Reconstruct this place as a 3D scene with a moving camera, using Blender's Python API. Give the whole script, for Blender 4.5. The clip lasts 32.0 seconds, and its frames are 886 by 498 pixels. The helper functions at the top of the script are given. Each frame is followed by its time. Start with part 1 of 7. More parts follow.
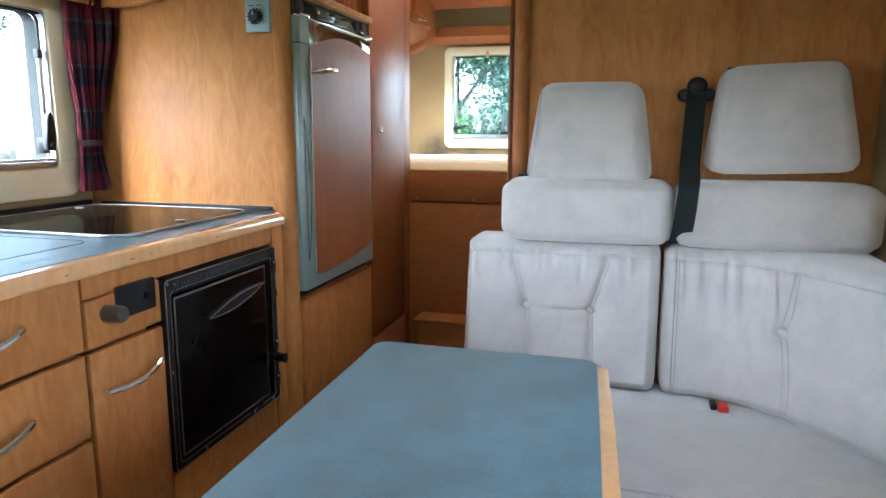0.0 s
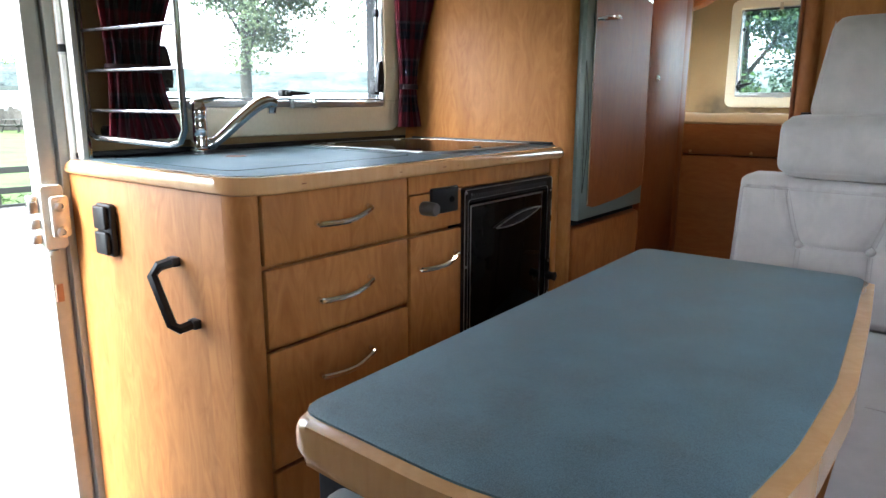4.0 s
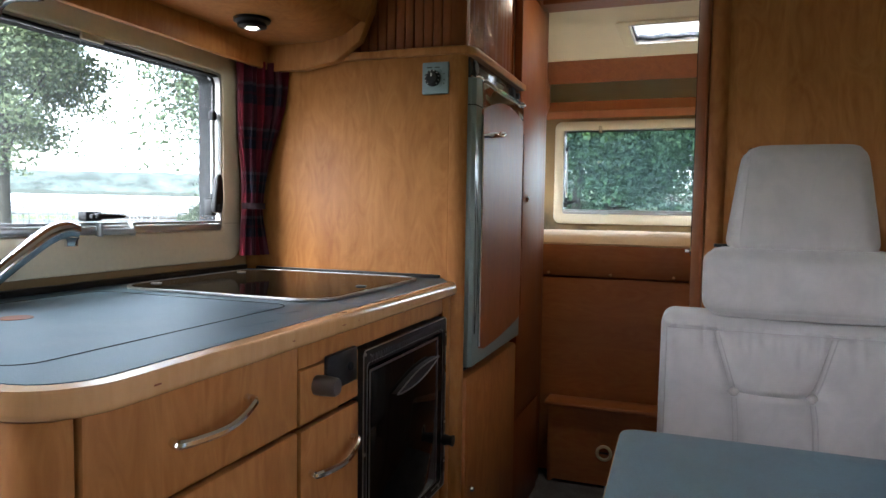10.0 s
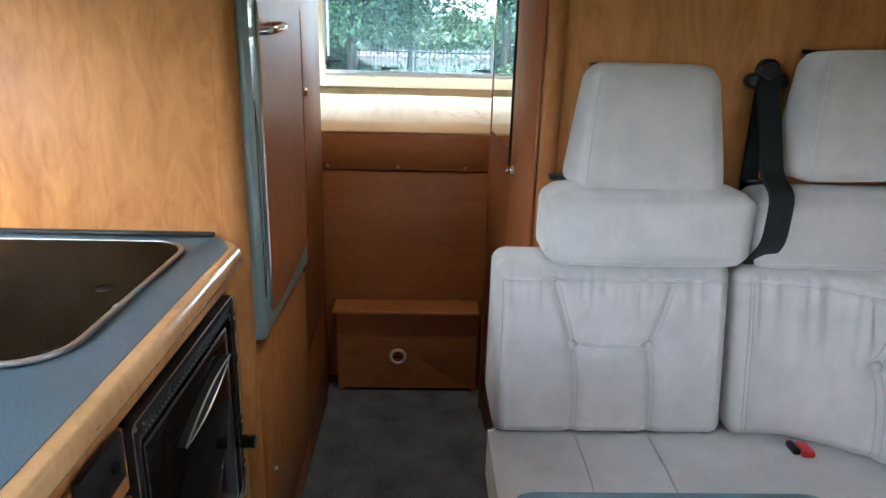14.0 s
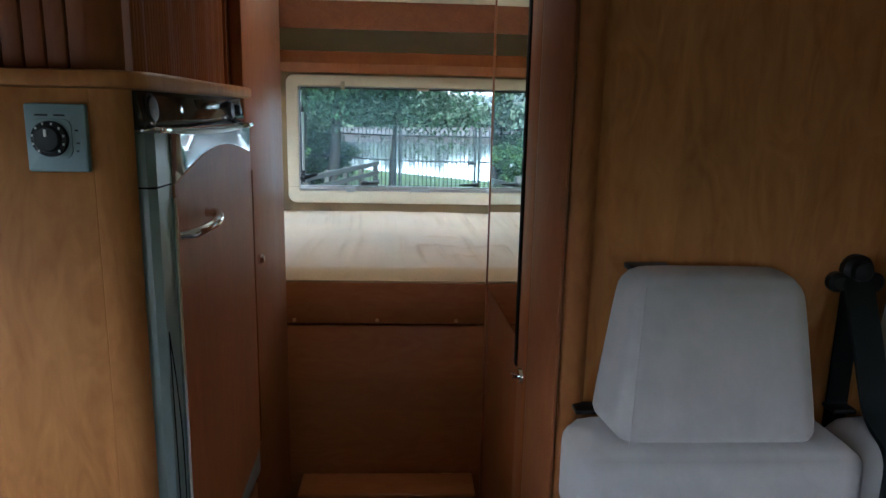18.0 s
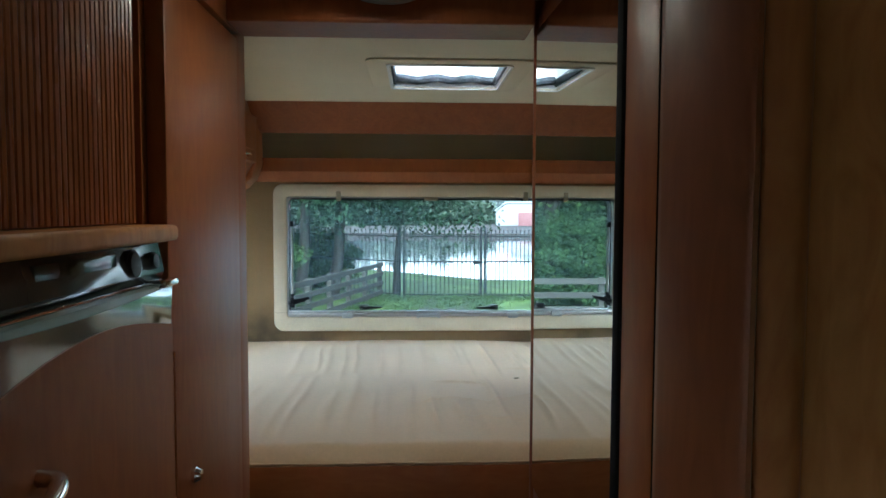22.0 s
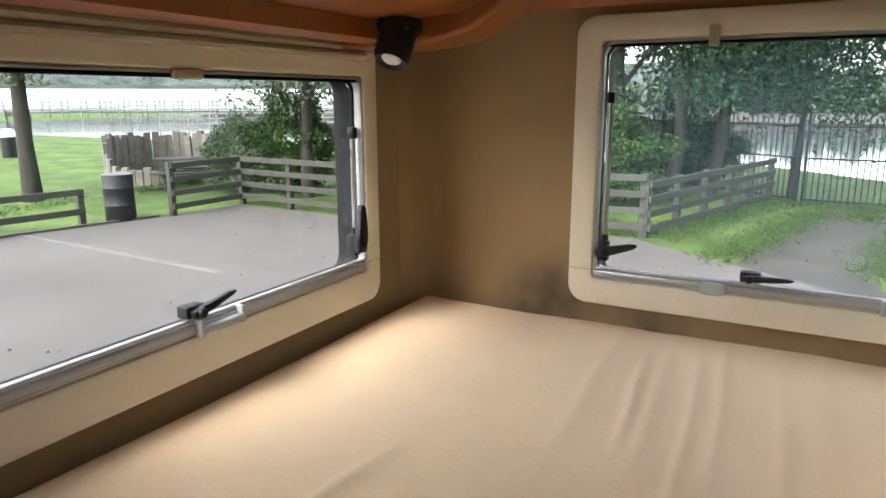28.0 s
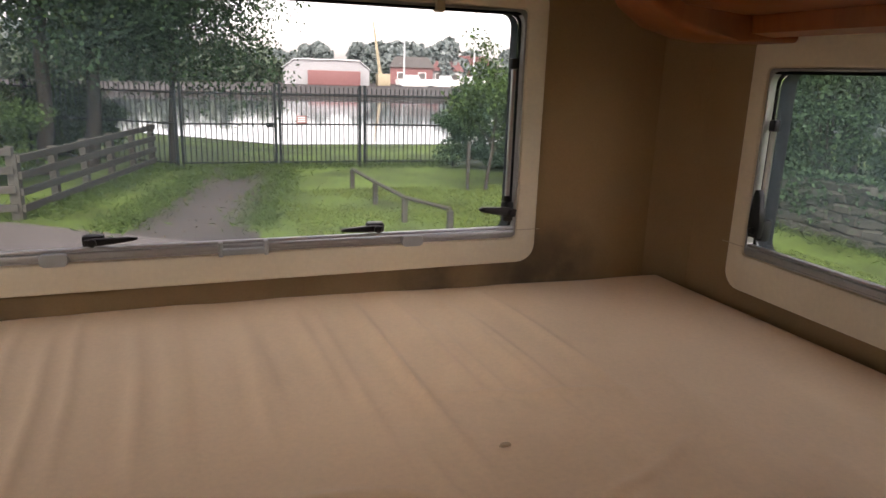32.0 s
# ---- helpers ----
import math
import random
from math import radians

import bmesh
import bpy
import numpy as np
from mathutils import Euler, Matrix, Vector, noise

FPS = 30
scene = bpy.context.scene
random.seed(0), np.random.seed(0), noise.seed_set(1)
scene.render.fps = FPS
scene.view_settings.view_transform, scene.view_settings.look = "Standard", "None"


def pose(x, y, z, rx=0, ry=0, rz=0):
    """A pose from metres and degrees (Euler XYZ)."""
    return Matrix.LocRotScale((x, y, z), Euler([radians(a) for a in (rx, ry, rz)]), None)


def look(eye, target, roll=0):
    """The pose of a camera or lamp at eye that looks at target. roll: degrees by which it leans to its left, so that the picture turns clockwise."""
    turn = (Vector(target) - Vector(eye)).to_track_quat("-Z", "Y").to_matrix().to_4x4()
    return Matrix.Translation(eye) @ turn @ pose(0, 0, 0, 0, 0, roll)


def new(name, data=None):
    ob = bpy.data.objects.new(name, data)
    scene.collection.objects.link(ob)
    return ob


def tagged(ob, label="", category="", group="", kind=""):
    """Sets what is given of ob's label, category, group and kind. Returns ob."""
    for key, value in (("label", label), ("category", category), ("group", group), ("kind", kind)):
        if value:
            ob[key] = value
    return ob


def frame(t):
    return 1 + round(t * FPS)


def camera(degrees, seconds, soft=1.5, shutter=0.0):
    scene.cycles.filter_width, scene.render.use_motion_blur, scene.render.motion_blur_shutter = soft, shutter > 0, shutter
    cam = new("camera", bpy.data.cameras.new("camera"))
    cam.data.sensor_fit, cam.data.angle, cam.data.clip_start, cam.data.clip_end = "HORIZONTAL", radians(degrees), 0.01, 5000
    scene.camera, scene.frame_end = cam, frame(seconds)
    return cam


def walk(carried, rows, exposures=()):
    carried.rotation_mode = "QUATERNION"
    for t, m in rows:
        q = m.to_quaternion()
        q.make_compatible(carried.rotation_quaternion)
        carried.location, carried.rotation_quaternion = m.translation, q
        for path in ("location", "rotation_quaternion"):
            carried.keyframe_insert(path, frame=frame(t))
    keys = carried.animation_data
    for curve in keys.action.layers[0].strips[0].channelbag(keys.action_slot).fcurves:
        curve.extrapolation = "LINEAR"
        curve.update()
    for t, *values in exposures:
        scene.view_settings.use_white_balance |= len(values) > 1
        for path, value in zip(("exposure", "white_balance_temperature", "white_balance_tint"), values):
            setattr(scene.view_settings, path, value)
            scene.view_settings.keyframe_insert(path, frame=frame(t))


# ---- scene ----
cam = camera(66.5, 32.0)
PATH = [
    (0, (0.252, 0.377, 1.155), (-0.274, 2.275, 0.807), 0.2),
    (0.5, (0.254, 0.305, 1.134), (-0.411, 2.155, 0.763), 0.0),
    (1, (0.254, 0.256, 1.133), (-0.536, 2.051, 0.745), 0.2),
    (1.5, (0.252, 0.205, 1.104), (-0.651, 1.944, 0.702), 0.1),
    (2, (0.275, 0.184, 1.078), (-0.744, 1.856, 0.668), -0.1),
    (2.5, (0.292, 0.167, 1.059), (-0.812, 1.784, 0.648), -0.2),
    (3, (0.318, 0.164, 1.057), (-0.839, 1.741, 0.638), -0.2),
    (3.5, (0.331, 0.16, 1.056), (-0.848, 1.718, 0.631), -0.0),
    (5.5, (0.324, 0.119, 1.074), (-0.93, 1.639, 0.73), 0.4),
    (6, (0.308, 0.123, 1.082), (-0.959, 1.65, 0.833), 0.4),
    (6.5, (0.293, 0.135, 1.1), (-0.983, 1.665, 0.919), 0.4),
    (7, (0.262, 0.162, 1.105), (-1.014, 1.698, 0.985), 0.4),
    (7.5, (0.218, 0.18, 1.114), (-1.035, 1.736, 1.032), 0.6),
    (8, (0.171, 0.191, 1.13), (-0.993, 1.815, 1.045), 0.6),
    (8.5, (0.133, 0.227, 1.143), (-0.893, 1.941, 1.049), 0.6),
    (9, (0.058, 0.269, 1.151), (-0.811, 2.068, 1.05), 0.9),
    (9.5, (-0.029, 0.331, 1.132), (-0.793, 2.176, 1.023), 0.9),
    (10, (-0.109, 0.41, 1.111), (-0.802, 2.282, 0.994), 0.9),
    (10.5, (-0.181, 0.502, 1.049), (-0.823, 2.391, 0.915), 1.0),
    (11, (-0.23, 0.572, 0.988), (-0.835, 2.463, 0.749), 1.4),
    (11.5, (-0.241, 0.6, 1.054), (-0.832, 2.484, 0.734), 1.1),
    (12, (-0.28, 0.619, 1.155), (-0.81, 2.511, 0.781), 1.0),
    (12.5, (-0.309, 0.685, 1.211), (-0.758, 2.589, 0.791), 0.8),
    (13, (-0.311, 0.751, 1.247), (-0.703, 2.655, 0.773), 0.8),
    (13.5, (-0.313, 0.785, 1.284), (-0.479, 2.7, 0.729), 1.0),
    (14, (-0.335, 0.817, 1.322), (-0.278, 2.724, 0.722), 1.5),
    (14.5, (-0.357, 0.846, 1.37), (-0.209, 2.738, 0.738), 1.4),
    (15, (-0.358, 0.882, 1.428), (-0.145, 2.771, 0.808), 1.6),
    (15.5, (-0.358, 0.942, 1.464), (-0.094, 2.843, 0.899), 2.3),
    (17.5, (-0.333, 1.216, 1.491), (-0.202, 3.17, 1.083), 1.4),
    (18, (-0.334, 1.26, 1.509), (-0.237, 3.218, 1.115), 1.2),
    (18.5, (-0.323, 1.275, 1.538), (-0.247, 3.248, 1.217), 1.0),
    (19, (-0.291, 1.304, 1.562), (-0.238, 3.294, 1.368), 1.0),
    (19.5, (-0.291, 1.336, 1.581), (-0.252, 3.333, 1.468), 1.1),
    (20, (-0.306, 1.355, 1.6), (-0.274, 3.354, 1.543), 0.6),
    (20.5, (-0.332, 1.401, 1.613), (-0.305, 3.401, 1.599), 0.3),
    (21, (-0.367, 1.503, 1.604), (-0.329, 3.502, 1.58), 0.2),
    (21.5, (-0.366, 1.657, 1.579), (-0.3, 3.655, 1.516), 0.1),
    (22, (-0.347, 1.808, 1.575), (-0.265, 3.803, 1.461), 0.2),
    (22.5, (-0.366, 1.952, 1.565), (-0.272, 3.943, 1.394), 0.2),
    (23, (-0.402, 2.129, 1.555), (-0.295, 4.115, 1.337), 0.2),
    (23.5, (-0.396, 2.306, 1.524), (-0.27, 4.286, 1.269), 0.1),
    (24, (-0.36, 2.514, 1.509), (-0.224, 4.485, 1.196), 0.3),
    (24.5, (-0.339, 2.671, 1.509), (-0.379, 4.637, 1.142), 0.4),
    (25, (-0.35, 2.821, 1.506), (-0.607, 4.762, 1.097), 0.2),
    (25.5, (-0.378, 2.946, 1.51), (-0.87, 4.838, 1.088), 0.0),
    (26, (-0.415, 3.067, 1.517), (-1.142, 4.882, 1.095), 0.1),
    (26.5, (-0.422, 3.173, 1.504), (-1.351, 4.896, 1.092), -0.2),
    (28.5, (-0.504, 3.306, 1.517), (-1.44, 5.017, 1.071), -0.2),
    (29, (-0.516, 3.305, 1.503), (-1.15, 5.147, 1.052), 0.1),
    (29.5, (-0.521, 3.294, 1.5), (-0.888, 5.203, 1.033), 0.4),
    (30, (-0.512, 3.296, 1.493), (-0.596, 5.236, 1.014), 0.8),
    (30.5, (-0.513, 3.28, 1.482), (-0.272, 5.206, 0.999), 1.2),
    (31, (-0.495, 3.279, 1.487), (-0.015, 5.157, 0.996), 1.5),
    (31.5, (-0.43, 3.315, 1.487), (0.152, 5.162, 0.989), 1.6),
    (32, (-0.372, 3.358, 1.487), (0.299, 5.174, 0.983), 1.8),
]
EXPOSURES = [(0, 5.03, 5350, 3), (1, 4.75, 5550, 6), (2, 4.43, 5750, 6), (3, 4.4, 5750, 6), (6, 3.12, 5850, 6), (7, 2.42, 6000, 5), (8, 2.35, 6000, 6), (9, 3.35, 6150, 8), (10, 3.9, 5900, 11), (11, 4.15, 5900, 12), (13, 4.5, 5550, 4), (14, 4.67, 5450, 4), (15.5, 4.4, 5600, 6), (18, 3.4, 5200, 6), (20.5, 3.34, 4950, 1), (22, 3.05, 5100, 1), (23, 2.62, 5400, 4), (24.5, 2.36, 6300, 16), (26, 2.85, 6550, 18), (28.5, 3.03, 6500, 15), (29.2, 2.98, 6500, 15), (30, 2.41, 6900, 21), (31, 2.06, 7300, 28), (32, 2.17, 7350, 29)]
walk(cam, [(t, look(eye, target, roll)) for t, eye, target, roll in PATH], EXPOSURES)

# ---- light ----
SUN_UP, SUN_ROUND = 48, 200
world = bpy.data.worlds.new("overcast_sky")
scene.world = world
world.use_nodes = True
wn, wl = world.node_tree.nodes, world.node_tree.links
wn.clear()
sky = wn.new("ShaderNodeTexSky")
sky.sky_type, sky.sun_disc = "NISHITA", False
sky.sun_elevation, sky.sun_rotation = radians(SUN_UP), radians(SUN_ROUND)
sky.dust_density, sky.air_density, sky.ozone_density = 3.0, 1.0, 1.0
sat = wn.new("ShaderNodeHueSaturation")
sat.inputs["Saturation"].default_value = 0.32
back, wout = wn.new("ShaderNodeBackground"), wn.new("ShaderNodeOutputWorld")
back.inputs["Strength"].default_value = 0.15
wl.new(sky.outputs[0], sat.inputs["Color"])
wl.new(sat.outputs[0], back.inputs[0])
wl.new(back.outputs[0], wout.inputs[0])
sun = new("sun", bpy.data.lights.new("sun", "SUN"))
sun.data.energy, sun.data.angle, sun.data.color = 0.5, radians(30), (1.0, 0.96, 0.9)
sun.matrix_world = pose(0, 0, 8, 90 - SUN_UP, 0, 180 - SUN_ROUND)



# ---- materials ----
def material(name, colour, rough=0.5, metal=0.0, scale=(8, 8, 8), vary=0.12, fine=60.0, bump=0.02, tone=None, spec=0.5, coat=0.0, sheen=0.0, rough_vary=0.08, tint=0.0, speckle=0.35):
    """A surface with a broad and a fine variation of colour, an uneven gloss and a light relief."""
    m = bpy.data.materials.new(name)
    m.use_nodes = True
    nt = m.node_tree
    n, l = nt.nodes, nt.links
    p = n["Principled BSDF"]
    tc, mp = n.new("ShaderNodeTexCoord"), n.new("ShaderNodeMapping")
    mp.inputs["Scale"].default_value = scale
    info = n.new("ShaderNodeObjectInfo")
    l.new(tc.outputs["Object"], mp.inputs["Vector"])
    off = n.new("ShaderNodeVectorMath")
    off.operation = "MULTIPLY_ADD"
    comb = n.new("ShaderNodeCombineXYZ")
    for i in range(3):
        l.new(info.outputs["Random"], comb.inputs[i])
    off.inputs[1].default_value = (7.3, 5.1, 3.7)
    l.new(comb.outputs[0], off.inputs[0])
    l.new(mp.outputs[0], off.inputs[2])
    big, small = n.new("ShaderNodeTexNoise"), n.new("ShaderNodeTexNoise")
    big.inputs["Scale"].default_value, big.inputs["Detail"].default_value = 1.0, 5
    small.inputs["Scale"].default_value, small.inputs["Detail"].default_value = fine / 8, 3
    l.new(off.outputs[0], big.inputs["Vector"])
    l.new(off.outputs[0], small.inputs["Vector"])
    ramp = n.new("ShaderNodeValToRGB")
    dark = tone or tuple(c * (1 - 2.2 * vary) for c in colour)
    light = tuple(min(1, c * (1 + vary)) for c in colour)
    ramp.color_ramp.elements[0].color, ramp.color_ramp.elements[1].color = (*dark, 1), (*light, 1)
    ramp.color_ramp.elements[0].position, ramp.color_ramp.elements[1].position = 0.28, 0.68
    mix = n.new("ShaderNodeMix")
    mix.data_type, mix.inputs[0].default_value = "FLOAT", speckle
    l.new(big.outputs[0], mix.inputs[2])
    l.new(small.outputs[0], mix.inputs[3])
    l.new(mix.outputs[0], ramp.inputs[0])
    last = ramp.outputs[0]
    if tint:
        hs = n.new("ShaderNodeHueSaturation")
        mr = n.new("ShaderNodeMapRange")
        mr.inputs[3].default_value, mr.inputs[4].default_value = 1 - tint, 1 + tint
        l.new(info.outputs["Random"], mr.inputs[0])
        l.new(mr.outputs[0], hs.inputs["Value"])
        l.new(last, hs.inputs["Color"])
        last = hs.outputs[0]
    l.new(last, p.inputs["Base Color"])
    r = n.new("ShaderNodeMapRange")
    r.inputs[3].default_value, r.inputs[4].default_value = max(0.02, rough - rough_vary), min(1, rough + rough_vary)
    l.new(big.outputs[0], r.inputs[0])
    l.new(r.outputs[0], p.inputs["Roughness"])
    p.inputs["Metallic"].default_value = metal
    p.inputs["Specular IOR Level"].default_value = spec
    p.inputs["Coat Weight"].default_value, p.inputs["Coat Roughness"].default_value = coat, 0.12
    p.inputs["Sheen Weight"].default_value = sheen
    if bump:
        b = n.new("ShaderNodeBump")
        b.inputs["Strength"].default_value, b.inputs["Distance"].default_value = min(1, bump * 10), 0.002
        l.new(small.outputs[0], b.inputs["Height"])
        l.new(b.outputs[0], p.inputs["Normal"])
    return m


def timber(name, colour, dark, rough=0.46, coat=0.0, figure=1.0, grain=2, spec=0.35, fine=0.12):
    """Varnished veneer with cloudy figure and fine pores; grain: the axis along which it runs."""
    m = bpy.data.materials.new(name)
    m.use_nodes = True
    n, l = m.node_tree.nodes, m.node_tree.links
    p = n["Principled BSDF"]
    tc, info, off, comb = n.new("ShaderNodeTexCoord"), n.new("ShaderNodeObjectInfo"), n.new("ShaderNodeVectorMath"), n.new("ShaderNodeCombineXYZ")
    for i in range(3):
        l.new(info.outputs["Random"], comb.inputs[i])
    off.operation = "MULTIPLY_ADD"
    off.inputs[1].default_value = (3.1, 2.3, 4.9)
    l.new(comb.outputs[0], off.inputs[0])
    l.new(tc.outputs["Object"], off.inputs[2])
    layers = []
    for sc, detail, dist in (((8, 8, 1.1), 4, 1.4), ((19, 19, 6.2), 4, 2.8), ((150, 150, 5.0), 3, 0.3)):
        mp, nz = n.new("ShaderNodeMapping"), n.new("ShaderNodeTexNoise")
        mp.inputs["Scale"].default_value = sc if grain == 2 else (sc[2], sc[0], sc[1])
        nz.inputs["Scale"].default_value, nz.inputs["Detail"].default_value, nz.inputs["Distortion"].default_value = 1, detail, dist
        l.new(off.outputs[0], mp.inputs["Vector"])
        l.new(mp.outputs[0], nz.inputs["Vector"])
        layers.append(nz.outputs[0])
    a, b = n.new("ShaderNodeMix"), n.new("ShaderNodeMix")
    a.data_type = b.data_type = "FLOAT"
    a.inputs[0].default_value, b.inputs[0].default_value = 0.58, fine
    l.new(layers[0], a.inputs[2])
    l.new(layers[1], a.inputs[3])
    l.new(a.outputs[0], b.inputs[2])
    l.new(layers[2], b.inputs[3])
    ramp = n.new("ShaderNodeValToRGB")
    ramp.color_ramp.elements[0].color, ramp.color_ramp.elements[1].color = (*dark, 1), (*colour, 1)
    ramp.color_ramp.elements[0].position, ramp.color_ramp.elements[1].position = 0.5 - 0.16 / figure, 0.5 + 0.12 / figure
    l.new(b.outputs[0], ramp.inputs[0])
    # leaves of veneer, each a little lighter or darker than the next
    split, total, step, white, tone, shade = n.new("ShaderNodeSeparateXYZ"), n.new("ShaderNodeMath"), n.new("ShaderNodeMath"), n.new("ShaderNodeTexWhiteNoise"), n.new("ShaderNodeMapRange"), n.new("ShaderNodeHueSaturation")
    l.new(off.outputs[0], split.inputs[0])
    l.new(split.outputs[0 if grain == 2 else 2], total.inputs[0])
    l.new(split.outputs[1], total.inputs[1])
    step.operation, step.inputs[1].default_value, white.noise_dimensions = "SNAP", 0.115, "1D"
    l.new(total.outputs[0], step.inputs[0])
    l.new(step.outputs[0], white.inputs["W"])
    tone.inputs[3].default_value, tone.inputs[4].default_value = 0.945, 1.045
    l.new(white.outputs["Value"], tone.inputs[0])
    l.new(tone.outputs[0], shade.inputs["Value"])
    l.new(ramp.outputs[0], shade.inputs["Color"])
    l.new(shade.outputs[0], p.inputs["Base Color"])
    r = n.new("ShaderNodeMapRange")
    r.inputs[3].default_value, r.inputs[4].default_value = rough - 0.06, rough + 0.08
    l.new(layers[0], r.inputs[0])
    l.new(r.outputs[0], p.inputs["Roughness"])
    p.inputs["Coat Weight"].default_value, p.inputs["Coat Roughness"].default_value = coat, 0.2
    bp = n.new("ShaderNodeBump")
    p.inputs["Specular IOR Level"].default_value = spec
    bp.inputs["Strength"].default_value, bp.inputs["Distance"].default_value = 0.12, 0.001
    l.new(layers[2], bp.inputs["Height"])
    l.new(bp.outputs[0], p.inputs["Normal"])
    return m


def clear(name, colour=(1, 1, 1), rough=0.0, ior=1.45):
    m = bpy.data.materials.new(name)
    m.use_nodes = True
    p = m.node_tree.nodes["Principled BSDF"]
    p.inputs["Base Color"].default_value = (*colour, 1)
    p.inputs["Transmission Weight"].default_value, p.inputs["Roughness"].default_value, p.inputs["IOR"].default_value = 1.0, rough, ior
    return m


def glow(name, colour, strength):
    m = bpy.data.materials.new(name)
    m.use_nodes = True
    p = m.node_tree.nodes["Principled BSDF"]
    p.inputs["Emission Color"].default_value, p.inputs["Emission Strength"].default_value = (*colour, 1), strength
    return m


WOOD = timber("pearwood_veneer", (0.49, 0.218, 0.064), (0.35, 0.13, 0.034), rough=0.46, figure=1.0, spec=0.2, fine=0.08)
WOOD_RED = timber("cherry_veneer", (0.29, 0.094, 0.026), (0.195, 0.052, 0.014), rough=0.41, spec=0.24, figure=0.7)
WOOD_DEEP = timber("reddish_pearwood_veneer", (0.40, 0.155, 0.045), (0.28, 0.092, 0.024), rough=0.46, figure=1.0, spec=0.2, fine=0.08)
WOOD_EDGE = timber("varnished_beech_edging", (0.70, 0.41, 0.19), (0.57, 0.30, 0.115), rough=0.2, coat=0.7, figure=0.7)
WOOD_GLOSS = timber("glossy_dark_cherry", (0.26, 0.085, 0.028), (0.17, 0.05, 0.016), rough=0.45, coat=0.0, figure=0.6)
DARK_STEEL = material("dark_polished_strip", (0.03, 0.03, 0.028), 0.08, 0.0, vary=0.05, bump=0)
LAMINATE = material("blue_grey_laminate", (0.072, 0.122, 0.15), 0.40, scale=(5, 5, 5), vary=0.22, fine=500, bump=0.03, rough_vary=0.14, speckle=0.5)
TABLE_TOP = material("blue_speckled_laminate", (0.122, 0.193, 0.228), 0.46, scale=(13, 13, 13), vary=0.34, fine=620, bump=0.03, rough_vary=0.16, speckle=0.6)
SUEDE = material("grey_suede_cloth", (0.455, 0.422, 0.40), 0.9, scale=(12, 12, 12), vary=0.05, fine=420, bump=0.025, sheen=0.5, spec=0.2, speckle=0.16)


def brushed(m, size, least, most):
    """Strokes of nap in a pile cloth, brushed lighter or darker with soft but clear edges."""
    n, l = m.node_tree.nodes, m.node_tree.links
    base = n["Principled BSDF"].inputs["Base Color"]
    tc, mp, nz, span, shade = n.new("ShaderNodeTexCoord"), n.new("ShaderNodeMapping"), n.new("ShaderNodeTexNoise"), n.new("ShaderNodeMapRange"), n.new("ShaderNodeHueSaturation")
    mp.inputs["Scale"].default_value = (size, size * 0.7, size * 0.7)
    mp.inputs["Rotation"].default_value = (0.3, 0.5, 0.6)
    nz.inputs["Scale"].default_value, nz.inputs["Detail"].default_value, nz.inputs["Distortion"].default_value = 1, 3, 1.6
    span.interpolation_type = "SMOOTHSTEP"
    span.inputs[1].default_value, span.inputs[2].default_value, span.inputs[3].default_value, span.inputs[4].default_value = 0.40, 0.62, least, most
    l.new(tc.outputs["Object"], mp.inputs["Vector"])
    l.new(mp.outputs[0], nz.inputs["Vector"])
    l.new(nz.outputs[0], span.inputs[0])
    l.new(span.outputs[0], shade.inputs["Value"])
    l.new(base.links[0].from_socket, shade.inputs["Color"])
    l.new(shade.outputs[0], base)
    return m


brushed(SUEDE, 17, 0.968, 1.012)
SEAM = material("grey_piping", (0.385, 0.358, 0.345), 0.9, vary=0.05, spec=0.2)
SHEET = material("cream_cotton_sheet", (0.90, 0.675, 0.425), 0.85, scale=(3, 3, 3), vary=0.05, fine=300, bump=0.02, sheen=0.2, spec=0.2)
WALL = material("cream_wall_cloth", (0.361, 0.251, 0.128), 0.85, scale=(3, 3, 3), vary=0.07, fine=500, bump=0.03, spec=0.2)
LINING = material("ivory_ceiling_lining", (0.72, 0.66, 0.50), 0.8, scale=(3, 3, 3), vary=0.04, fine=400, bump=0.02, spec=0.25)
CREAM = material("ivory_moulded_plastic", (0.80, 0.72, 0.54), 0.45, scale=(4, 4, 4), vary=0.05, fine=200, bump=0.006)
CREAM_DARK = material("ivory_blind_fabric", (0.52, 0.44, 0.30), 0.7, vary=0.06)
GREY_TRIM = material("grey_anodised_trim", (0.42, 0.42, 0.41), 0.4, 0.6, vary=0.06)
BLACK = material("black_plastic", (0.011, 0.011, 0.012), 0.4, vary=0.1, bump=0.01, spec=0.3)
RUBBER = material("black_rubber_seal", (0.014, 0.014, 0.015), 0.8, vary=0.1, spec=0.08)
CHROME = material("chrome", (0.82, 0.82, 0.83), 0.09, 1.0, vary=0.03, bump=0, rough_vary=0.03)
RACK_STEEL = material("dull_chrome_wire", (0.42, 0.42, 0.43), 0.2, 1.0, vary=0.08, bump=0, rough_vary=0.06)
STEEL = material("brushed_steel", (0.55, 0.55, 0.54), 0.3, 1.0, vary=0.05, bump=0.01)
DARK_GLASS = material("smoked_glass", (0.006, 0.005, 0.004), 0.04, vary=0.1, bump=0, rough_vary=0.02, spec=0.5)
VENT_GREY = material("dark_grey_vent", (0.06, 0.06, 0.06), 0.5, vary=0.1)
KNOB_GREY = material("dark_brushed_knob", (0.17, 0.165, 0.16), 0.4, 0.7, vary=0.08)
HOB_GLASS = material("brown_smoked_glass_lid", (0.007, 0.005, 0.003), 0.05, vary=0.1, bump=0, rough_vary=0.02, spec=0.04)
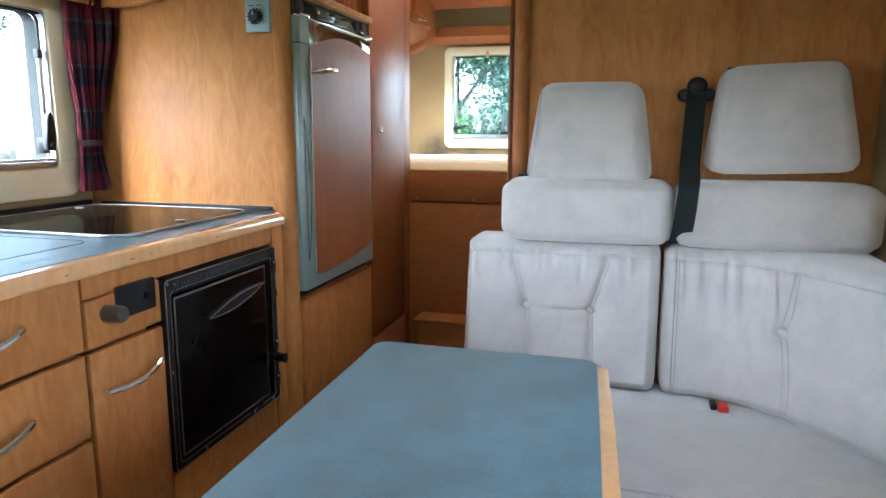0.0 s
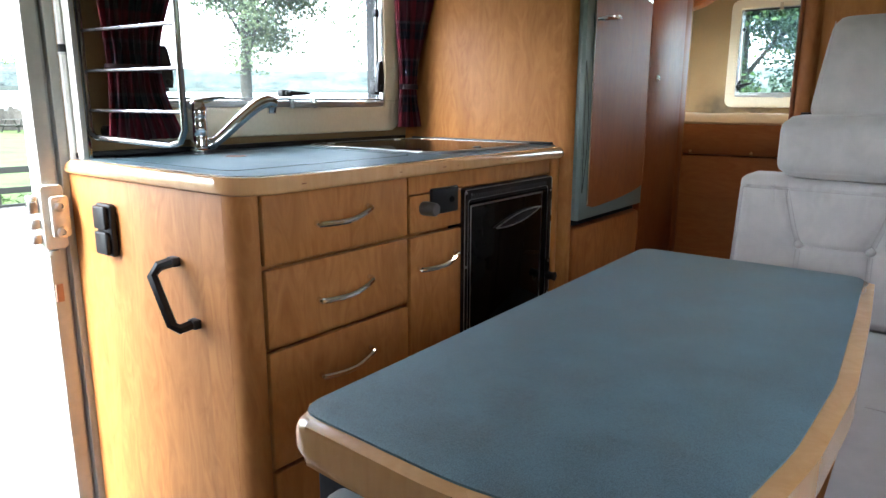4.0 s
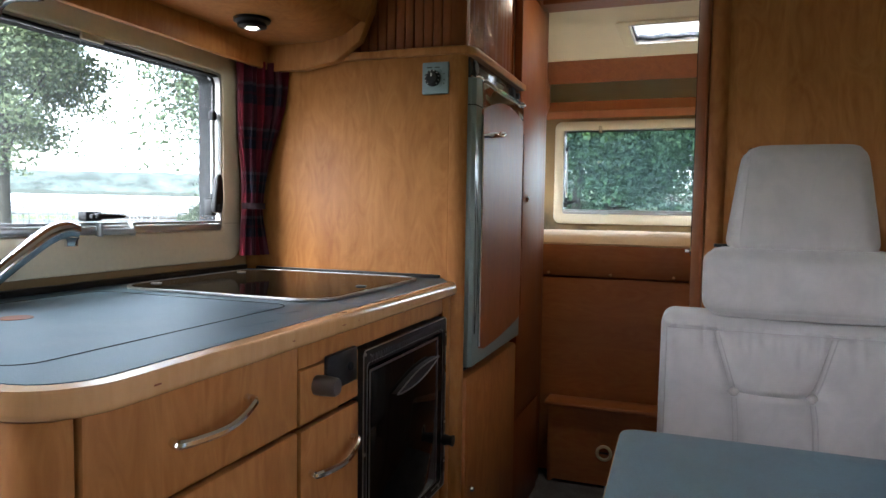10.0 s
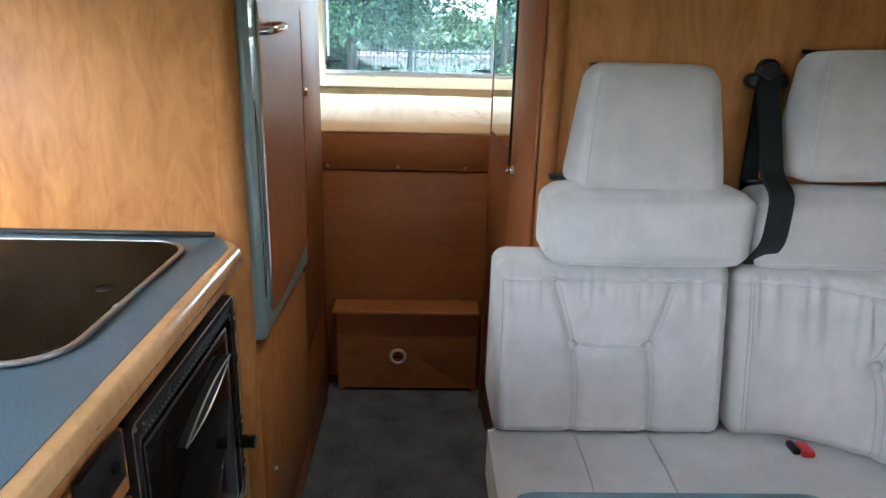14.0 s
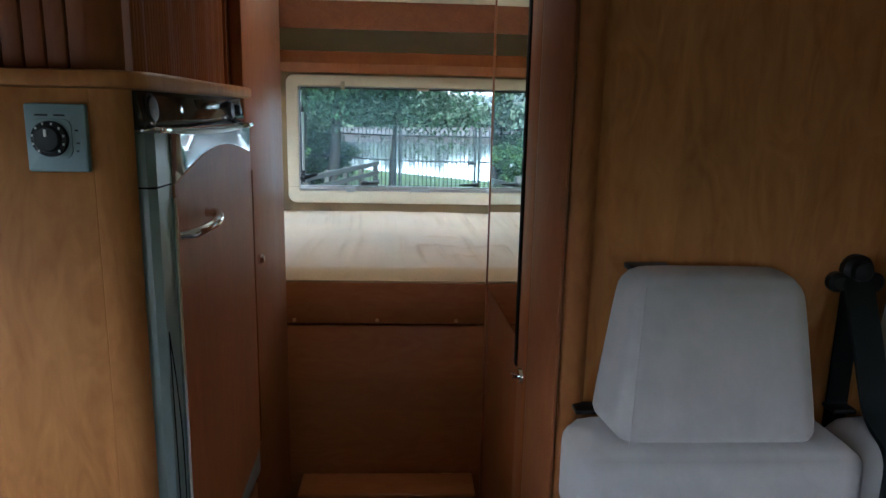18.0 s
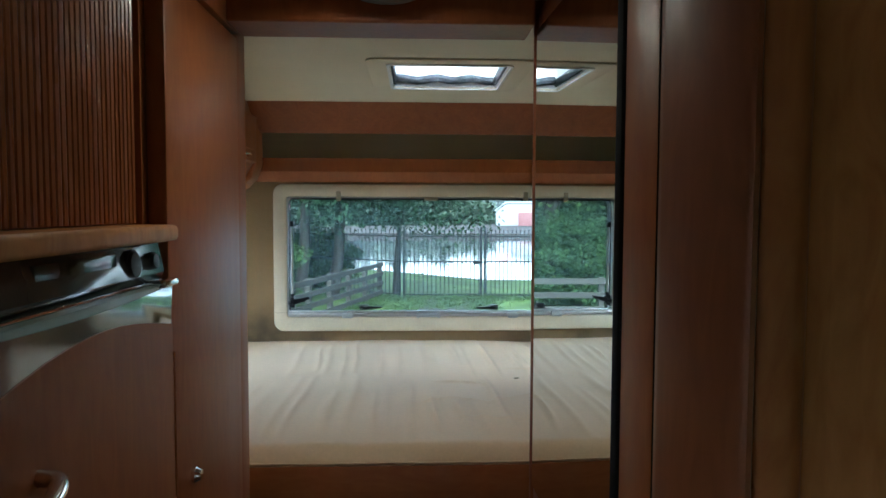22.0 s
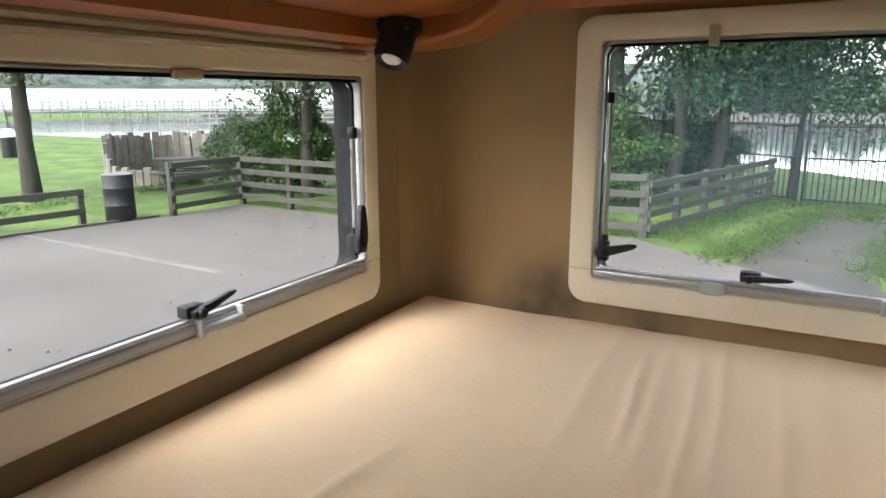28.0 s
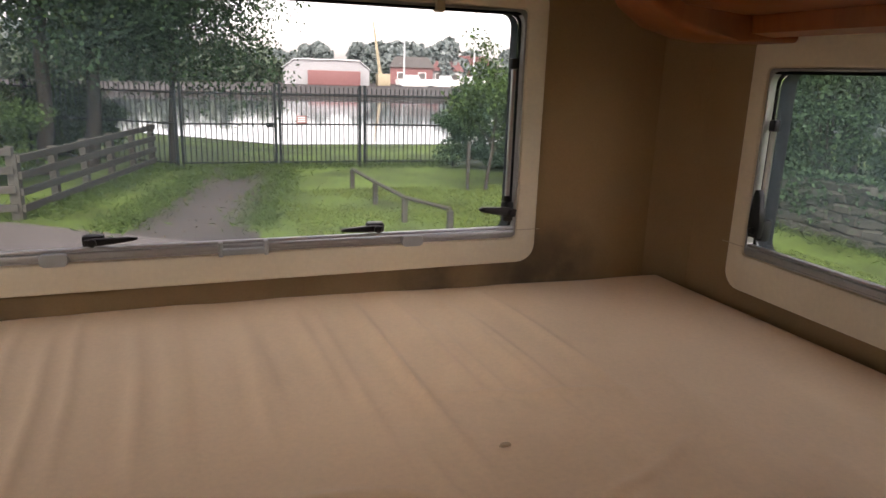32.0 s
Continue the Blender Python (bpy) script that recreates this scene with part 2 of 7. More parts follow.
FRIDGE_GREY = material("grey_green_plastic", (0.21, 0.265, 0.25), 0.32, vary=0.05, bump=0.004, coat=0.15)
PALE_GREY = material("pale_grey_plastic", (0.40, 0.43, 0.43), 0.4, vary=0.04)
WHITE = material("white_plastic", (0.75, 0.75, 0.72), 0.4, vary=0.04)
DOOR_GREY = material("warm_grey_door_frame", (0.46, 0.46, 0.42), 0.5, vary=0.07, spec=0.3)
CAST = material("ivory_cast_latch", (0.66, 0.63, 0.55), 0.5, vary=0.08, spec=0.3)
CARPET = material("slate_carpet", (0.15, 0.155, 0.175), 0.95, scale=(7, 7, 7), vary=0.42, fine=300, bump=0.3, spec=0.1, speckle=0.6)
BELT = material("black_webbing", (0.011, 0.014, 0.014), 0.75, scale=(4, 4, 4), vary=0.1, fine=900, bump=0.04, spec=0.2)
RED = material("red_plastic", (0.55, 0.02, 0.02), 0.4)
PANE = clear("clear_acrylic", (0.90, 0.97, 0.96), 0.0, 1.2)


def dusty(name, colour, film, least, most):
    """Acrylic with a thin uneven film of dust that scatters the daylight behind it."""
    m = clear(name, colour, 0.0, 1.2)
    n, l = m.node_tree.nodes, m.node_tree.links
    dust, blend, spots, span = n.new("ShaderNodeBsdfTranslucent"), n.new("ShaderNodeMixShader"), n.new("ShaderNodeTexNoise"), n.new("ShaderNodeMapRange")
    dust.inputs["Color"].default_value = (*film, 1)
    spots.inputs["Scale"].default_value, spots.inputs["Detail"].default_value = 2.2, 6
    span.inputs[1].default_value, span.inputs[2].default_value, span.inputs[3].default_value, span.inputs[4].default_value = 0.36, 0.7, least, most
    l.new(spots.outputs[0], span.inputs[0])
    l.new(span.outputs[0], blend.inputs[0])
    l.new(n["Principled BSDF"].outputs[0], blend.inputs[1])
    l.new(dust.outputs[0], blend.inputs[2])
    l.new(blend.outputs[0], n["Material Output"].inputs[0])
    return m


PANE_DUSTY = dusty("dusty_acrylic", (0.93, 0.985, 0.985), (0.55, 0.85, 0.9), 0.006, 0.04)
PANE_HAZE = dusty("hazy_acrylic", (0.92, 0.97, 0.97), (0.85, 0.92, 0.92), 0.004, 0.016)
LAMP_LIT = glow("lit_lens", (1.0, 0.93, 0.8), 9)
LAMP_WARM = glow("lit_halogen", (1.0, 0.85, 0.6), 26)
for m_ in (HOB_GLASS, DARK_GLASS):
    m_.node_tree.nodes["Principled BSDF"].inputs["IOR"].default_value = 1.2
MIRROR = bpy.data.materials.new("silvered_mirror")
MIRROR.use_nodes = True
MIRROR.node_tree.nodes["Principled BSDF"].inputs["Metallic"].default_value = 1.0
MIRROR.node_tree.nodes["Principled BSDF"].inputs["Roughness"].default_value = 0.0
MIRROR.node_tree.nodes["Principled BSDF"].inputs["Base Color"].default_value = (0.83, 0.86, 0.84, 1)


# ---- shapes ----
def part(name, bm, mat, parent=None, label="", smooth=True):
    """Links a bmesh as one mesh object under a thing or a part."""
    me = bpy.data.meshes.new(name)
    bmesh.ops.recalc_face_normals(bm, faces=bm.faces)
    bm.to_mesh(me)
    bm.free()
    me.materials.append(mat)
    if smooth:
        me.shade_smooth()
        me.set_sharp_from_angle(angle=radians(38))
    ob = new(name, me)
    if parent:
        ob.parent = parent
        ob.matrix_parent_inverse = Matrix.Translation(parent.location).inverted() if parent.type == "EMPTY" and not parent.get("own") else Matrix()
    if label:
        tagged(ob, label)
    return ob


def thing(name, at, label, category, group="", kind="", own=None):
    ob = new(name)
    ob.empty_display_size = 0.05
    if own is not None:
        ob.matrix_basis = own
        ob["own"] = 1
    else:
        ob.location = at
    return tagged(ob, label, category, group, kind)


def block(x0, x1, y0, y1, z0, z1, bev=0.0, seg=2, bm=None):
    out = bm or bmesh.new()
    vs = [out.verts.new(c) for c in ((x0, y0, z0), (x1, y0, z0), (x1, y1, z0), (x0, y1, z0), (x0, y0, z1), (x1, y0, z1), (x1, y1, z1), (x0, y1, z1))]
    fs = [out.faces.new([vs[i] for i in q]) for q in ((3, 2, 1, 0), (4, 5, 6, 7), (0, 1, 5, 4), (1, 2, 6, 5), (2, 3, 7, 6), (3, 0, 4, 7))]
    if bev:
        bmesh.ops.bevel(out, geom=list({e for f in fs for e in f.edges}), offset=bev, segments=seg, profile=0.5, affect="EDGES")
    return out


def prism(pts, axis, a, b, bev=0.0, seg=2, bm=None):
    """A flat outline drawn out along an axis. Points are (x, y), (x, z) or (y, z)."""
    out = bm or bmesh.new()
    put = {"z": lambda p, c: (p[0], p[1], c), "y": lambda p, c: (p[0], c, p[1]), "x": lambda p, c: (c, p[0], p[1])}[axis]
    lo, hi = [out.verts.new(put(p, a)) for p in pts], [out.verts.new(put(p, b)) for p in pts]
    fs = [out.faces.new(lo), out.faces.new(hi[::-1])]
    n = len(pts)
    for i in range(n):
        out.faces.new([lo[i], hi[i], hi[(i + 1) % n], lo[(i + 1) % n]])
    if bev:
        bmesh.ops.bevel(out, geom=list({e for f in fs for e in f.edges}), offset=bev, segments=seg, profile=0.5, affect="EDGES")
    return out


def corner_rect(x0, x1, y0, y1, r, n=5):
    rs = r if isinstance(r, (list, tuple)) else (r,) * 4
    pts = []
    for (cx, cy, a0), q in zip(((x1, y1, 0), (x0, y1, 90), (x0, y0, 180), (x1, y0, 270)), rs):
        sx, sy = (-1 if cx == x1 else 1), (-1 if cy == y1 else 1)
        for i in range(n + 1):
            a = radians(a0 + 90 * i / n)
            pts.append((cx + sx * q + q * math.cos(a), cy + sy * q + q * math.sin(a)))
    return pts


def ring(outer, inner, axis, a, b, bev=0.0, bm=None):
    """A flat frame between two outlines of the same count, drawn out along an axis."""
    out = bm or bmesh.new()
    put = {"z": lambda p, c: (p[0], p[1], c), "y": lambda p, c: (p[0], c, p[1]), "x": lambda p, c: (c, p[0], p[1])}[axis]
    loops = [[out.verts.new(put(p, c)) for p in q] for q, c in ((outer, a), (outer, b), (inner, b), (inner, a))]
    n = len(outer)
    rim = []
    for k in range(4):
        A, B = loops[k], loops[(k + 1) % 4]
        for i in range(n):
            out.faces.new([A[i], B[i], B[(i + 1) % n], A[(i + 1) % n]])
    if bev:
        for k in (0, 1, 2, 3):
            L = loops[k]
            for i in range(n):
                e = out.edges.get((L[i], L[(i + 1) % n]))
                rim.append(e)
        bmesh.ops.bevel(out, geom=rim, offset=bev, segments=2, profile=0.5, affect="EDGES")
    return out


def tube(points, r, seg=8, bm=None, closed=False):
    """A round bar along a line of points."""
    out = bm or bmesh.new()
    P = [Vector(p) for p in points]
    loops, n = [], len(P)
    side = None
    for i in range(n):
        a, b = P[i - 1] if (i or closed) else P[i], P[(i + 1) % n] if (i < n - 1 or closed) else P[i]
        d = (b - a).normalized()
        if side is None:
            side = d.orthogonal().normalized()
        side = (side - d * side.dot(d)).normalized()
        up = d.cross(side)
        rr = r[i] if isinstance(r, (list, tuple)) else r
        loops.append([out.verts.new(P[i] + rr * (math.cos(2 * math.pi * k / seg) * side + math.sin(2 * math.pi * k / seg) * up)) for k in range(seg)])
    for i in range(n if closed else n - 1):
        A, B = loops[i], loops[(i + 1) % n]
        for k in range(seg):
            out.faces.new([A[k], A[(k + 1) % seg], B[(k + 1) % seg], B[k]])
    if not closed:
        out.faces.new(loops[0][::-1]), out.faces.new(loops[-1])
    return out


def arc(points, steps=6):
    """A smooth line through the points."""
    P = [Vector(p) for p in points]
    P = [2 * P[0] - P[1]] + P + [2 * P[-1] - P[-2]]
    out = []
    for i in range(1, len(P) - 2):
        for k in range(steps):
            t = k / steps
            a, b, c, d = P[i - 1:i + 3]
            out.append(0.5 * ((2 * b) + (c - a) * t + (2 * a - 5 * b + 4 * c - d) * t * t + (3 * b - a - 3 * c + d) * t ** 3))
    return out + [P[-2]]


def lathe(profile, m=None, seg=20, bm=None):
    """A turned shape from (radius, height) pairs, about z, then placed by m."""
    out = bm or bmesh.new()
    m = m or Matrix()
    loops = []
    for r, h in profile:
        loops.append([out.verts.new(m @ Vector((r * math.cos(2 * math.pi * k / seg), r * math.sin(2 * math.pi * k / seg), h))) for k in range(seg)] if r > 1e-5 else [out.verts.new(m @ Vector((0, 0, h)))])
    for A, B in zip(loops, loops[1:]):
        for k in range(seg):
            q = [A[k % len(A)], A[(k + 1) % len(A)], B[(k + 1) % len(B)], B[k % len(B)]]
            q = [v for i, v in enumerate(q) if v not in q[:i]]
            if len(q) > 2:
                out.faces.new(q)
    if len(profile) > 3 and len(loops[0]) > 2 and len(loops[-1]) > 2:
        A, B = loops[-1], loops[0]
        for k in range(seg):
            out.faces.new([A[k], A[(k + 1) % seg], B[(k + 1) % seg], B[k]])
        return out
    for L in (loops[0], loops[-1]):
        if len(L) > 2:
            out.faces.new(L)
    return out


def walled(axis, a, b, u0, u1, z0, z1, holes):
    """A wall between two planes of an axis, with rectangular openings (u0, u1, z0, z1) through it."""
    us = sorted({u0, u1, *[h[0] for h in holes], *[h[1] for h in holes]})
    zs = sorted({z0, z1, *[h[2] for h in holes], *[h[3] for h in holes]})
    out = bmesh.new()
    solid = lambda i, j: 0 <= i < len(us) - 1 and 0 <= j < len(zs) - 1 and not any(h[0] <= (us[i] + us[i + 1]) / 2 <= h[1] and h[2] <= (zs[j] + zs[j + 1]) / 2 <= h[3] for h in holes)
    put = (lambda c, u, z: (c, u, z)) if axis == "x" else (lambda c, u, z: (u, c, z))
    V = {}

    def v(c, i, j):
        if (c, i, j) not in V:
            V[c, i, j] = out.verts.new(put(c, us[i], zs[j]))
        return V[c, i, j]

    for i in range(len(us) - 1):
        for j in range(len(zs) - 1):
            if solid(i, j):
                for c in (a, b):
                    out.faces.new([v(c, i, j), v(c, i + 1, j), v(c, i + 1, j + 1), v(c, i, j + 1)])
                for (di, dj), e in {(-1, 0): ((i, j), (i, j + 1)), (1, 0): ((i + 1, j), (i + 1, j + 1)), (0, -1): ((i, j), (i + 1, j)), (0, 1): ((i, j + 1), (i + 1, j + 1))}.items():
                    if not solid(i + di, j + dj):
                        out.faces.new([v(a, *e[0]), v(a, *e[1]), v(b, *e[1]), v(b, *e[0])])
    return out


def cushion(c, size, r=0.04, puff=0.02, n=10, taper=None, m=None):
    """A stuffed block: rounded all over, its faces swollen. taper(x, y, z) bends unit coordinates."""
    out = bmesh.new()
    sx, sy, sz = (s / 2 for s in size)
    grid = {}
    lin = [-1 + 2 * i / n for i in range(n + 1)]
    for ax in range(3):
        for s in (-1, 1):
            o = [a for a in range(3) if a != ax]
            for i in range(n):
                for j in range(n):
                    q = []
                    for di, dj in ((0, 0), (1, 0), (1, 1), (0, 1)):
                        p = [0, 0, 0]
                        p[ax], p[o[0]], p[o[1]] = s, lin[i + di], lin[j + dj]
                        key = tuple(round(w, 4) for w in p)
                        if key not in grid:
                            # spread the points towards the edges
                            u = [math.sin(w * math.pi / 2) * 0.35 + w * 0.65 for w in p]
                            w = Vector((u[0] * sx, u[1] * sy, u[2] * sz))
                            inner = Vector([max(-h + r, min(h - r, k)) for k, h in zip(w, (sx, sy, sz))])
                            d = w - inner
                            w = inner + d.normalized() * min(r, d.length * 1.0) if d.length > 1e-6 else w
                            for a in range(3):
                                b, e = (a + 1) % 3, (a + 2) % 3
                                if abs(p[a]) == 1:
                                    w[a] += math.copysign(puff * (1 - p[b] ** 4) * (1 - p[e] ** 4), p[a])
                            if taper:
                                w = Vector(taper(w[0] / sx, w[1] / sy, w[2] / sz, w))
                            w += Vector(c)
                            grid[key] = out.verts.new(m @ w if m else w)
                        q.append(grid[key])
                    out.faces.new(q)
    return out

# ---- plan of the vehicle: x across, y towards the rear ----
LEFT, RIGHT, REAR, FRONT = -1.41, 0.84, 4.87, -2.2
FLOOR, CEIL, GROUND = -0.06, 1.985, -0.75
KW = (1.12, 2.0, 1.045, 1.48)      # kitchen window opening: y, y, z, z
LW = (3.60, 4.555, 1.125, 1.555)    # bed side windows
RSW = (3.56, 4.535, 1.105, 1.515) # the same on the other wall
RW = (-0.915, 0.36, 1.10, 1.63)    # rear window: x, x, z, z
DOOR = (0.28, 0.914, FLOOR - 0.02, 1.80)


def structure(name, bm, mat, label, category, smooth=False):
    return tagged(part(name, bm, mat, None, "", smooth), label, category, kind="structure")




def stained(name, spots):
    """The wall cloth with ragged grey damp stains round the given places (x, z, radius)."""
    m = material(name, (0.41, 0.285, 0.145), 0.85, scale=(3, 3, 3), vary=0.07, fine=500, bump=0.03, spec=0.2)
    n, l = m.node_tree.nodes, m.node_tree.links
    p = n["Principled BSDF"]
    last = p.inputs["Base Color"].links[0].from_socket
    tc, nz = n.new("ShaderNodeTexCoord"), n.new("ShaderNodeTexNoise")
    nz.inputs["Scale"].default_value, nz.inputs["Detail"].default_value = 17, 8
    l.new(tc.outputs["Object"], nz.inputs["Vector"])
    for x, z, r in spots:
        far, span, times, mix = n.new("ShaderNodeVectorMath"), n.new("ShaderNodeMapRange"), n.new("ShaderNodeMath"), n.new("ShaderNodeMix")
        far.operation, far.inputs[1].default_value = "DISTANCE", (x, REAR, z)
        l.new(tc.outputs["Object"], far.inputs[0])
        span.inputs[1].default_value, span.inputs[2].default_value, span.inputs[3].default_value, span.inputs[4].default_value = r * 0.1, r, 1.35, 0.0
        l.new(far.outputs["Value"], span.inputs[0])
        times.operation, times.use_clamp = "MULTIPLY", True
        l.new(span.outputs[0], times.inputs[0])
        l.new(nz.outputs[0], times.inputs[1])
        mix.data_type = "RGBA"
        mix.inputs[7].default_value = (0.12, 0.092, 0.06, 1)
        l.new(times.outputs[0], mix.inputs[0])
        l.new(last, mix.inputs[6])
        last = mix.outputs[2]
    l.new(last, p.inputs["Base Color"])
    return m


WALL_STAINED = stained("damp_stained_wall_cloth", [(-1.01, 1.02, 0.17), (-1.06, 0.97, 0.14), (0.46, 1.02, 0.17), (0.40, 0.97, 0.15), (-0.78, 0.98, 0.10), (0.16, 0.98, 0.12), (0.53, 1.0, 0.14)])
structure("wall_left", walled("x", LEFT - 0.04, LEFT, FRONT, REAR + 0.04, FLOOR - 0.05, CEIL + 0.05, [KW, LW, DOOR]), WALL, "cream cloth-lined outer wall with window and doorway openings", "wall")
# the lounge opening, y 0.45 to 1.3, is unseen and added for side light
structure("wall_right", walled("x", RIGHT, RIGHT + 0.04, FRONT, REAR + 0.04, FLOOR - 0.05, CEIL + 0.05, [RSW, (0.45, 1.3, 1.0, 1.36)]), WALL, "cream cloth-lined outer wall with window openings", "wall")
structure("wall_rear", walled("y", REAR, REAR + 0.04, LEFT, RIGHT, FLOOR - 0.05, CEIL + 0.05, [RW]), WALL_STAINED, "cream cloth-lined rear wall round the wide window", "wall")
# unseen cab wall; its windscreen opening is narrowed and shifted to set front light
structure("wall_front", walled("y", FRONT - 0.04, FRONT, LEFT - 0.04, RIGHT + 0.04, FLOOR - 0.05, CEIL + 0.05, [(-0.55, 0.55, 1.25, 1.41)]), WALL, "plain unseen cab wall, its windscreen opening cut down to set the light", "wall")
structure("floor", block(LEFT, RIGHT, FRONT, REAR, FLOOR - 0.05, FLOOR), CARPET, "dark slate-grey carpeted floor", "floor")


def ceiling():
    bm = bmesh.new()
    hole = (-0.43, -0.07, 3.70, 4.08)
    top, bot = CEIL + 0.05, CEIL
    xs, ys = [LEFT, hole[0], hole[1], RIGHT], [FRONT, hole[2], hole[3], REAR]
    for i in range(3):
        for j in range(3):
            if (i, j) != (1, 1):
                block(xs[i], xs[i + 1], ys[j], ys[j + 1], bot, top, bm=bm)
    bmesh.ops.remove_doubles(bm, verts=bm.verts, dist=1e-5)
    return bm


structure("ceiling", ceiling(), LINING, "ivory cloth-lined ceiling with a rooflight opening", "ceiling")
# slanted strips that close the rear corners
for s, x in ((1, LEFT), (-1, RIGHT)):
    bm = prism([(x, REAR - 0.11), (x + s * 0.022, REAR - 0.08), (x + s * 0.052, REAR - 0.012), (x + s * 0.06, REAR), (x, REAR)], "z", 0.6, CEIL - 0.001)
    structure("corner_trim", bm, WALL, "cream cloth-lined corner strip between two walls", "trim")


# ---- windows ----
def latch(parent, u, z, n, hand, flat=False):
    """A black turning lever on its block. hand: the way the lever points, in degrees."""
    wu, wz = (0.02, 0.011) if flat else (0.012, 0.024)
    blk = part("latch_block", block(u - wu, u + wu, n - 0.026, n, z - wz, z + wz, 0.004), BLACK, parent, "black window latch block")
    m = Matrix.Translation((u, n - 0.027, z)) @ Matrix.Rotation(-radians(hand), 4, "Y")
    bm = prism([(-0.014, -0.009), (0.006, -0.012), (0.034, -0.010), (0.074, -0.0065), (0.084, -0.002), (0.083, 0.004), (0.07, 0.0075), (0.034, 0.009), (0.006, 0.012), (-0.014, 0.009)], "y", -0.012, 0.0, 0.003)
    if flat:
        bmesh.ops.scale(bm, vec=(1, 1, 0.62), verts=bm.verts)
    elif 60 < hand < 120:
        bmesh.ops.scale(bm, vec=(1.1, 1.3, 1.5), verts=bm.verts)
    bm.transform(m)
    part("latch_lever", bm, BLACK, blk)
    bm = lathe([(0, 0), (0.0085, 0), (0.0085, 0.006), (0.006, 0.009), (0, 0.009)], Matrix.Translation((u, n - 0.039, z)) @ Matrix.Rotation(radians(90), 4, "X"), 14)
    part("pivot", bm, BLACK, blk)


def window(name, m, w, h, label, frame_out=(0.065, 0.065, 0.07, 0.055), levers=(), blind_ribs=0, catch=0.0, clips=(), tops=(), glass=PANE, turned=(15, 172)):
    """A hinged acrylic window in its moulded frame. Origin: middle of the opening's sill on the wall's inner face; y points outwards."""
    t = thing(name, None, label, "window", kind="structure", own=m)
    l, r, b, tp = frame_out
    u = w / 2
    outer = corner_rect(-u - l, u + r, -b, h + tp, 0.045, 6)
    mid = corner_rect(-u - 0.004, u + 0.004, -0.004, h + 0.004, 0.012, 6)
    part("window_frame", ring(outer, mid, "y", -0.042, -0.002, 0.008), CREAM, t, "ivory moulded plastic frame")
    # the frame's corner joints
    for su in (-1, 1):
        part("frame_joint", block(su * (u + 0.034) - 0.032, su * (u + 0.034) + 0.032, -0.0432, -0.041, 0.016, 0.0175), CREAM_DARK, t)
    part("window_seal", ring(mid, corner_rect(-u + 0.003, u - 0.003, 0.003, h - 0.003, 0.028, 6), "y", -0.016, 0.042, 0.002), RUBBER, t, "black rubber seal")
    part("reveal", ring(corner_rect(-u - 0.003, u + 0.003, -0.003, h + 0.003, 0.012, 6), corner_rect(-u + 0.002, u - 0.002, 0.002, h - 0.002, 0.028, 6), "y", -0.036, -0.0165, 0.001), GREY_TRIM, t, "grey inner edge of the frame")
    part("blind_rail", block(-u, u, -0.038, -0.02, 0.002, 0.015, 0.003), GREY_TRIM, t, "grey aluminium blind rail")
    part("blind_rail", block(-u, u, -0.034, -0.022, 0.017, 0.024, 0.002), GREY_TRIM, t)
    part("blind_rail", block(-u, u, -0.036, -0.018, h - 0.009, h - 0.003, 0.002), RUBBER, t, "dark blind cassette edge")
    part("blind_pull", block(-0.03, 0.03, -0.047, -0.0365, h - 0.012, h + 0.004, 0.004), CREAM_DARK, t)
    pane = part("pane", prism(corner_rect(-u + 0.006, u - 0.006, 0.006, h - 0.006, 0.03, 6), "y", -0.012, -0.006), glass, t, "clear acrylic pane")
    pane.visible_shadow = False
    for su in (-1, 1):
        x = su * (u - 0.018)
        part("stay_clip", block(x - 0.009, x + 0.009, -0.03, -0.0125, h - 0.13, h - 0.105, 0.003), BLACK, t)
        part("stay", tube([(x, -0.022, h - 0.12), (x, -0.022, 0.07)], 0.0062, 8), STEEL, t, "telescopic steel window stay")
        part("stay_sleeve", tube([(x, -0.022, 0.1), (x, -0.022, 0.06)], 0.009, 8), BLACK, t)
        hand = turned[0] if su < 0 else turned[1]
        latch(t, x - su * (0.014 if 60 < hand < 120 else 0), 0.062, -0.0125, hand)
    for x, a in levers:
        latch(t, x, 0.038, -0.0125, a, True)
    if catch is not None:
        c = part("blind_catch", block(catch - 0.045, catch + 0.045, -0.054, -0.038, -0.004, 0.010, 0.004), PALE_GREY, t, "pale grey blind catch")
        for s in (-1, 1):
            part("catch_ear", block(catch + s * 0.047 - 0.005, catch + s * 0.047 + 0.005, -0.05, -0.03, -0.008, 0.024, 0.003), PALE_GREY, c)
    for x in clips:
        part("clip", prism(corner_rect(x - 0.026, x + 0.026, -0.008, 0.018, 0.011, 4), "y", -0.052, -0.035, 0.003), PALE_GREY, t)
    for x in tops:
        part("blind_tab", block(x - 0.010, x + 0.010, -0.049, -0.02, h - 0.014, h + 0.028, 0.004), CREAM_DARK, t)
    for i in range(blind_ribs):
        z = h + tp - 0.012 - 0.017 * i
        part("blind_pleat", tube([(-u - l + 0.05, -0.043, z), (u + r - 0.05, -0.043, z)], 0.0085, 8), CREAM_DARK, t)
    return t


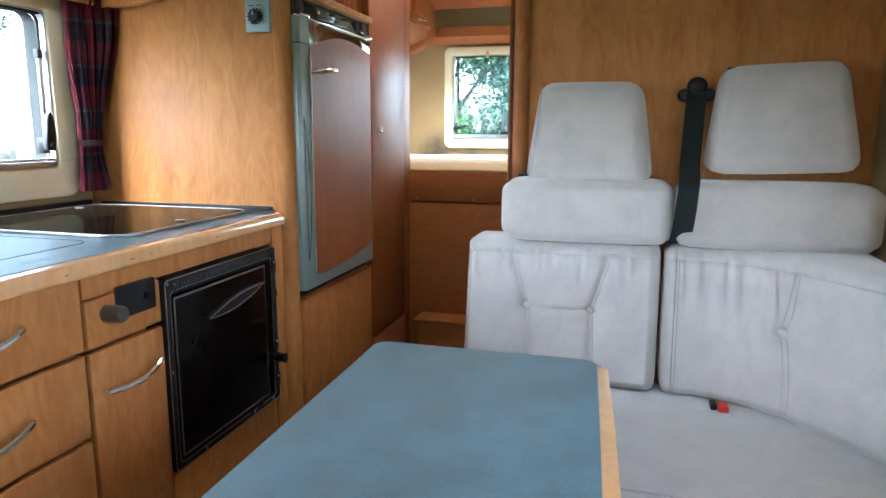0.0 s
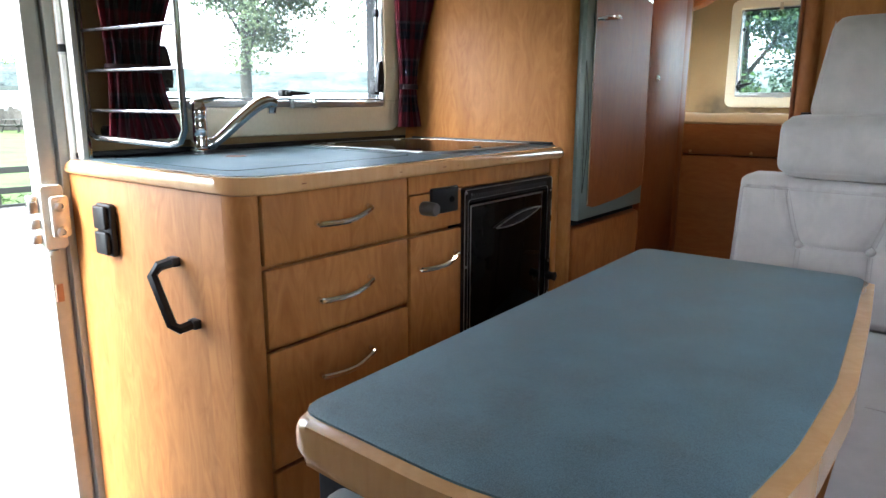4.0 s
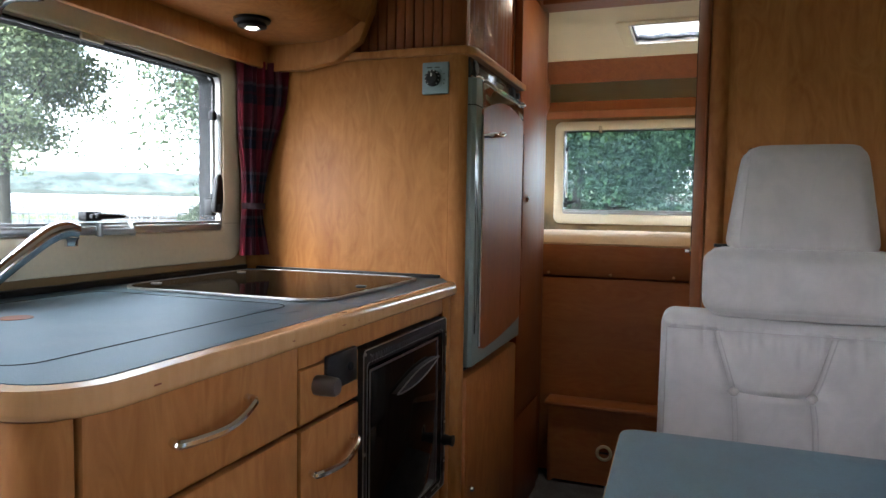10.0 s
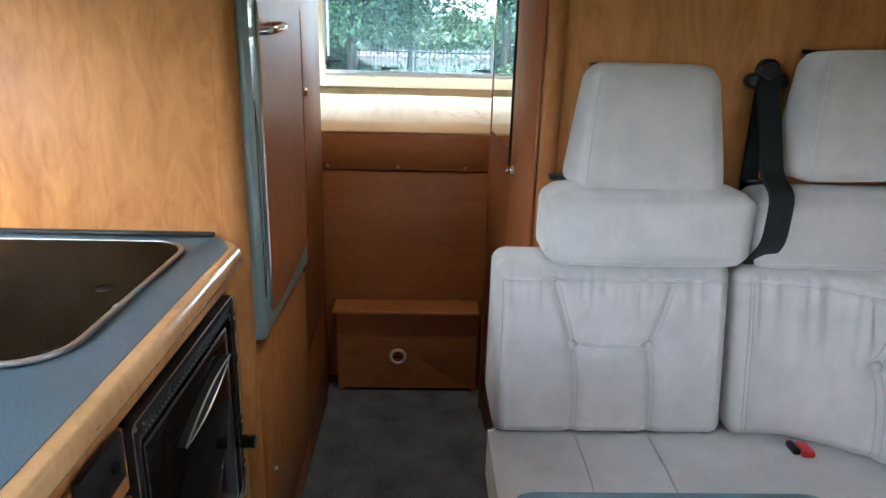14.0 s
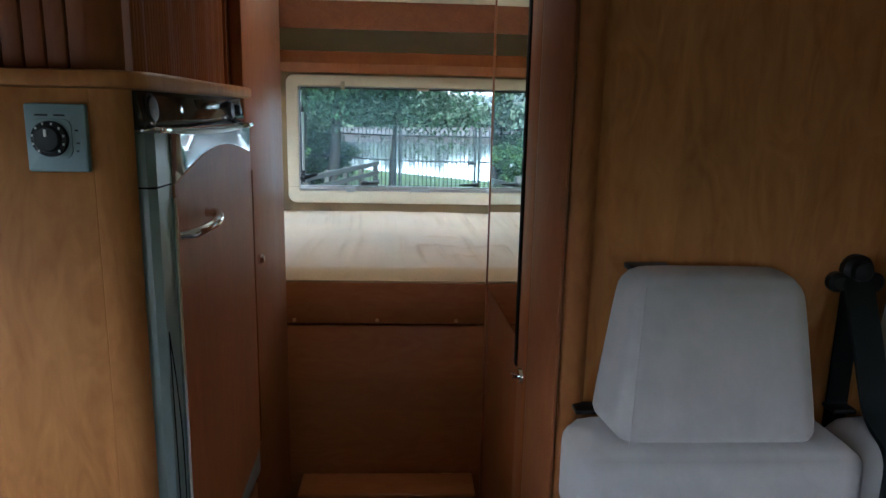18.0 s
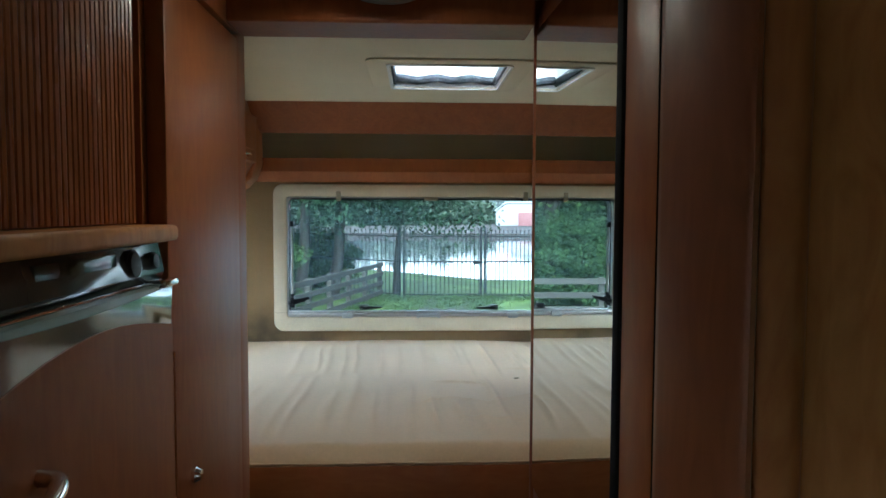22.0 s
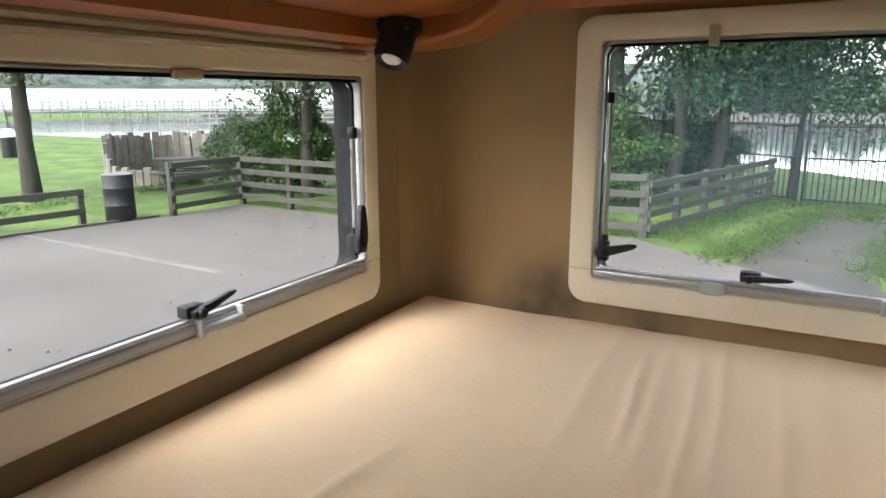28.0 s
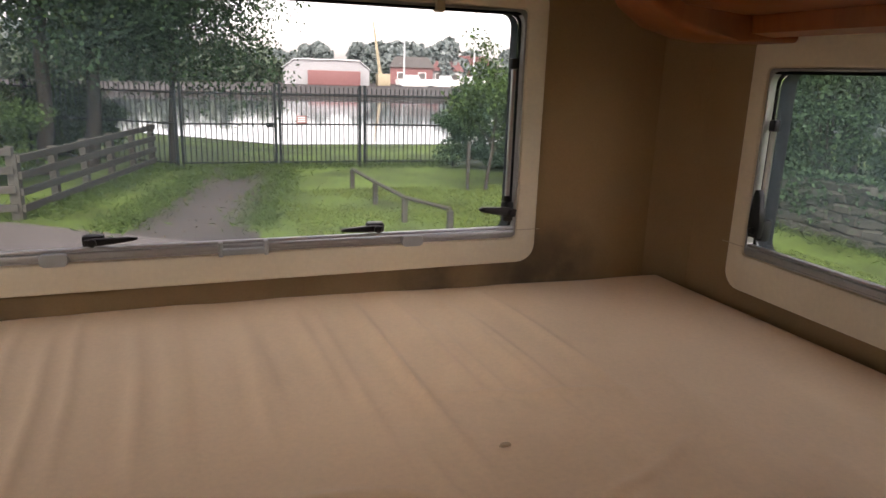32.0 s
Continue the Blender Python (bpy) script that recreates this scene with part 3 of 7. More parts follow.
window("window_1", pose(LEFT, (KW[0] + KW[1]) / 2, KW[2], 0, 0, 90), KW[1] - KW[0], KW[3] - KW[2], "clear hinged window in an ivory frame above the worktop", (0.08, 0.08, 0.09, 0.1), levers=((0.0, 0),), catch=0.06, glass=PANE_HAZE, turned=(92, 86))
window("window_2", pose(LEFT, (LW[0] + LW[1]) / 2, LW[2], 0, 0, 90), LW[1] - LW[0], LW[3] - LW[2], "clear hinged window in an ivory frame beside the bed", (0.05, 0.055, 0.08, 0.11), levers=((-0.02, 12),), blind_ribs=4, catch=0.03, tops=(), turned=(92, 86))
window("window_3", pose(RIGHT, (RSW[0] + RSW[1]) / 2, RSW[2], 0, 0, -90), RSW[1] - RSW[0], RSW[3] - RSW[2], "clear hinged window in an ivory frame beside the bed", (0.05, 0.05, 0.09, 0.09), levers=((0.05, 12),), catch=0.0, glass=PANE_DUSTY, turned=(92, 86))
RWM = (RW[0] + RW[1]) / 2
window("window_4", pose(RWM, REAR, RW[2], 0, 0, 0), RW[1] - RW[0], RW[3] - RW[2], "wide clear hinged rear window in an ivory frame", (0.062, 0.058, 0.068, 0.06), levers=((-0.30, 3), (0.285, 180)), catch=-0.01, clips=(-0.372, 0.37), tops=(-0.41, 0.425), glass=PANE_DUSTY)


# ---- kitchen ----
FX = -0.72  # plane of the cabinet fronts


def bow_handle(parent, y0, y1, z, x):
    """A bowed chrome bar handle along y on a front facing +x."""
    h = part("handle", tube(arc([(x, y0, z - 0.006), (x + 0.016, y0 + 0.004, z - 0.008), (x + 0.03, (y0 + y1) / 2, z - 0.006), (x + 0.018, y1 - 0.006, z + 0.008), (x, y1, z + 0.012)], 6), 0.0064, 8), CHROME, parent, "bowed chrome handle")
    return h


base = thing("kitchen_cabinet", (-1.05, 1.5, FLOOR), "pearwood kitchen base unit with drawers and an oven bay", "cabinet")
part("end_panel", prism([(LEFT + 0.012, 0.895), (-0.775, 0.895), (-0.775, 0.913), (LEFT + 0.012, 0.913)], "z", FLOOR + 0.001, 0.884, 0.002), WOOD, base)
part("corner_post", prism([(-0.774 + 0.055 * math.sin(radians(a)), 0.936 - 0.041 * math.cos(radians(a))) for a in range(0, 91, 9)] + [(-0.745, 0.936), (-0.774, 0.92)], "z", FLOOR + 0.001, 0.884), WOOD, base)
part("carcass", walled("x", FX - 0.06, FX - 0.045, 0.938, 2.155, FLOOR + 0.001, 0.884, [(1.59, 2.055, 0.385, 0.825)]), WOOD, base, smooth=False)
part("back_panel", block(-1.39, -1.38, 0.92, 2.15, FLOOR + 0.001, 0.88), WOOD, base)
part("stile", block(FX - 0.012, FX + 0.002, 2.066, 2.125, FLOOR + 0.001, 0.884, 0.004), WOOD, base)
part("rail", block(FX - 0.012, FX, 1.374, 2.064, 0.838, 0.883, 0.003), WOOD, base)
part("lower_panel", block(FX - 0.012, FX, 1.592, 2.064, 0.05, 0.372, 0.004), WOOD, base)
part("plinth", block(FX - 0.09, FX - 0.065, 0.938, 2.155, FLOOR + 0.001, 0.04), WOOD, base)
for z0, z1, hz in ((0.744, 0.883, 0.82), (0.574, 0.736, 0.657), (0.312, 0.566, 0.488), (0.05, 0.303, None)):
    d = part("drawer", block(FX - 0.012, FX + 0.006, 0.942, 1.364, z0, z1, 0.005), WOOD, base)
    if hz:
        bow_handle(d, 1.074, 1.225, hz, FX + 0.006)
part("control_panel", block(FX - 0.012, FX + 0.004, 1.374, 1.583, 0.742, 0.836, 0.004), WOOD, base)
d = part("door", block(FX - 0.012, FX + 0.006, 1.374, 1.583, 0.312, 0.733, 0.005), WOOD, base)
bow_handle(d, 1.402, 1.55, 0.66, FX + 0.006)
part("lower_panel", block(FX - 0.012, FX + 0.006, 1.374, 1.583, 0.05, 0.303, 0.004), WOOD, base)
ctl = part("control_box", block(FX + 0.004, FX + 0.016, 1.448, 1.556, 0.782, 0.848, 0.004), BLACK, base, "black gas control box")
part("knob", lathe([(0.0, 0.0), (0.017, 0.0), (0.018, 0.012), (0.0165, 0.038), (0.014, 0.042), (0, 0.042)], pose(FX + 0.004, 1.425, 0.802, 0, 90, 0), 20), KNOB_GREY, base, "grey turned gas knob")
part("indicator", lathe([(0, 0), (0.008, 0), (0.007, 0.004), (0, 0.004)], pose(FX + 0.016, 1.525, 0.815, 0, 90, 0), 14), RUBBER, ctl)

top = thing("worktop", (-1.05, 1.5, 0.885), "blue-grey laminate worktop with a rounded beech edge", "worktop")
edge = [(LEFT + 0.012, 0.886), (-0.785, 0.886)] + [(-0.785 + 0.095 * math.sin(radians(a)), 0.981 - 0.095 * math.cos(radians(a))) for a in range(4, 90, 4)] + [(-0.69, 0.981), (-0.69, 2.085), (-0.70, 2.118), (-0.735, 2.158), (LEFT + 0.012, 2.158)]
rim_bm = prism(edge, "z", 0.885, 0.9195)
for level, width, steps in ((0.9195, 0.0205, 8), (0.885, 0.009, 4)):
    rim_bm.edges.ensure_lookup_table()
    bmesh.ops.bevel(rim_bm, geom=[e for e in rim_bm.edges if all(abs(v.co.z - level) < 1e-5 for v in e.verts)], offset=width, segments=steps, profile=0.5, affect="EDGES")
part("edging", rim_bm, WOOD_EDGE, top, "light varnished beech edge, nicked in places")
inner = [(LEFT + 0.012, 0.909), (-0.79, 0.909)] + [(-0.79 + 0.075 * math.sin(radians(a)), 0.984 - 0.075 * math.cos(radians(a))) for a in range(4, 90, 4)] + [(-0.715, 0.984), (-0.715, 2.08), (-0.75, 2.15), (LEFT + 0.012, 2.15)]
part("surface", prism(inner, "z", 0.9, 0.9205), LAMINATE, top)
part("upstand", block(-1.36, -0.762, 2.140, 2.158, 0.9207, 0.93, 0.003), BLACK, top, "dark edge strip")
part("upstand", block(LEFT + 0.012, LEFT + 0.03, 0.91, 2.13, 0.9207, 0.935, 0.003), BLACK, top)
cover = corner_rect(-1.33, -0.835, 0.96, 1.535, 0.04, 5)
part("cover_joint", ring(cover, corner_rect(-1.328, -0.837, 0.962, 1.533, 0.038, 5), "z", 0.9204, 0.9212), RUBBER, top, "fine joint round the sink cover")
part("finger_hole", lathe([(0, 0), (0.026, 0), (0.026, 0.0009), (0, 0.0009)], pose(-1.155, 1.205, 0.9204), 24), WOOD_GLOSS, top, "round finger hole")

SCUFF = material("dull_water_mark", (0.125, 0.17, 0.215), 0.6, scale=(30, 30, 30), vary=0.2, fine=300, bump=0)
part("water_mark", ring(corner_rect(-0.782, -0.722, 1.595, 1.66, 0.0295, 6), corner_rect(-0.777, -0.727, 1.60, 1.655, 0.0245, 6), "z", 0.9203, 0.9207), SCUFF, top, "faint ring left by a cup")
for x, y, a, n in ((-0.765, 1.33, 80, 0.07), (-0.79, 1.45, 70, 0.05), (-0.76, 1.72, 40, 0.03)):
    bm = block(-n / 2, n / 2, -0.0006, 0.0006, 0.0, 0.0003)
    bm.transform(pose(x, y, 0.9206, 0, 0, a))
    part("scratch", bm, SCUFF, top)
for y, n in ((1.02, 0.012), (1.31, 0.008), (1.47, 0.014), (1.53, 0.006), (1.76, 0.01), (2.02, 0.008)):
    part("nick", block(-0.6925, -0.6897, y, y + n, 0.9, 0.9025, 0.0006), WOOD_RED, top)
hob = thing("hob", (-1.04, 1.85, 0.921), "brown smoked-glass lid over a hob with a steel rim", "hob")
RIM_STEEL = material("dull_steel_rim", (0.34, 0.34, 0.335), 0.34, 0.9, vary=0.06, bump=0)
ho = corner_rect(-1.335, -0.785, 1.572, 2.10, 0.075, 7)
part("rim", ring(ho, corner_rect(-1.326, -0.794, 1.581, 2.091, 0.068, 7), "z", 0.9212, 0.9275, 0.0015), RIM_STEEL, hob, "thin bright steel rim")
part("glass_lid", prism(corner_rect(-1.3255, -0.7945, 1.5815, 2.0905, 0.0675, 7), "z", 0.922, 0.9265), HOB_GLASS, hob, "brown smoked glass lid")
for x, y, m in ((-0.839, 1.83, BLACK), (-1.29, 1.66, STEEL), (-1.29, 1.98, STEEL)):
    part("lid_stud", lathe([(0, 0), (0.0125, 0), (0.012, 0.002), (0.006, 0.003), (0, 0.003)], pose(x, y, 0.9266), 16), m, hob)
part("lid_clip", block(-0.794, -0.788, 1.755, 1.768, 0.9276, 0.9288, 0.0004), PALE_GREY, hob)

oven = thing("oven", (FX, 1.82, 0.385), "black built-in oven with a smoked-glass door", "oven")
part("surround", ring(corner_rect(1.586, 2.062, 0.382, 0.832, 0.012, 4), corner_rect(1.606, 2.03, 0.405, 0.795, 0.008, 4), "x", FX - 0.01, FX + 0.012, 0.0012), BLACK, oven, "black steel surround")
part("cavity", block(FX - 0.45, FX - 0.011, 1.6, 2.05, 0.39, 0.82), BLACK, oven)
g = part("glass_door", block(FX - 0.008, FX + 0.013, 1.61, 2.026, 0.41, 0.79, 0.002), DARK_GLASS, oven, "black glass oven door")
bow = [(1.72 + 0.25 * k / 10, 0.712 + 0.034 * k / 10 + 0.012 * math.sin(math.pi * k / 10)) for k in range(11)]
pull = part("handle", prism(bow + [(y, z - 0.026 * math.sin(math.pi * (9 - i) / 10) - 0.002) for i, (y, z) in enumerate(bow[9:0:-1])], "x", FX + 0.0125, FX + 0.027, 0.002), BLACK, g, "crescent-shaped black pull")
part("pull_edge", tube([(FX + 0.0275, y, z) for y, z in bow], 0.0019, 6), STEEL, g)
part("pull_edge", tube([(FX + 0.0275, bow[0][0], bow[0][1])] + [(FX + 0.0275, y, z - 0.026 * math.sin(math.pi * (1 + i) / 10) - 0.002) for i, (y, z) in enumerate(bow[1:10])] + [(FX + 0.0275, bow[10][0], bow[10][1])], 0.0016, 6), STEEL, g)
part("door_trim", ring(corner_rect(1.612, 2.000, 0.412, 0.788, 0.004, 3), corner_rect(1.617, 1.995, 0.417, 0.783, 0.003, 3), "x", FX + 0.0128, FX + 0.0138), STEEL, g)
for q, w in ((0.0, 0.0022), (0.016, 0.0016)):
    part("edge_trim", ring(corner_rect(1.587 + q, 2.061 - q * 1.6, 0.383 + q, 0.831 - q * 1.7, 0.012, 4), corner_rect(1.587 + q + w, 2.061 - q * 1.6 - w, 0.383 + q + w, 0.831 - q * 1.7 - w, 0.011, 4), "x", FX + 0.0105, FX + 0.0134), STEEL, oven, "thin bright edge")
for i in range(34):
    y = 1.615 + i * 0.0122
    part("vent_fin", block(FX + 0.0122, FX + 0.0145, y, y + 0.005, 0.802, 0.817), VENT_GREY, oven)
part("side_strip", block(FX + 0.0132, FX + 0.0142, 2.003, 2.024, 0.415, 0.785), DARK_GLASS, oven)
for y, z in ((1.596, 0.822), (1.62, 0.815), (1.596, 0.62), (1.70, 0.3935), (1.92, 0.3935), (2.02, 0.3935)):
    part("screw", lathe([(0, 0), (0.004, 0), (0.003, 0.002), (0, 0.002)], pose(FX + 0.012, y, z, 0, 90, 0), 8), STEEL, oven)
part("latch", lathe([(0, 0), (0.013, 0), (0.015, 0.006), (0.012, 0.02), (0.015, 0.03), (0, 0.032)], pose(FX + 0.012, 2.046, 0.508, 0, 90, 0), 14), BLACK, oven, "black turn latch")
for z in (0.775, 0.545, 0.44):
    part("hinge_plate", block(FX + 0.0122, FX + 0.016, 2.034, 2.058, z - 0.02, z + 0.02, 0.002), BLACK, oven)
    part("screw", lathe([(0, 0), (0.004, 0), (0.003, 0.002), (0, 0.002)], pose(FX + 0.016, 2.046, z + 0.012, 0, 90, 0), 8), STEEL, oven)

tap = thing("mixer_tap", (-1.345, 1.224, 0.92), "chrome swivelling mixer tap on the worktop", "tap")
tx, ty = -1.345, 1.224
part("base", lathe([(0, 0), (0.027, 0), (0.027, 0.006), (0.0235, 0.010), (0.0235, 0.042), (0.0225, 0.045), (0.0235, 0.048), (0.0235, 0.088), (0.0225, 0.091), (0.0235, 0.094), (0.024, 0.118), (0.019, 0.131), (0.008, 0.136), (0, 0.136)], pose(tx, ty, 0.9212), 24), CHROME, tap)
blade = [(-0.02, 0.0), (-0.012, 0.012), (0.02, 0.016), (0.055, 0.019), (0.078, 0.0205), (0.08, 0.016), (0.055, 0.012), (0.02, 0.004), (0.0, -0.006)]
lever = prism(blade, "x", -0.013, 0.013, 0.004, 3)
for v in lever.verts:
    v.co.x *= 1 - 3.5 * max(0, v.co.y - 0.01)
lever.transform(pose(tx, ty, 1.052, 0, 0, -8))
part("lever", lever, CHROME, tap, "flat chrome mixer lever")
reach = arc([(tx + 0.006, ty + 0.018, 0.937), (tx + 0.014, ty + 0.05, 0.955), (tx + 0.026, ty + 0.105, 1.0), (tx + 0.038, ty + 0.165, 1.045), (tx + 0.045, ty + 0.20, 1.058), (tx + 0.049, ty + 0.222, 1.052)], 5)
part("spout", tube(reach, [0.0145 + 0.0045 * min(1, k / (len(reach) * 0.6)) for k in range(len(reach))], 16), CHROME, tap)
part("nozzle", lathe([(0, 0), (0.013, 0), (0.0135, 0.012), (0.017, 0.018), (0, 0.02)], pose(tx + 0.047, ty + 0.213, 1.024), 18), CHROME, tap)
part("collar", lathe([(0.0145, 0), (0.018, 0.002), (0.018, 0.012), (0.0145, 0.014)], pose(tx + 0.008, ty + 0.026, 0.940, -55, 0, 0), 16), CHROME, tap)

# ---- fridge column ----
col = thing("fridge_cabinet", (-1.05, 2.47, FLOOR), "tall pearwood cabinet that houses the fridge", "cabinet")
part("side_panel", block(LEFT + 0.001, -0.745, 2.16, 2.182, FLOOR + 0.001, 1.531, 0.002), WOOD, col)
part("corner_post", prism([(-0.745, 2.16), (-0.725, 2.163), (-0.71, 2.173), (-0.703, 2.187), (-0.703, 2.192), (-0.745, 2.192)], "z", FLOOR + 0.001, 1.531), WOOD, col)
part("shelf_edge", prism([(LEFT + 0.001, 2.150), (-0.73, 2.150), (-0.70, 2.158), (-0.683, 2.178), (-0.680, 2.2), (-0.680, 2.772), (LEFT + 0.001, 2.772)], "z", 1.5315, 1.554, 0.006), WOOD, col, "rounded pearwood ledge")
part("back_box", block(LEFT + 0.002, -0.76, 2.19, 2.765, FLOOR + 0.001, 1.530), WOOD, col)
part("lower_door", block(-0.745, -0.694, 2.199, 2.768, 0.045, 0.638, 0.011), WOOD_DEEP, col)
# black block stands in for the shade inside the gap above the door
part("shadow_gap", block(-0.758, -0.725, 2.196, 2.775, 0.6395, 0.667), RUBBER, col)
part("skirting", block(-0.75, -0.702, 2.196, 2.782, FLOOR + 0.001, 0.038, 0.003), WOOD_DEEP, col)
part("knob", lathe([(0, 0), (0.008, 0), (0.0085, 0.006), (0.006, 0.012), (0, 0.013)], pose(-0.694, 2.245, 0.30, 0, 90, 0), 14), CHROME, col, "small chrome push knob")

fr = thing("fridge", (-0.74, 2.47, 0.66), "wood-fronted fridge in a grey-green plastic surround", "fridge")
part("casing", block(-0.758, -0.712, 2.194, 2.752, 0.668, 1.472, 0.004), FRIDGE_GREY, fr)
dz0, dz1 = 0.668, 1.475
door = part("door", prism([(-0.712, 2.196), (-0.692, 2.196), (-0.682, 2.205), (-0.682, 2.745), (-0.692, 2.752), (-0.712, 2.752)], "z", dz0, dz1, 0.003), FRIDGE_GREY, fr, "grey-green moulded door frame")
arch = [(2.262, dz0 + 0.045)] + [(2.262 + 0.475 * i / 12, dz0 + 0.035 + 0.035 * (i / 12) ** 2) for i in range(1, 12)] + [(2.737, dz0 + 0.075)] + [(2.737 - 0.475 * i / 12, dz1 - 0.078 + 0.022 * (1 - i / 12) + 0.036 * math.sin(math.pi * (i / 12))) for i in range(13)]
part("door_panel", prism(arch, "x", -0.684, -0.678), WOOD_RED, door, "brown veneer door panel")
part("panel_trim", tube([(-0.679, 2.258, dz0 + 0.05), (-0.679, 2.258, dz1 - 0.095)], 0.004, 6), CHROME, door)
part("panel_trim", tube([(-0.679, 2.741, dz0 + 0.08), (-0.679, 2.741, dz1 - 0.095)], 0.003, 6), CHROME, door)
part("handle", tube(arc([(-0.678, 2.275, 1.322), (-0.655, 2.285, 1.325), (-0.642, 2.34, 1.333), (-0.655, 2.395, 1.337), (-0.678, 2.405, 1.338)], 5), 0.008, 10), CHROME, door, "curved chrome handle")
pan = part("control_strip", prism([(-0.757, 1.478), (-0.70, 1.478), (-0.692, 1.49), (-0.70, 1.5305), (-0.757, 1.5305)], "y", 2.194, 2.752, 0.003), DARK_STEEL, fr, "brushed steel control strip")
CHROME_SOFT = material("polished_grey_metal", (0.36, 0.38, 0.38), 0.07, 1.0, scale=(3, 3, 3), vary=0.05, bump=0)
crown = [(2.262 + 0.475 * i / 12, dz1 - 0.056 - 0.022 * i / 12 * 0 - 0.022 + 0.022 * (i / 12) + 0.0005 + 0.036 * math.sin(math.pi * (i / 12))) for i in range(13)] + [(2.745 - 0.49 * i / 8, dz1 - 0.002 - 0.008 * math.sin(math.pi * i / 8)) for i in range(9)]
part("crown_plate", prism(crown, "x", -0.683, -0.6795, 0.001), CHROME_SOFT, door, "polished arched metal plate")
part("frame_joint", block(-0.7125, -0.6815, 2.1955, 2.258, 1.399, 1.4015), RUBBER, door)
for pts in ([(2.213, 1.19), (2.217, 1.0), (2.220, 0.76)], [(2.213, 1.19), (2.232, 1.10), (2.244, 1.0), (2.242, 0.88), (2.222, 0.76)]):
    part("groove", tube(arc([(-0.6822, y, z) for y, z in pts], 6), 0.0016, 5), RUBBER, door)
part("display", block(-0.699, -0.6955, 2.44, 2.61, 1.489, 1.523, 0.001), DARK_STEEL, pan)
for y, r in ((2.235, 0.019), (2.655, 0.017), (2.72, 0.011)):
    part("dial", lathe([(r * 1.15, 0), (r * 1.15, 0.003), (r, 0.002), (r * 0.9, 0.006), (r * 0.4, 0.0065), (0, 0.0065)], pose(-0.697, y, 1.506, 0, 86, 0), 20), BLACK, pan)
part("indicator", lathe([(0, 0), (0.006, 0), (0.005, 0.002), (0, 0.002)], pose(-0.696, 2.36, 1.506, 0, 86, 0), 10), CHROME, pan)
part("strip_edge", tube([(-0.694, 2.196, 1.4775), (-0.694, 2.752, 1.4775)], 0.0022, 6), CHROME, pan)
part("latch", block(-0.70, -0.676, 2.215, 2.262, 1.4735, 1.4825, 0.003), CHROME, fr)
part("latch", block(-0.70, -0.672, 2.70, 2.75, 1.472, 1.482, 0.003), CHROME, fr)

PLATE = material("blue_grey_plastic", (0.25, 0.33, 0.345), 0.45, vary=0.04)
th = thing("heater_dial", (-0.784, 2.157, 1.468), "grey wall control plate with a black dial", "thermostat")
part("plate", prism(corner_rect(-0.822, -0.746, 1.425, 1.511, 0.003, 3), "y", 2.149, 2.1598, 0.003), PLATE, th)
part("bezel", prism(corner_rect(-0.813, -0.763, 1.443, 1.492, 0.010, 4), "y", 2.1462, 2.1488, 0.0012), PLATE, th)
kn = part("dial", lathe([(0, 0), (0.0225, 0), (0.022, 0.006), (0.017, 0.0075), (0.0165, 0.011), (0.0145, 0.013), (0, 0.013)], pose(-0.789, 2.1462, 1.467, 90, 0, 0), 28), BLACK, th, "black ribbed dial")
for i in range(10):
    a = radians(-140 + 280 * i / 9)
    part("mark", block(-0.789 + 0.0195 * math.sin(a) - 0.0011, -0.789 + 0.0195 * math.sin(a) + 0.0011, 2.1385, 2.1402, 1.467 + 0.0195 * math.cos(a) - 0.0014, 1.467 + 0.0195 * math.cos(a) + 0.0014), WHITE, kn)
part("pointer", block(-0.7905, -0.7875, 2.1318, 2.1331, 1.470, 1.479), WHITE, kn, "white pointer line")
for x, z, w in ((-0.80, 1.4965, 0.016), (-0.778, 1.4965, 0.014), (-0.758, 1.478, 0.004), (-0.757, 1.462, 0.004), (-0.758, 1.452, 0.003)):
    part("print_bar", block(x - w / 2, x + w / 2, 2.1484, 2.1489, z - 0.0011, z + 0.0011), BLACK, th)

WOOD_SLAT = timber("varnished_cherry_slats", (0.31, 0.10, 0.027), (0.21, 0.058, 0.015), rough=0.26, spec=0.5, coat=0.35, figure=0.7)
tam = thing("tambour_cupboard", (-1.05, 2.47, 1.555), "overhead cupboard with a ribbed roller front", "cupboard")
part("body", block(LEFT + 0.001, -0.74, 2.2, 2.77, 1.555, CEIL - 0.002), WOOD_RED, tam)
part("corner_post", prism([(-0.75, 2.18), (-0.728, 2.184), (-0.712, 2.2), (-0.712, 2.225), (-0.75, 2.225)], "z", 1.555, CEIL - 0.002), WOOD_RED, tam)
for i in range(44):
    y = 2.233 + i * 0.0122
    part("slat", lathe([(0.0058, 0), (0.0058, CEIL - 1.559)], pose(-0.7375, y, 1.556), 8), WOOD_SLAT, tam)
for i in range(11):
    x0 = -1.06 + 0.0282 * i
    part("side_board", block(x0, x0 + 0.0262, 2.186, 2.2, 1.555, CEIL - 0.002, 0.004), WOOD_RED, tam)

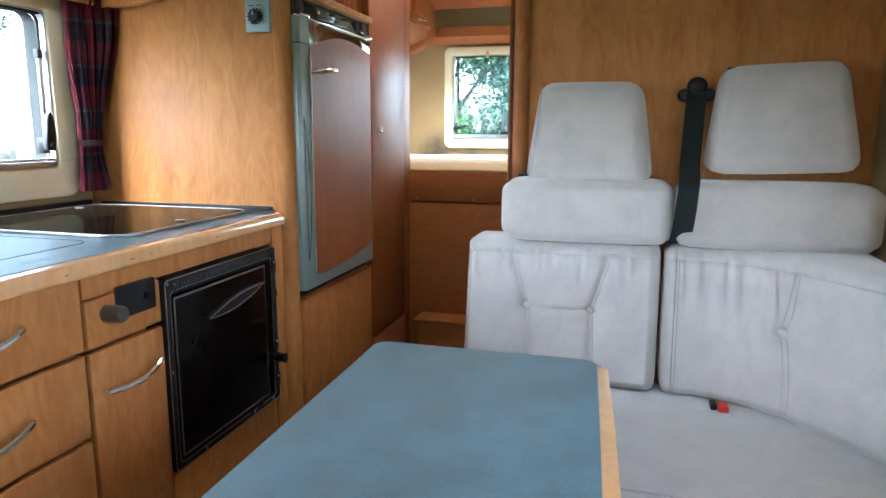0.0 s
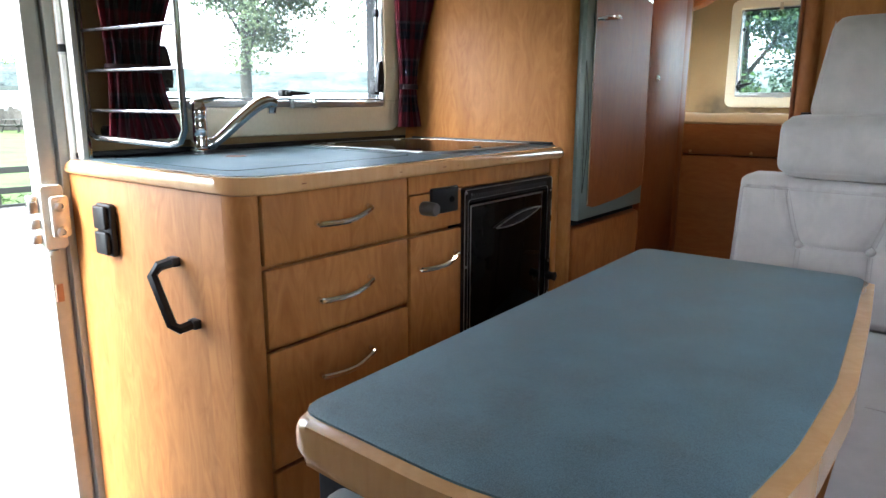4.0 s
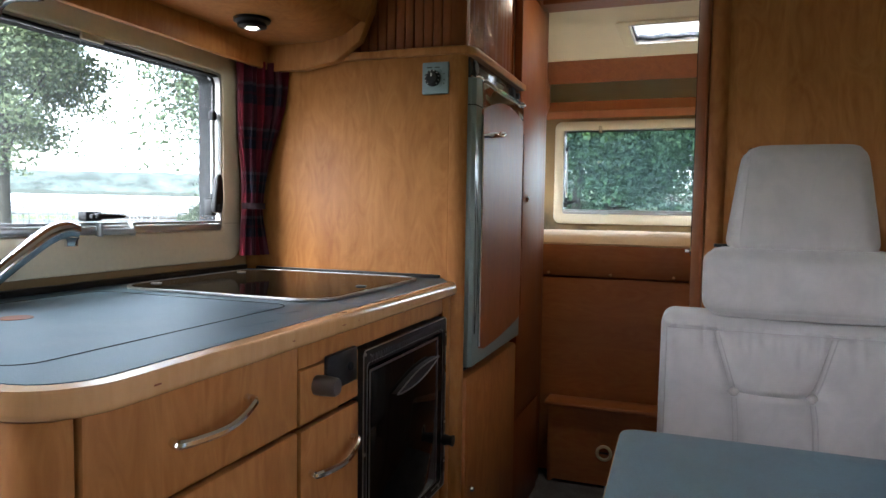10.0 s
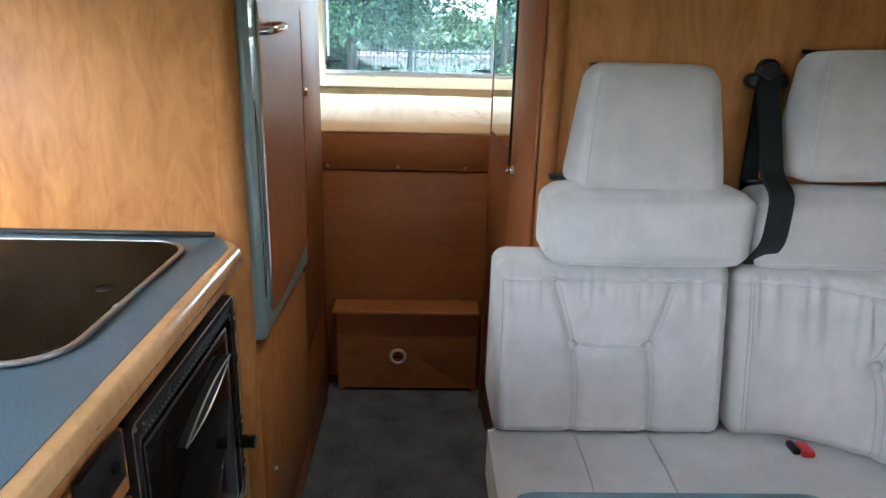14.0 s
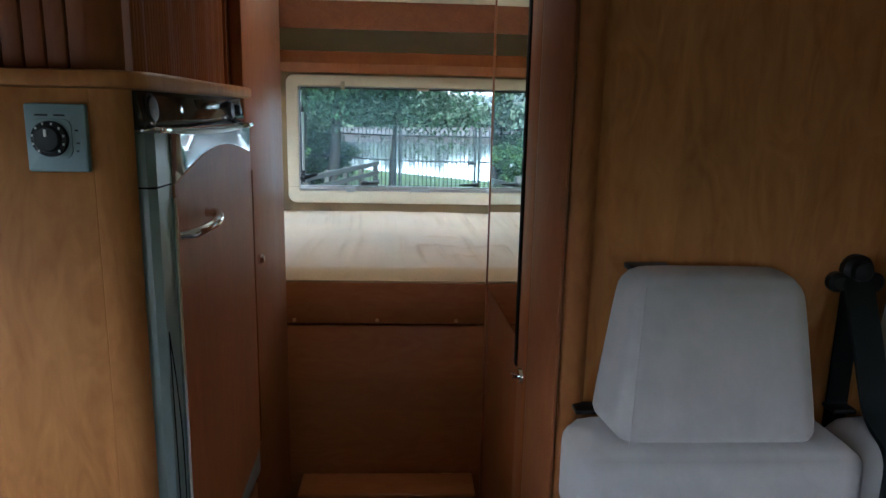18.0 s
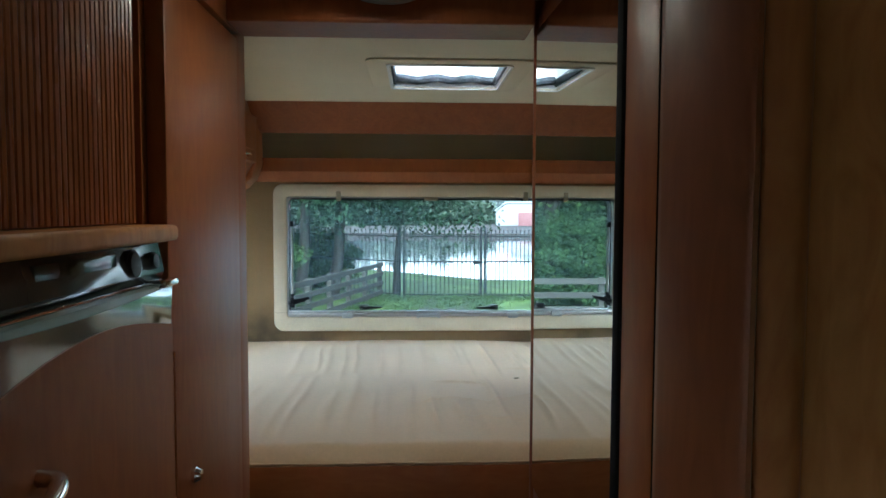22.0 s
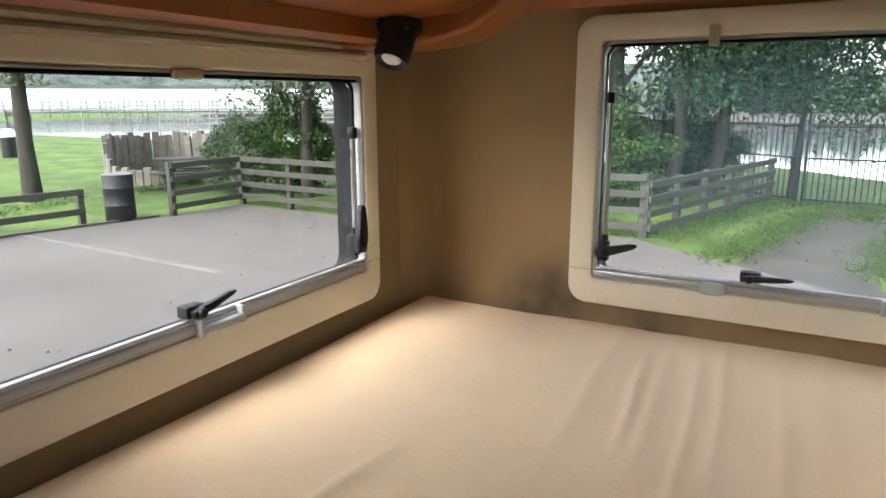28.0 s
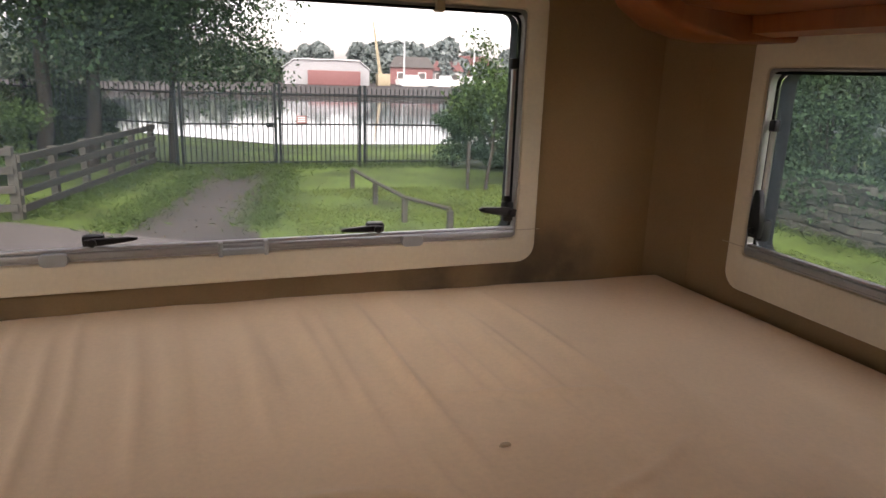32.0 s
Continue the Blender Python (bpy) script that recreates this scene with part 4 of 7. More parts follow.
war = thing("wardrobe", (-1.05, 3.0, FLOOR), "tall cherry-veneered wardrobe beside the passage", "wardrobe")
part("body", block(LEFT + 0.001, -0.73, 2.775, 3.228, FLOOR + 0.001, CEIL - 0.002), WOOD_RED, war)
dd = part("door", block(-0.73, -0.70, 2.79, 3.185, 0.345, 1.915, 0.006), WOOD_RED, war)
part("knob", lathe([(0, 0), (0.012, 0), (0.013, 0.006), (0.008, 0.014), (0, 0.016)], pose(-0.70, 2.876, 1.154, 0, 90, 0), 16), CHROME, dd, "oval chrome push knob")
part("lower_panel", block(-0.73, -0.702, 2.79, 3.185, FLOOR + 0.001, 0.338, 0.004), WOOD_RED, war)
part("top_panel", block(-0.73, -0.698, 2.785, 3.19, 1.922, CEIL - 0.002, 0.004), WOOD_RED, war)
part("edge_post", block(-0.74, -0.712, 3.187, 3.289, FLOOR + 0.001, CEIL - 0.002, 0.006), WOOD_RED, war)
part("edge_groove", block(-0.735, -0.721, 3.289, 3.300, FLOOR + 0.001, CEIL - 0.002), WOOD_GLOSS, war)
part("end_moulding", prism([(-0.80, 3.2285), (-0.741, 3.2285), (-0.741, 3.3005), (-0.726, 3.3005), (-0.7185, 3.306), (-0.7185, 3.313), (-0.726, 3.318), (-0.80, 3.318)], "z", FLOOR + 0.001, CEIL - 0.002), WOOD, war)
part("rear_panel", block(LEFT + 0.001, -0.80, 3.2285, 3.24, FLOOR + 0.001, CEIL - 0.002), WOOD_RED, war)

# ---- overhead locker above the worktop ----
lock = thing("overhead_locker", (-1.2, 1.4, 1.51), "pearwood overhead locker with a curved front", "locker")
prof = [(LEFT + 0.001, 1.582), (-1.12, 1.582), (-1.05, 1.592), (-0.99, 1.63), (-0.965, 1.70), (-0.965, CEIL - 0.002), (LEFT + 0.001, CEIL - 0.002)]
part("body", prism(prof, "y", 0.8, 2.118, 0.003), WOOD, lock)
cheek = [(LEFT + 0.001, 1.508), (-1.18, 1.508), (-1.08, 1.522), (-1.0, 1.575), (-0.962, 1.66), (-0.955, 1.74), (-0.955, CEIL - 0.002), (LEFT + 0.001, CEIL - 0.002)]
part("end_cheek", prism(cheek, "y", 2.119, 2.149, 0.005), WOOD, lock)
part("pelmet", block(-1.315, -1.297, 1.16, 2.118, 1.512, 1.5815, 0.004), WOOD, lock)
for y0, y1 in ((0.82, 1.445), (1.455, 2.105)):
    dr = part("door", prism([(-0.99, 1.628), (-0.974, 1.618), (-0.946, 1.69), (-0.940, 1.76), (-0.940, 1.97), (-0.9645, 1.97), (-0.9645, 1.70)], "y", y0, y1, 0.004), WOOD, lock)
    bow_handle(dr, (y0 + y1) / 2 - 0.075, (y0 + y1) / 2 + 0.075, 1.675, -0.952)
for y in (1.12, 1.862):
    sp = thing("downlight", (-1.168, y, 1.5815), "lit black swivelling downlight under the locker" if y > 1.5 else "unlit black swivelling downlight under the locker", "light", group="locker downlights")
    part("housing", lathe([(0, 0), (0.046, 0), (0.046, -0.007), (0.036, -0.012), (0.036, -0.02), (0.02, -0.024), (0.02, -0.019), (0, -0.019)], pose(-1.168, y, 1.5812), 22), BLACK, sp)
    part("lens", lathe([(0, 0), (0.014, 0), (0.012, -0.004), (0, -0.005)], pose(-1.168, y, 1.5618), 16), LAMP_LIT if y > 1.5 else STEEL, sp)

# ---- bedroom ----
STEP_WOOD = timber("horizontal_cherry_veneer", (0.40, 0.15, 0.044), (0.29, 0.09, 0.024), rough=0.42, figure=0.7, grain=0)
bed = thing("bed", (-0.28, 4.1, FLOOR), "fixed transverse double bed on a veneered base", "bed")
part("base_front", block(LEFT + 0.001, RIGHT - 0.001, 3.40, 3.42, FLOOR + 0.001, 0.822, 0.002), STEP_WOOD, bed)
part("top_rail", block(LEFT + 0.001, RIGHT - 0.001, 3.394, 3.42, 0.826, 0.965, 0.003), STEP_WOOD, bed)
part("platform", block(LEFT + 0.001, RIGHT - 0.001, 3.42, REAR - 0.002, 0.85, 0.9), WOOD_RED, bed)
for x in (-0.709, -0.44, -0.18):
    part("screw", lathe([(0, 0), (0.007, 0), (0.006, 0.004), (0, 0.005)], pose(x, 3.394, 0.838, 90, 0, 0), 12), WOOD_EDGE, bed)


def mattress():
    """A sheet over a mattress: long soft creases towards the rear, and a few tangled wrinkles."""
    bm = bmesh.new()
    nx, ny = 400, 260
    x0, x1, y0, y1 = LEFT + 0.012, RIGHT - 0.012, 3.396, REAR - 0.012
    rnd = random.Random(5)
    folds = []
    for k in range(15):
        x = -1.02 + 0.068 * k + rnd.uniform(-0.02, 0.02)
        folds.append((x, rnd.uniform(3.42, 3.6), x - 0.06 * (x + 0.35) - 0.02, rnd.uniform(3.82, 4.15), rnd.uniform(0.004, 0.010), rnd.uniform(0.010, 0.018)))
    for k in range(19):
        x = -0.80 + 0.058 * k + rnd.uniform(-0.025, 0.025)
        folds.append((x + 0.02, rnd.uniform(4.0, 4.3), x - 0.01, rnd.uniform(4.62, 4.78), rnd.uniform(0.005, 0.010), rnd.uniform(0.010, 0.016)))
    for k in range(9):
        x = 0.05 + 0.075 * k
        folds.append((x, rnd.uniform(3.6, 3.8), x + rnd.uniform(0.0, 0.12), rnd.uniform(4.1, 4.4), rnd.uniform(0.002, 0.004), rnd.uniform(0.016, 0.026)))
    lines = [((-0.32, 3.80), (-0.24, 3.845), (-0.12, 3.79), (0.01, 3.895), (0.12, 3.945)), ((-0.28, 4.06), (-0.2, 4.045), (-0.13, 4.02)), ((-0.19, 3.63), (-0.05, 3.625), (0.02, 3.66), (0.1, 3.65)), ((-0.05, 3.70), (0.0, 3.60), (0.03, 3.54)), ((0.055, 3.951), (0.178, 3.994), (0.30, 4.06)), ((-0.025, 4.278), (0.12, 4.24), (0.263, 4.222))]
    for ln in lines:
        for (a, b), (c, d) in zip(ln, ln[1:]):
            folds.append((a, b, c, d, 0.0055, 0.010))

    def height(x, y):
        h = 1.006 - 0.014 * (y - y0) / (y1 - y0) - 0.022 * max(0, x + 0.2)
        bend = 0.02 * noise.noise(Vector((x * 2.5, y * 2.5, 4)))
        for a, b, c, d, amp, w in folds:
            if min(a, c) - 0.08 < x < max(a, c) + 0.08 and min(b, d) - 0.1 < y < max(b, d) + 0.1:
                ux, uy = c - a, d - b
                ll = ux * ux + uy * uy
                u = ((x + bend - a) * ux + (y - b) * uy) / ll
                off = ((x + bend - a) * uy - (y - b) * ux) / math.sqrt(ll)
                over = max(0.0, -u, u - 1) * math.sqrt(ll)
                h += amp * math.exp(-(off / w) ** 2 - (over / 0.04) ** 2) * (0.35 + 0.65 * math.sin(math.pi * min(1, max(0, u))))
        return h + 0.006 * noise.noise(Vector((x * 3.2, y * 1.5, 5))) + 0.0015 * noise.noise(Vector((x * 11 + y, y * 3, 13)))

    rows = []
    for j in range(ny + 1):
        row = []
        for i in range(nx + 1):
            x = x0 + (x1 - x0) * i / nx
            ys = y0 + 0.10 * min(1, max(0, (x + 0.06) / 0.03))
            y = ys + (y1 - ys) * j / ny
            e = min(x - x0, x1 - x, y - ys, y1 - y)
            row.append(bm.verts.new((x, y, height(x, y) - 0.035 * max(0, 1 - e / 0.05) ** 2)))
        rows.append(row)
    for j in range(ny):
        for i in range(nx):
            bm.faces.new([rows[j][i], rows[j][i + 1], rows[j + 1][i + 1], rows[j + 1][i]])
    rim = rows[0] + [r[-1] for r in rows[1:]] + rows[-1][-2::-1] + [r[0] for r in rows[-2:0:-1]]
    low = [bm.verts.new((v.co.x, v.co.y, 0.915)) for v in rim]
    for i in range(len(rim)):
        k = (i + 1) % len(rim)
        bm.faces.new([rim[i], low[i], low[k], rim[k]])
    bm.faces.new(low)
    return bm


STAIN = material("brown_stain", (0.58, 0.42, 0.26), 0.9)
mt = thing("mattress", (-0.28, 4.1, 0.9), "mattress under a creased cream cotton sheet", "mattress")
part("sheet", mattress(), SHEET, mt, "creased cream fitted sheet")
part("core", block(LEFT + 0.02, RIGHT - 0.02, 3.51, REAR - 0.02, 0.9005, 0.914), LINING, mt, "pale foam underside")
part("hem", tube([(LEFT + 0.02, 3.395, 0.972), (-0.07, 3.395, 0.972)], 0.0025, 6), SHEET, mt)
part("stain", lathe([(0, 0), (0.004, 0), (0.003, 0.004), (0, 0.0045)], pose(0.003, 4.103, 0.9955) @ Matrix.Diagonal((2.4, 1, 1, 1)), 10), STAIN, mt, "small dark stain on the sheet")

BRASS = material("brass", (0.75, 0.55, 0.25), 0.3, 1.0)
step = thing("step_box", (-0.4, 3.33, FLOOR), "low veneered step box in front of the bed", "step")
part("front_panel", prism([(-0.672, FLOOR + 0.001), (-0.655, FLOOR + 0.001), (-0.645, -0.045), (-0.14, -0.045), (-0.13, FLOOR + 0.001), (-0.112, FLOOR + 0.001), (-0.112, 0.275), (-0.672, 0.275)], "y", 3.276, 3.291, 0.002), STEP_WOOD, step)
part("side_panel", block(-0.672, -0.657, 3.2915, 3.394, FLOOR + 0.001, 0.275, 0.002), STEP_WOOD, step)
part("lid", block(-0.690, -0.112, 3.256, 3.394, 0.2755, 0.293, 0.007, 3), STEP_WOOD, step, "lid with a rounded nosing")
part("lid_hinge", block(-0.22, -0.18, 3.383, 3.386, 0.2931, 0.2945), BRASS, step, "thin brass hinge")
part("grommet", lathe([(0.022, 0), (0.034, 0), (0.034, 0.006), (0.026, 0.009), (0.022, 0.004)], pose(-0.431, 3.276, 0.094, 90, 0, 0), 24), CREAM, step, "pale plastic ring")
part("grommet_flap", lathe([(0, 0), (0.022, 0), (0.022, 0.003), (0, 0.003)], pose(-0.431, 3.2755, 0.094, 90, 0, 0), 24), WOOD_GLOSS, step, "brown flap in the ring")
part("finger_slot", block(-0.449, -0.413, 3.2705, 3.2722, 0.0895, 0.0985, 0.0007), BLACK, step)

structure("ceiling_beam", block(-0.70, -0.12, 3.10, 3.22, 1.926, CEIL - 0.001, 0.004), WOOD_RED, "cherry-veneered beam across the passage ceiling", "beam")

LOCKER_WOOD = timber("orange_cherry_veneer", (0.335, 0.108, 0.025), (0.25, 0.07, 0.015), rough=0.4, figure=0.7)
# valance, slanted panel and side lockers round the bed
val = thing("rear_shelf", (-0.28, 4.8, 1.70), "orange cherry shelf above the rear window", "shelf")
part("shelf", block(LEFT + 0.30, RIGHT - 0.30, 4.68, REAR - 0.001, 1.755, 1.78, 0.004), WOOD_EDGE, val)
part("back_lining", block(LEFT + 0.30, RIGHT - 0.30, REAR - 0.009, REAR - 0.001, 1.781, 1.955, 0.002), LINING, val, "ivory lining behind the shelf")
part("fascia", prism([(4.668, 1.792), (4.682, 1.792), (4.69, 1.74), (4.676, 1.736)], "x", LEFT + 0.30, RIGHT - 0.30, 0.002), LOCKER_WOOD, val)
part("lower_fascia", prism([(4.70, 1.738), (4.712, 1.738), (4.742, 1.697), (4.73, 1.694)], "x", LEFT + 0.30, RIGHT - 0.30, 0.002), LOCKER_WOOD, val)
sl = prism([(4.40, CEIL - 0.001), (4.42, CEIL - 0.001), (4.56, 1.885), (4.545, 1.88)], "x", LEFT + 0.30, RIGHT - 0.30, 0.002)
structure("slanted_panel", sl, WOOD_RED, "cherry-veneered slanted panel below the ceiling", "panel")


def side_locker(s, wall, drop=0.0):
    """A wall locker over one end of the bed. s: the way it faces; drop: how far it hangs lower."""
    x = lambda d: wall + s * d
    t = thing("wall_locker", (x(0.2), 4.0, 1.6), "curved orange cherry wall locker above the bed", "locker", group="bed lockers")
    body = [(x(0.001), 1.662), (x(0.19), 1.658), (x(0.33), 1.668), (x(0.405), 1.70), (x(0.435), 1.755), (x(0.43), CEIL - 0.002), (x(0.001), CEIL - 0.002)]
    part("body", prism(body, "y", 3.245, 4.47, 0.004), LOCKER_WOOD, t)
    tail = [(x(0.001), 1.612), (x(0.19), 1.609), (x(0.27), 1.615), (x(0.34), 1.633), (x(0.395), 1.666), (x(0.425), 1.70), (x(0.445), 1.757), (x(0.445), CEIL - 0.002), (x(0.001), CEIL - 0.002)]
    part("end_piece", prism(tail, "y", 4.471, 4.60, 0.012, 3), LOCKER_WOOD, t)
    part("lower_strip", prism([(x(0.10), 1.622), (x(0.115), 1.618), (x(0.165), 1.624), (x(0.17), 1.6575), (x(0.10), 1.6595)], "y", 3.245, 4.47, 0.003), LOCKER_WOOD, t)
    for y0, y1 in ((3.25, 3.65), (3.66, 4.06), (4.07, 4.465)):
        d = part("door", prism([(x(0.436), 1.752), (x(0.449), 1.758), (x(0.451), 1.93), (x(0.432), 1.93)], "y", y0, y1, 0.004), LOCKER_WOOD, t)
        part("door_panel", block(min(x(0.448), x(0.455)), max(x(0.448), x(0.455)), y0 + 0.05, y1 - 0.05, 1.80, 1.90, 0.003), LOCKER_WOOD, d)
        ym = (y0 + y1) / 2
        part("handle", tube(arc([(x(0.449), ym - 0.055, 1.772), (x(0.467), ym - 0.03, 1.775), (x(0.467), ym + 0.03, 1.775), (x(0.449), ym + 0.055, 1.772)], 4), 0.004, 8), CHROME, d)
    for c in [q for q in t.children_recursive if drop]:
        for v in c.data.vertices:
            v.co.z -= drop if v.co.z < 1.95 else 0
    return t


side_locker(1, LEFT)
side_locker(-1, RIGHT, 0.043)
for s, wall in ((1, LEFT),):
    x, y = wall + s * 0.222, 4.425
    rl = thing("reading_light", (x, y, 1.62), "black swivelling reading light under the locker", "light")
    part("mount", block(x - 0.032, x + 0.032, y - 0.032, y + 0.032, 1.632, 1.6585, 0.005), BLACK, rl)
    hd = part("head", lathe([(0, 0.0), (0.033, 0.0), (0.035, -0.02), (0.034, -0.065), (0.030, -0.076), (0.025, -0.071), (0, -0.066)], pose(x, y, 1.645, -28, 0, 0), 20), BLACK, rl)
    part("lens", lathe([(0, 0), (0.02, 0), (0.015, -0.005), (0, -0.006)], pose(x, y - 0.0322, 1.5845, -28, 0, 0), 16), WHITE, hd)

# rooflight
BRUSH = material("grey_brush_pile", (0.09, 0.10, 0.11), 0.95, scale=(40, 90, 40), vary=0.6, fine=200, bump=0.6)
MILKY = clear("milky_acrylic", (0.92, 0.93, 0.92), 0.35, 1.3)
rf = thing("rooflight", (-0.25, 3.89, CEIL), "white framed rooflight with a milky dome", "rooflight")
part("frame", ring(corner_rect(-0.485, -0.015, 3.655, 4.125, 0.03, 4), corner_rect(-0.42, -0.08, 3.71, 4.07, 0.012, 4), "z", CEIL - 0.006, CEIL - 0.0005, 0.003), LINING, rf)
part("lip", ring(corner_rect(-0.4285, -0.0715, 3.7015, 4.0785, 0.014, 4), corner_rect(-0.4195, -0.0805, 3.7105, 4.0695, 0.012, 4), "z", CEIL - 0.011, CEIL - 0.0065, 0.002), WHITE, rf)
part("shaft", ring(corner_rect(-0.429, -0.071, 3.701, 4.079, 0.015, 4), corner_rect(-0.42, -0.08, 3.71, 4.07, 0.015, 4), "z", CEIL, CEIL + 0.07), WHITE, rf)
part("dome", prism(corner_rect(-0.46, -0.04, 3.67, 4.11, 0.04, 4), "z", CEIL + 0.071, CEIL + 0.076), MILKY, rf, "milky rooflight dome")
for x0 in (-0.4185, -0.0895):
    part("guide_rail", block(x0, x0 + 0.008, 3.712, 4.068, CEIL + 0.004, CEIL + 0.03, 0.002), BLACK, rf, "dark side rail for the blind")
brush = []
for k in range(15):
    f = k / 14
    brush.append((-0.409 + 0.318 * f, 4.056 + 0.004 * math.sin(9 * f), CEIL + 0.02 + 0.004 * math.sin(17 * f + 1)))
part("draught_brush", tube(brush, 0.013, 8), BRUSH, rf, "grey fuzzy draught brush")
part("catch", block(-0.118, -0.1, 3.86, 3.9, CEIL + 0.03, CEIL + 0.05, 0.004), GREY_TRIM, rf)

# ceiling lamp and vent in the passage
vent = thing("ceiling_vent", (-0.40, 3.045, CEIL), "round ivory roof vent on the passage ceiling", "vent")
part("flange", lathe([(0, -0.001), (0.086, -0.001), (0.084, -0.008), (0.07, -0.011), (0.058, -0.007), (0.05, -0.007), (0.046, -0.013), (0, -0.014)], pose(-0.40, 3.045, CEIL), 32), LINING, vent)
part("knob", lathe([(0, 0), (0.018, 0), (0.016, -0.008), (0.006, -0.012), (0, -0.012)], pose(-0.40, 3.045, CEIL - 0.014), 12), LINING, vent)
for k in range(3):
    part("rib_ring", lathe([(0.056 - 0.016 * k, -0.019), (0.060 - 0.016 * k, -0.024), (0.056 - 0.016 * k, -0.026), (0.052 - 0.016 * k, -0.024)], pose(-0.40, 3.045, CEIL), 28), GREY_TRIM, vent)
cl = thing("ceiling_light", (-0.405, 2.925, CEIL), "lit round recessed ceiling light", "light")
part("bezel", lathe([(0.026, -0.001), (0.04, -0.001), (0.038, -0.008), (0.028, -0.01)], pose(-0.405, 2.925, CEIL), 24), CHROME, cl)
part("lens", lathe([(0, -0.001), (0.027, -0.001), (0.02, -0.006), (0, -0.008)], pose(-0.405, 2.925, CEIL), 20), LAMP_WARM, cl)

# ---- washroom wall and mirror ----
MX = -0.094
bench_wall = walled("y", 2.33, 2.35, -0.082, RIGHT, FLOOR, CEIL, [])
structure("wall_washroom_front", bench_wall, WOOD, "pearwood-veneered partition behind the bench", "wall")
post = [(-0.0825, 2.3505), (-0.0825, 2.318), (-0.0855, 2.3135), (-0.090, 2.313), (-0.0935, 2.317), (-0.1135, 2.44), (-0.113, 2.452), (-0.108, 2.459), (-0.06, 2.459), (-0.06, 2.3505)]
structure("partition_post", prism(post, "z", FLOOR, CEIL), WOOD_GLOSS, "satin cherry door post with a rounded bead at the passage", "post", True)
structure("post_moulding", prism([(-0.082, 2.3295), (-0.082, 2.320), (-0.076, 2.3155), (-0.056, 2.3145), (-0.044, 2.319), (-0.036, 2.3295)], "z", FLOOR, CEIL), WOOD_DEEP, "rounded pearwood moulding beside the door post", "trim", True)
# black strip added for the dark of the gap between post and door
structure("post_seal", prism([(-0.112, 2.4595), (-0.06, 2.4595), (-0.06, 2.4665), (-0.106, 2.4665)], "z", FLOOR, CEIL), RUBBER, "dark strip filling the gap along the door post", "seal")
structure("wall_washroom_side", prism([(-0.045, 2.467), (-0.086, 3.164), (-0.066, 3.164), (-0.025, 2.467)], "z", FLOOR, CEIL), WOOD_RED, "cherry-veneered washroom wall along the passage", "wall")
structure("wall_washroom_back", walled("y", 3.462, 3.482, -0.02, RIGHT, 0.9, CEIL, []), WOOD_RED, "cherry-veneered partition beside the bed", "wall")
structure("partition_end", prism([(-0.092, 3.165), (-0.034, 3.47), (-0.026, 3.482), (-0.0205, 3.482), (-0.0205, 3.44), (-0.076, 3.165)], "z", FLOOR, CEIL), WOOD_GLOSS, "glossy slanted cherry panel between mirror and bed", "panel")
structure("partition_rod", prism([(-0.101 + 0.0125 * math.cos(radians(a)), 3.1535 + 0.0125 * math.sin(radians(a))) for a in range(0, 360, 24)], "z", FLOOR, CEIL), WOOD_GLOSS, "rounded dark cherry edge beside the mirror", "post", True)
mir = thing("mirror_door", None, "cherry washroom door with a full-length mirror, not quite square to the passage", "door", own=pose(MX - 0.013, 3.144, FLOOR, 0, 0, 2.15))
part("leaf", block(0.0, 0.012, -0.674, 0.0, 0.01, CEIL - FLOOR - 0.02, 0.003), WOOD_RED, mir)
part("mirror", block(-0.0035, -0.0005, -0.555, -0.004, 1.08, 1.985, 0.0), MIRROR, mir, "frameless mirror", False)
part("stile", block(-0.027, -0.0005, -0.6735, -0.5755, 0.012, CEIL - FLOOR - 0.022, 0.006), WOOD_RED, mir, "raised cherry edge of the door")
part("edge_strip", block(-0.030, -0.0005, -0.575, -0.5555, 1.06, 2.0, 0.003), RUBBER, mir)
part("lock", lathe([(0, 0), (0.016, 0), (0.015, 0.006), (0.006, 0.008), (0.006, 0.02), (0, 0.02)], pose(-0.0275, -0.625, 1.06, 0, -90, 0), 16), CHROME, mir, "small chrome door lock")

# ---- lounge ----
seat = thing("bench_seat", (0.3, 1.9, FLOOR), "L-shaped lounge bench on a veneered box", "bench")
box_line = [(-0.15, 2.328), (-0.15, 1.90), (0.08, 1.86), (0.21, 1.76), (0.26, 1.5), (0.28, 0.82), (0.40, 0.5), (RIGHT - 0.001, 0.5), (RIGHT - 0.001, 2.328)]
part("box", prism(box_line, "z", FLOOR + 0.001, 0.365, 0.004), WOOD, seat)
cush = [(-0.185, 2.20), (-0.185, 1.87), (-0.16, 1.82), (0.05, 1.80), (0.15, 1.74), (0.20, 1.62), (0.22, 1.45), (0.24, 0.80), (0.36, 0.48), (RIGHT - 0.003, 0.48), (RIGHT - 0.003, 2.20)]


def round_line(pts, r, n=4):
    out = []
    for i, p in enumerate(pts):
        a, b, c = Vector(pts[i - 1]), Vector(p), Vector(pts[(i + 1) % len(pts)])
        k = min(r, (a - b).length / 2.2, (c - b).length / 2.2)
        s, e = b + (a - b).normalized() * k, b + (c - b).normalized() * k
        out += [tuple((1 - t) ** 2 * s + 2 * t * (1 - t) * b + t * t * e) for t in (j / n for j in range(n + 1))]
    return out


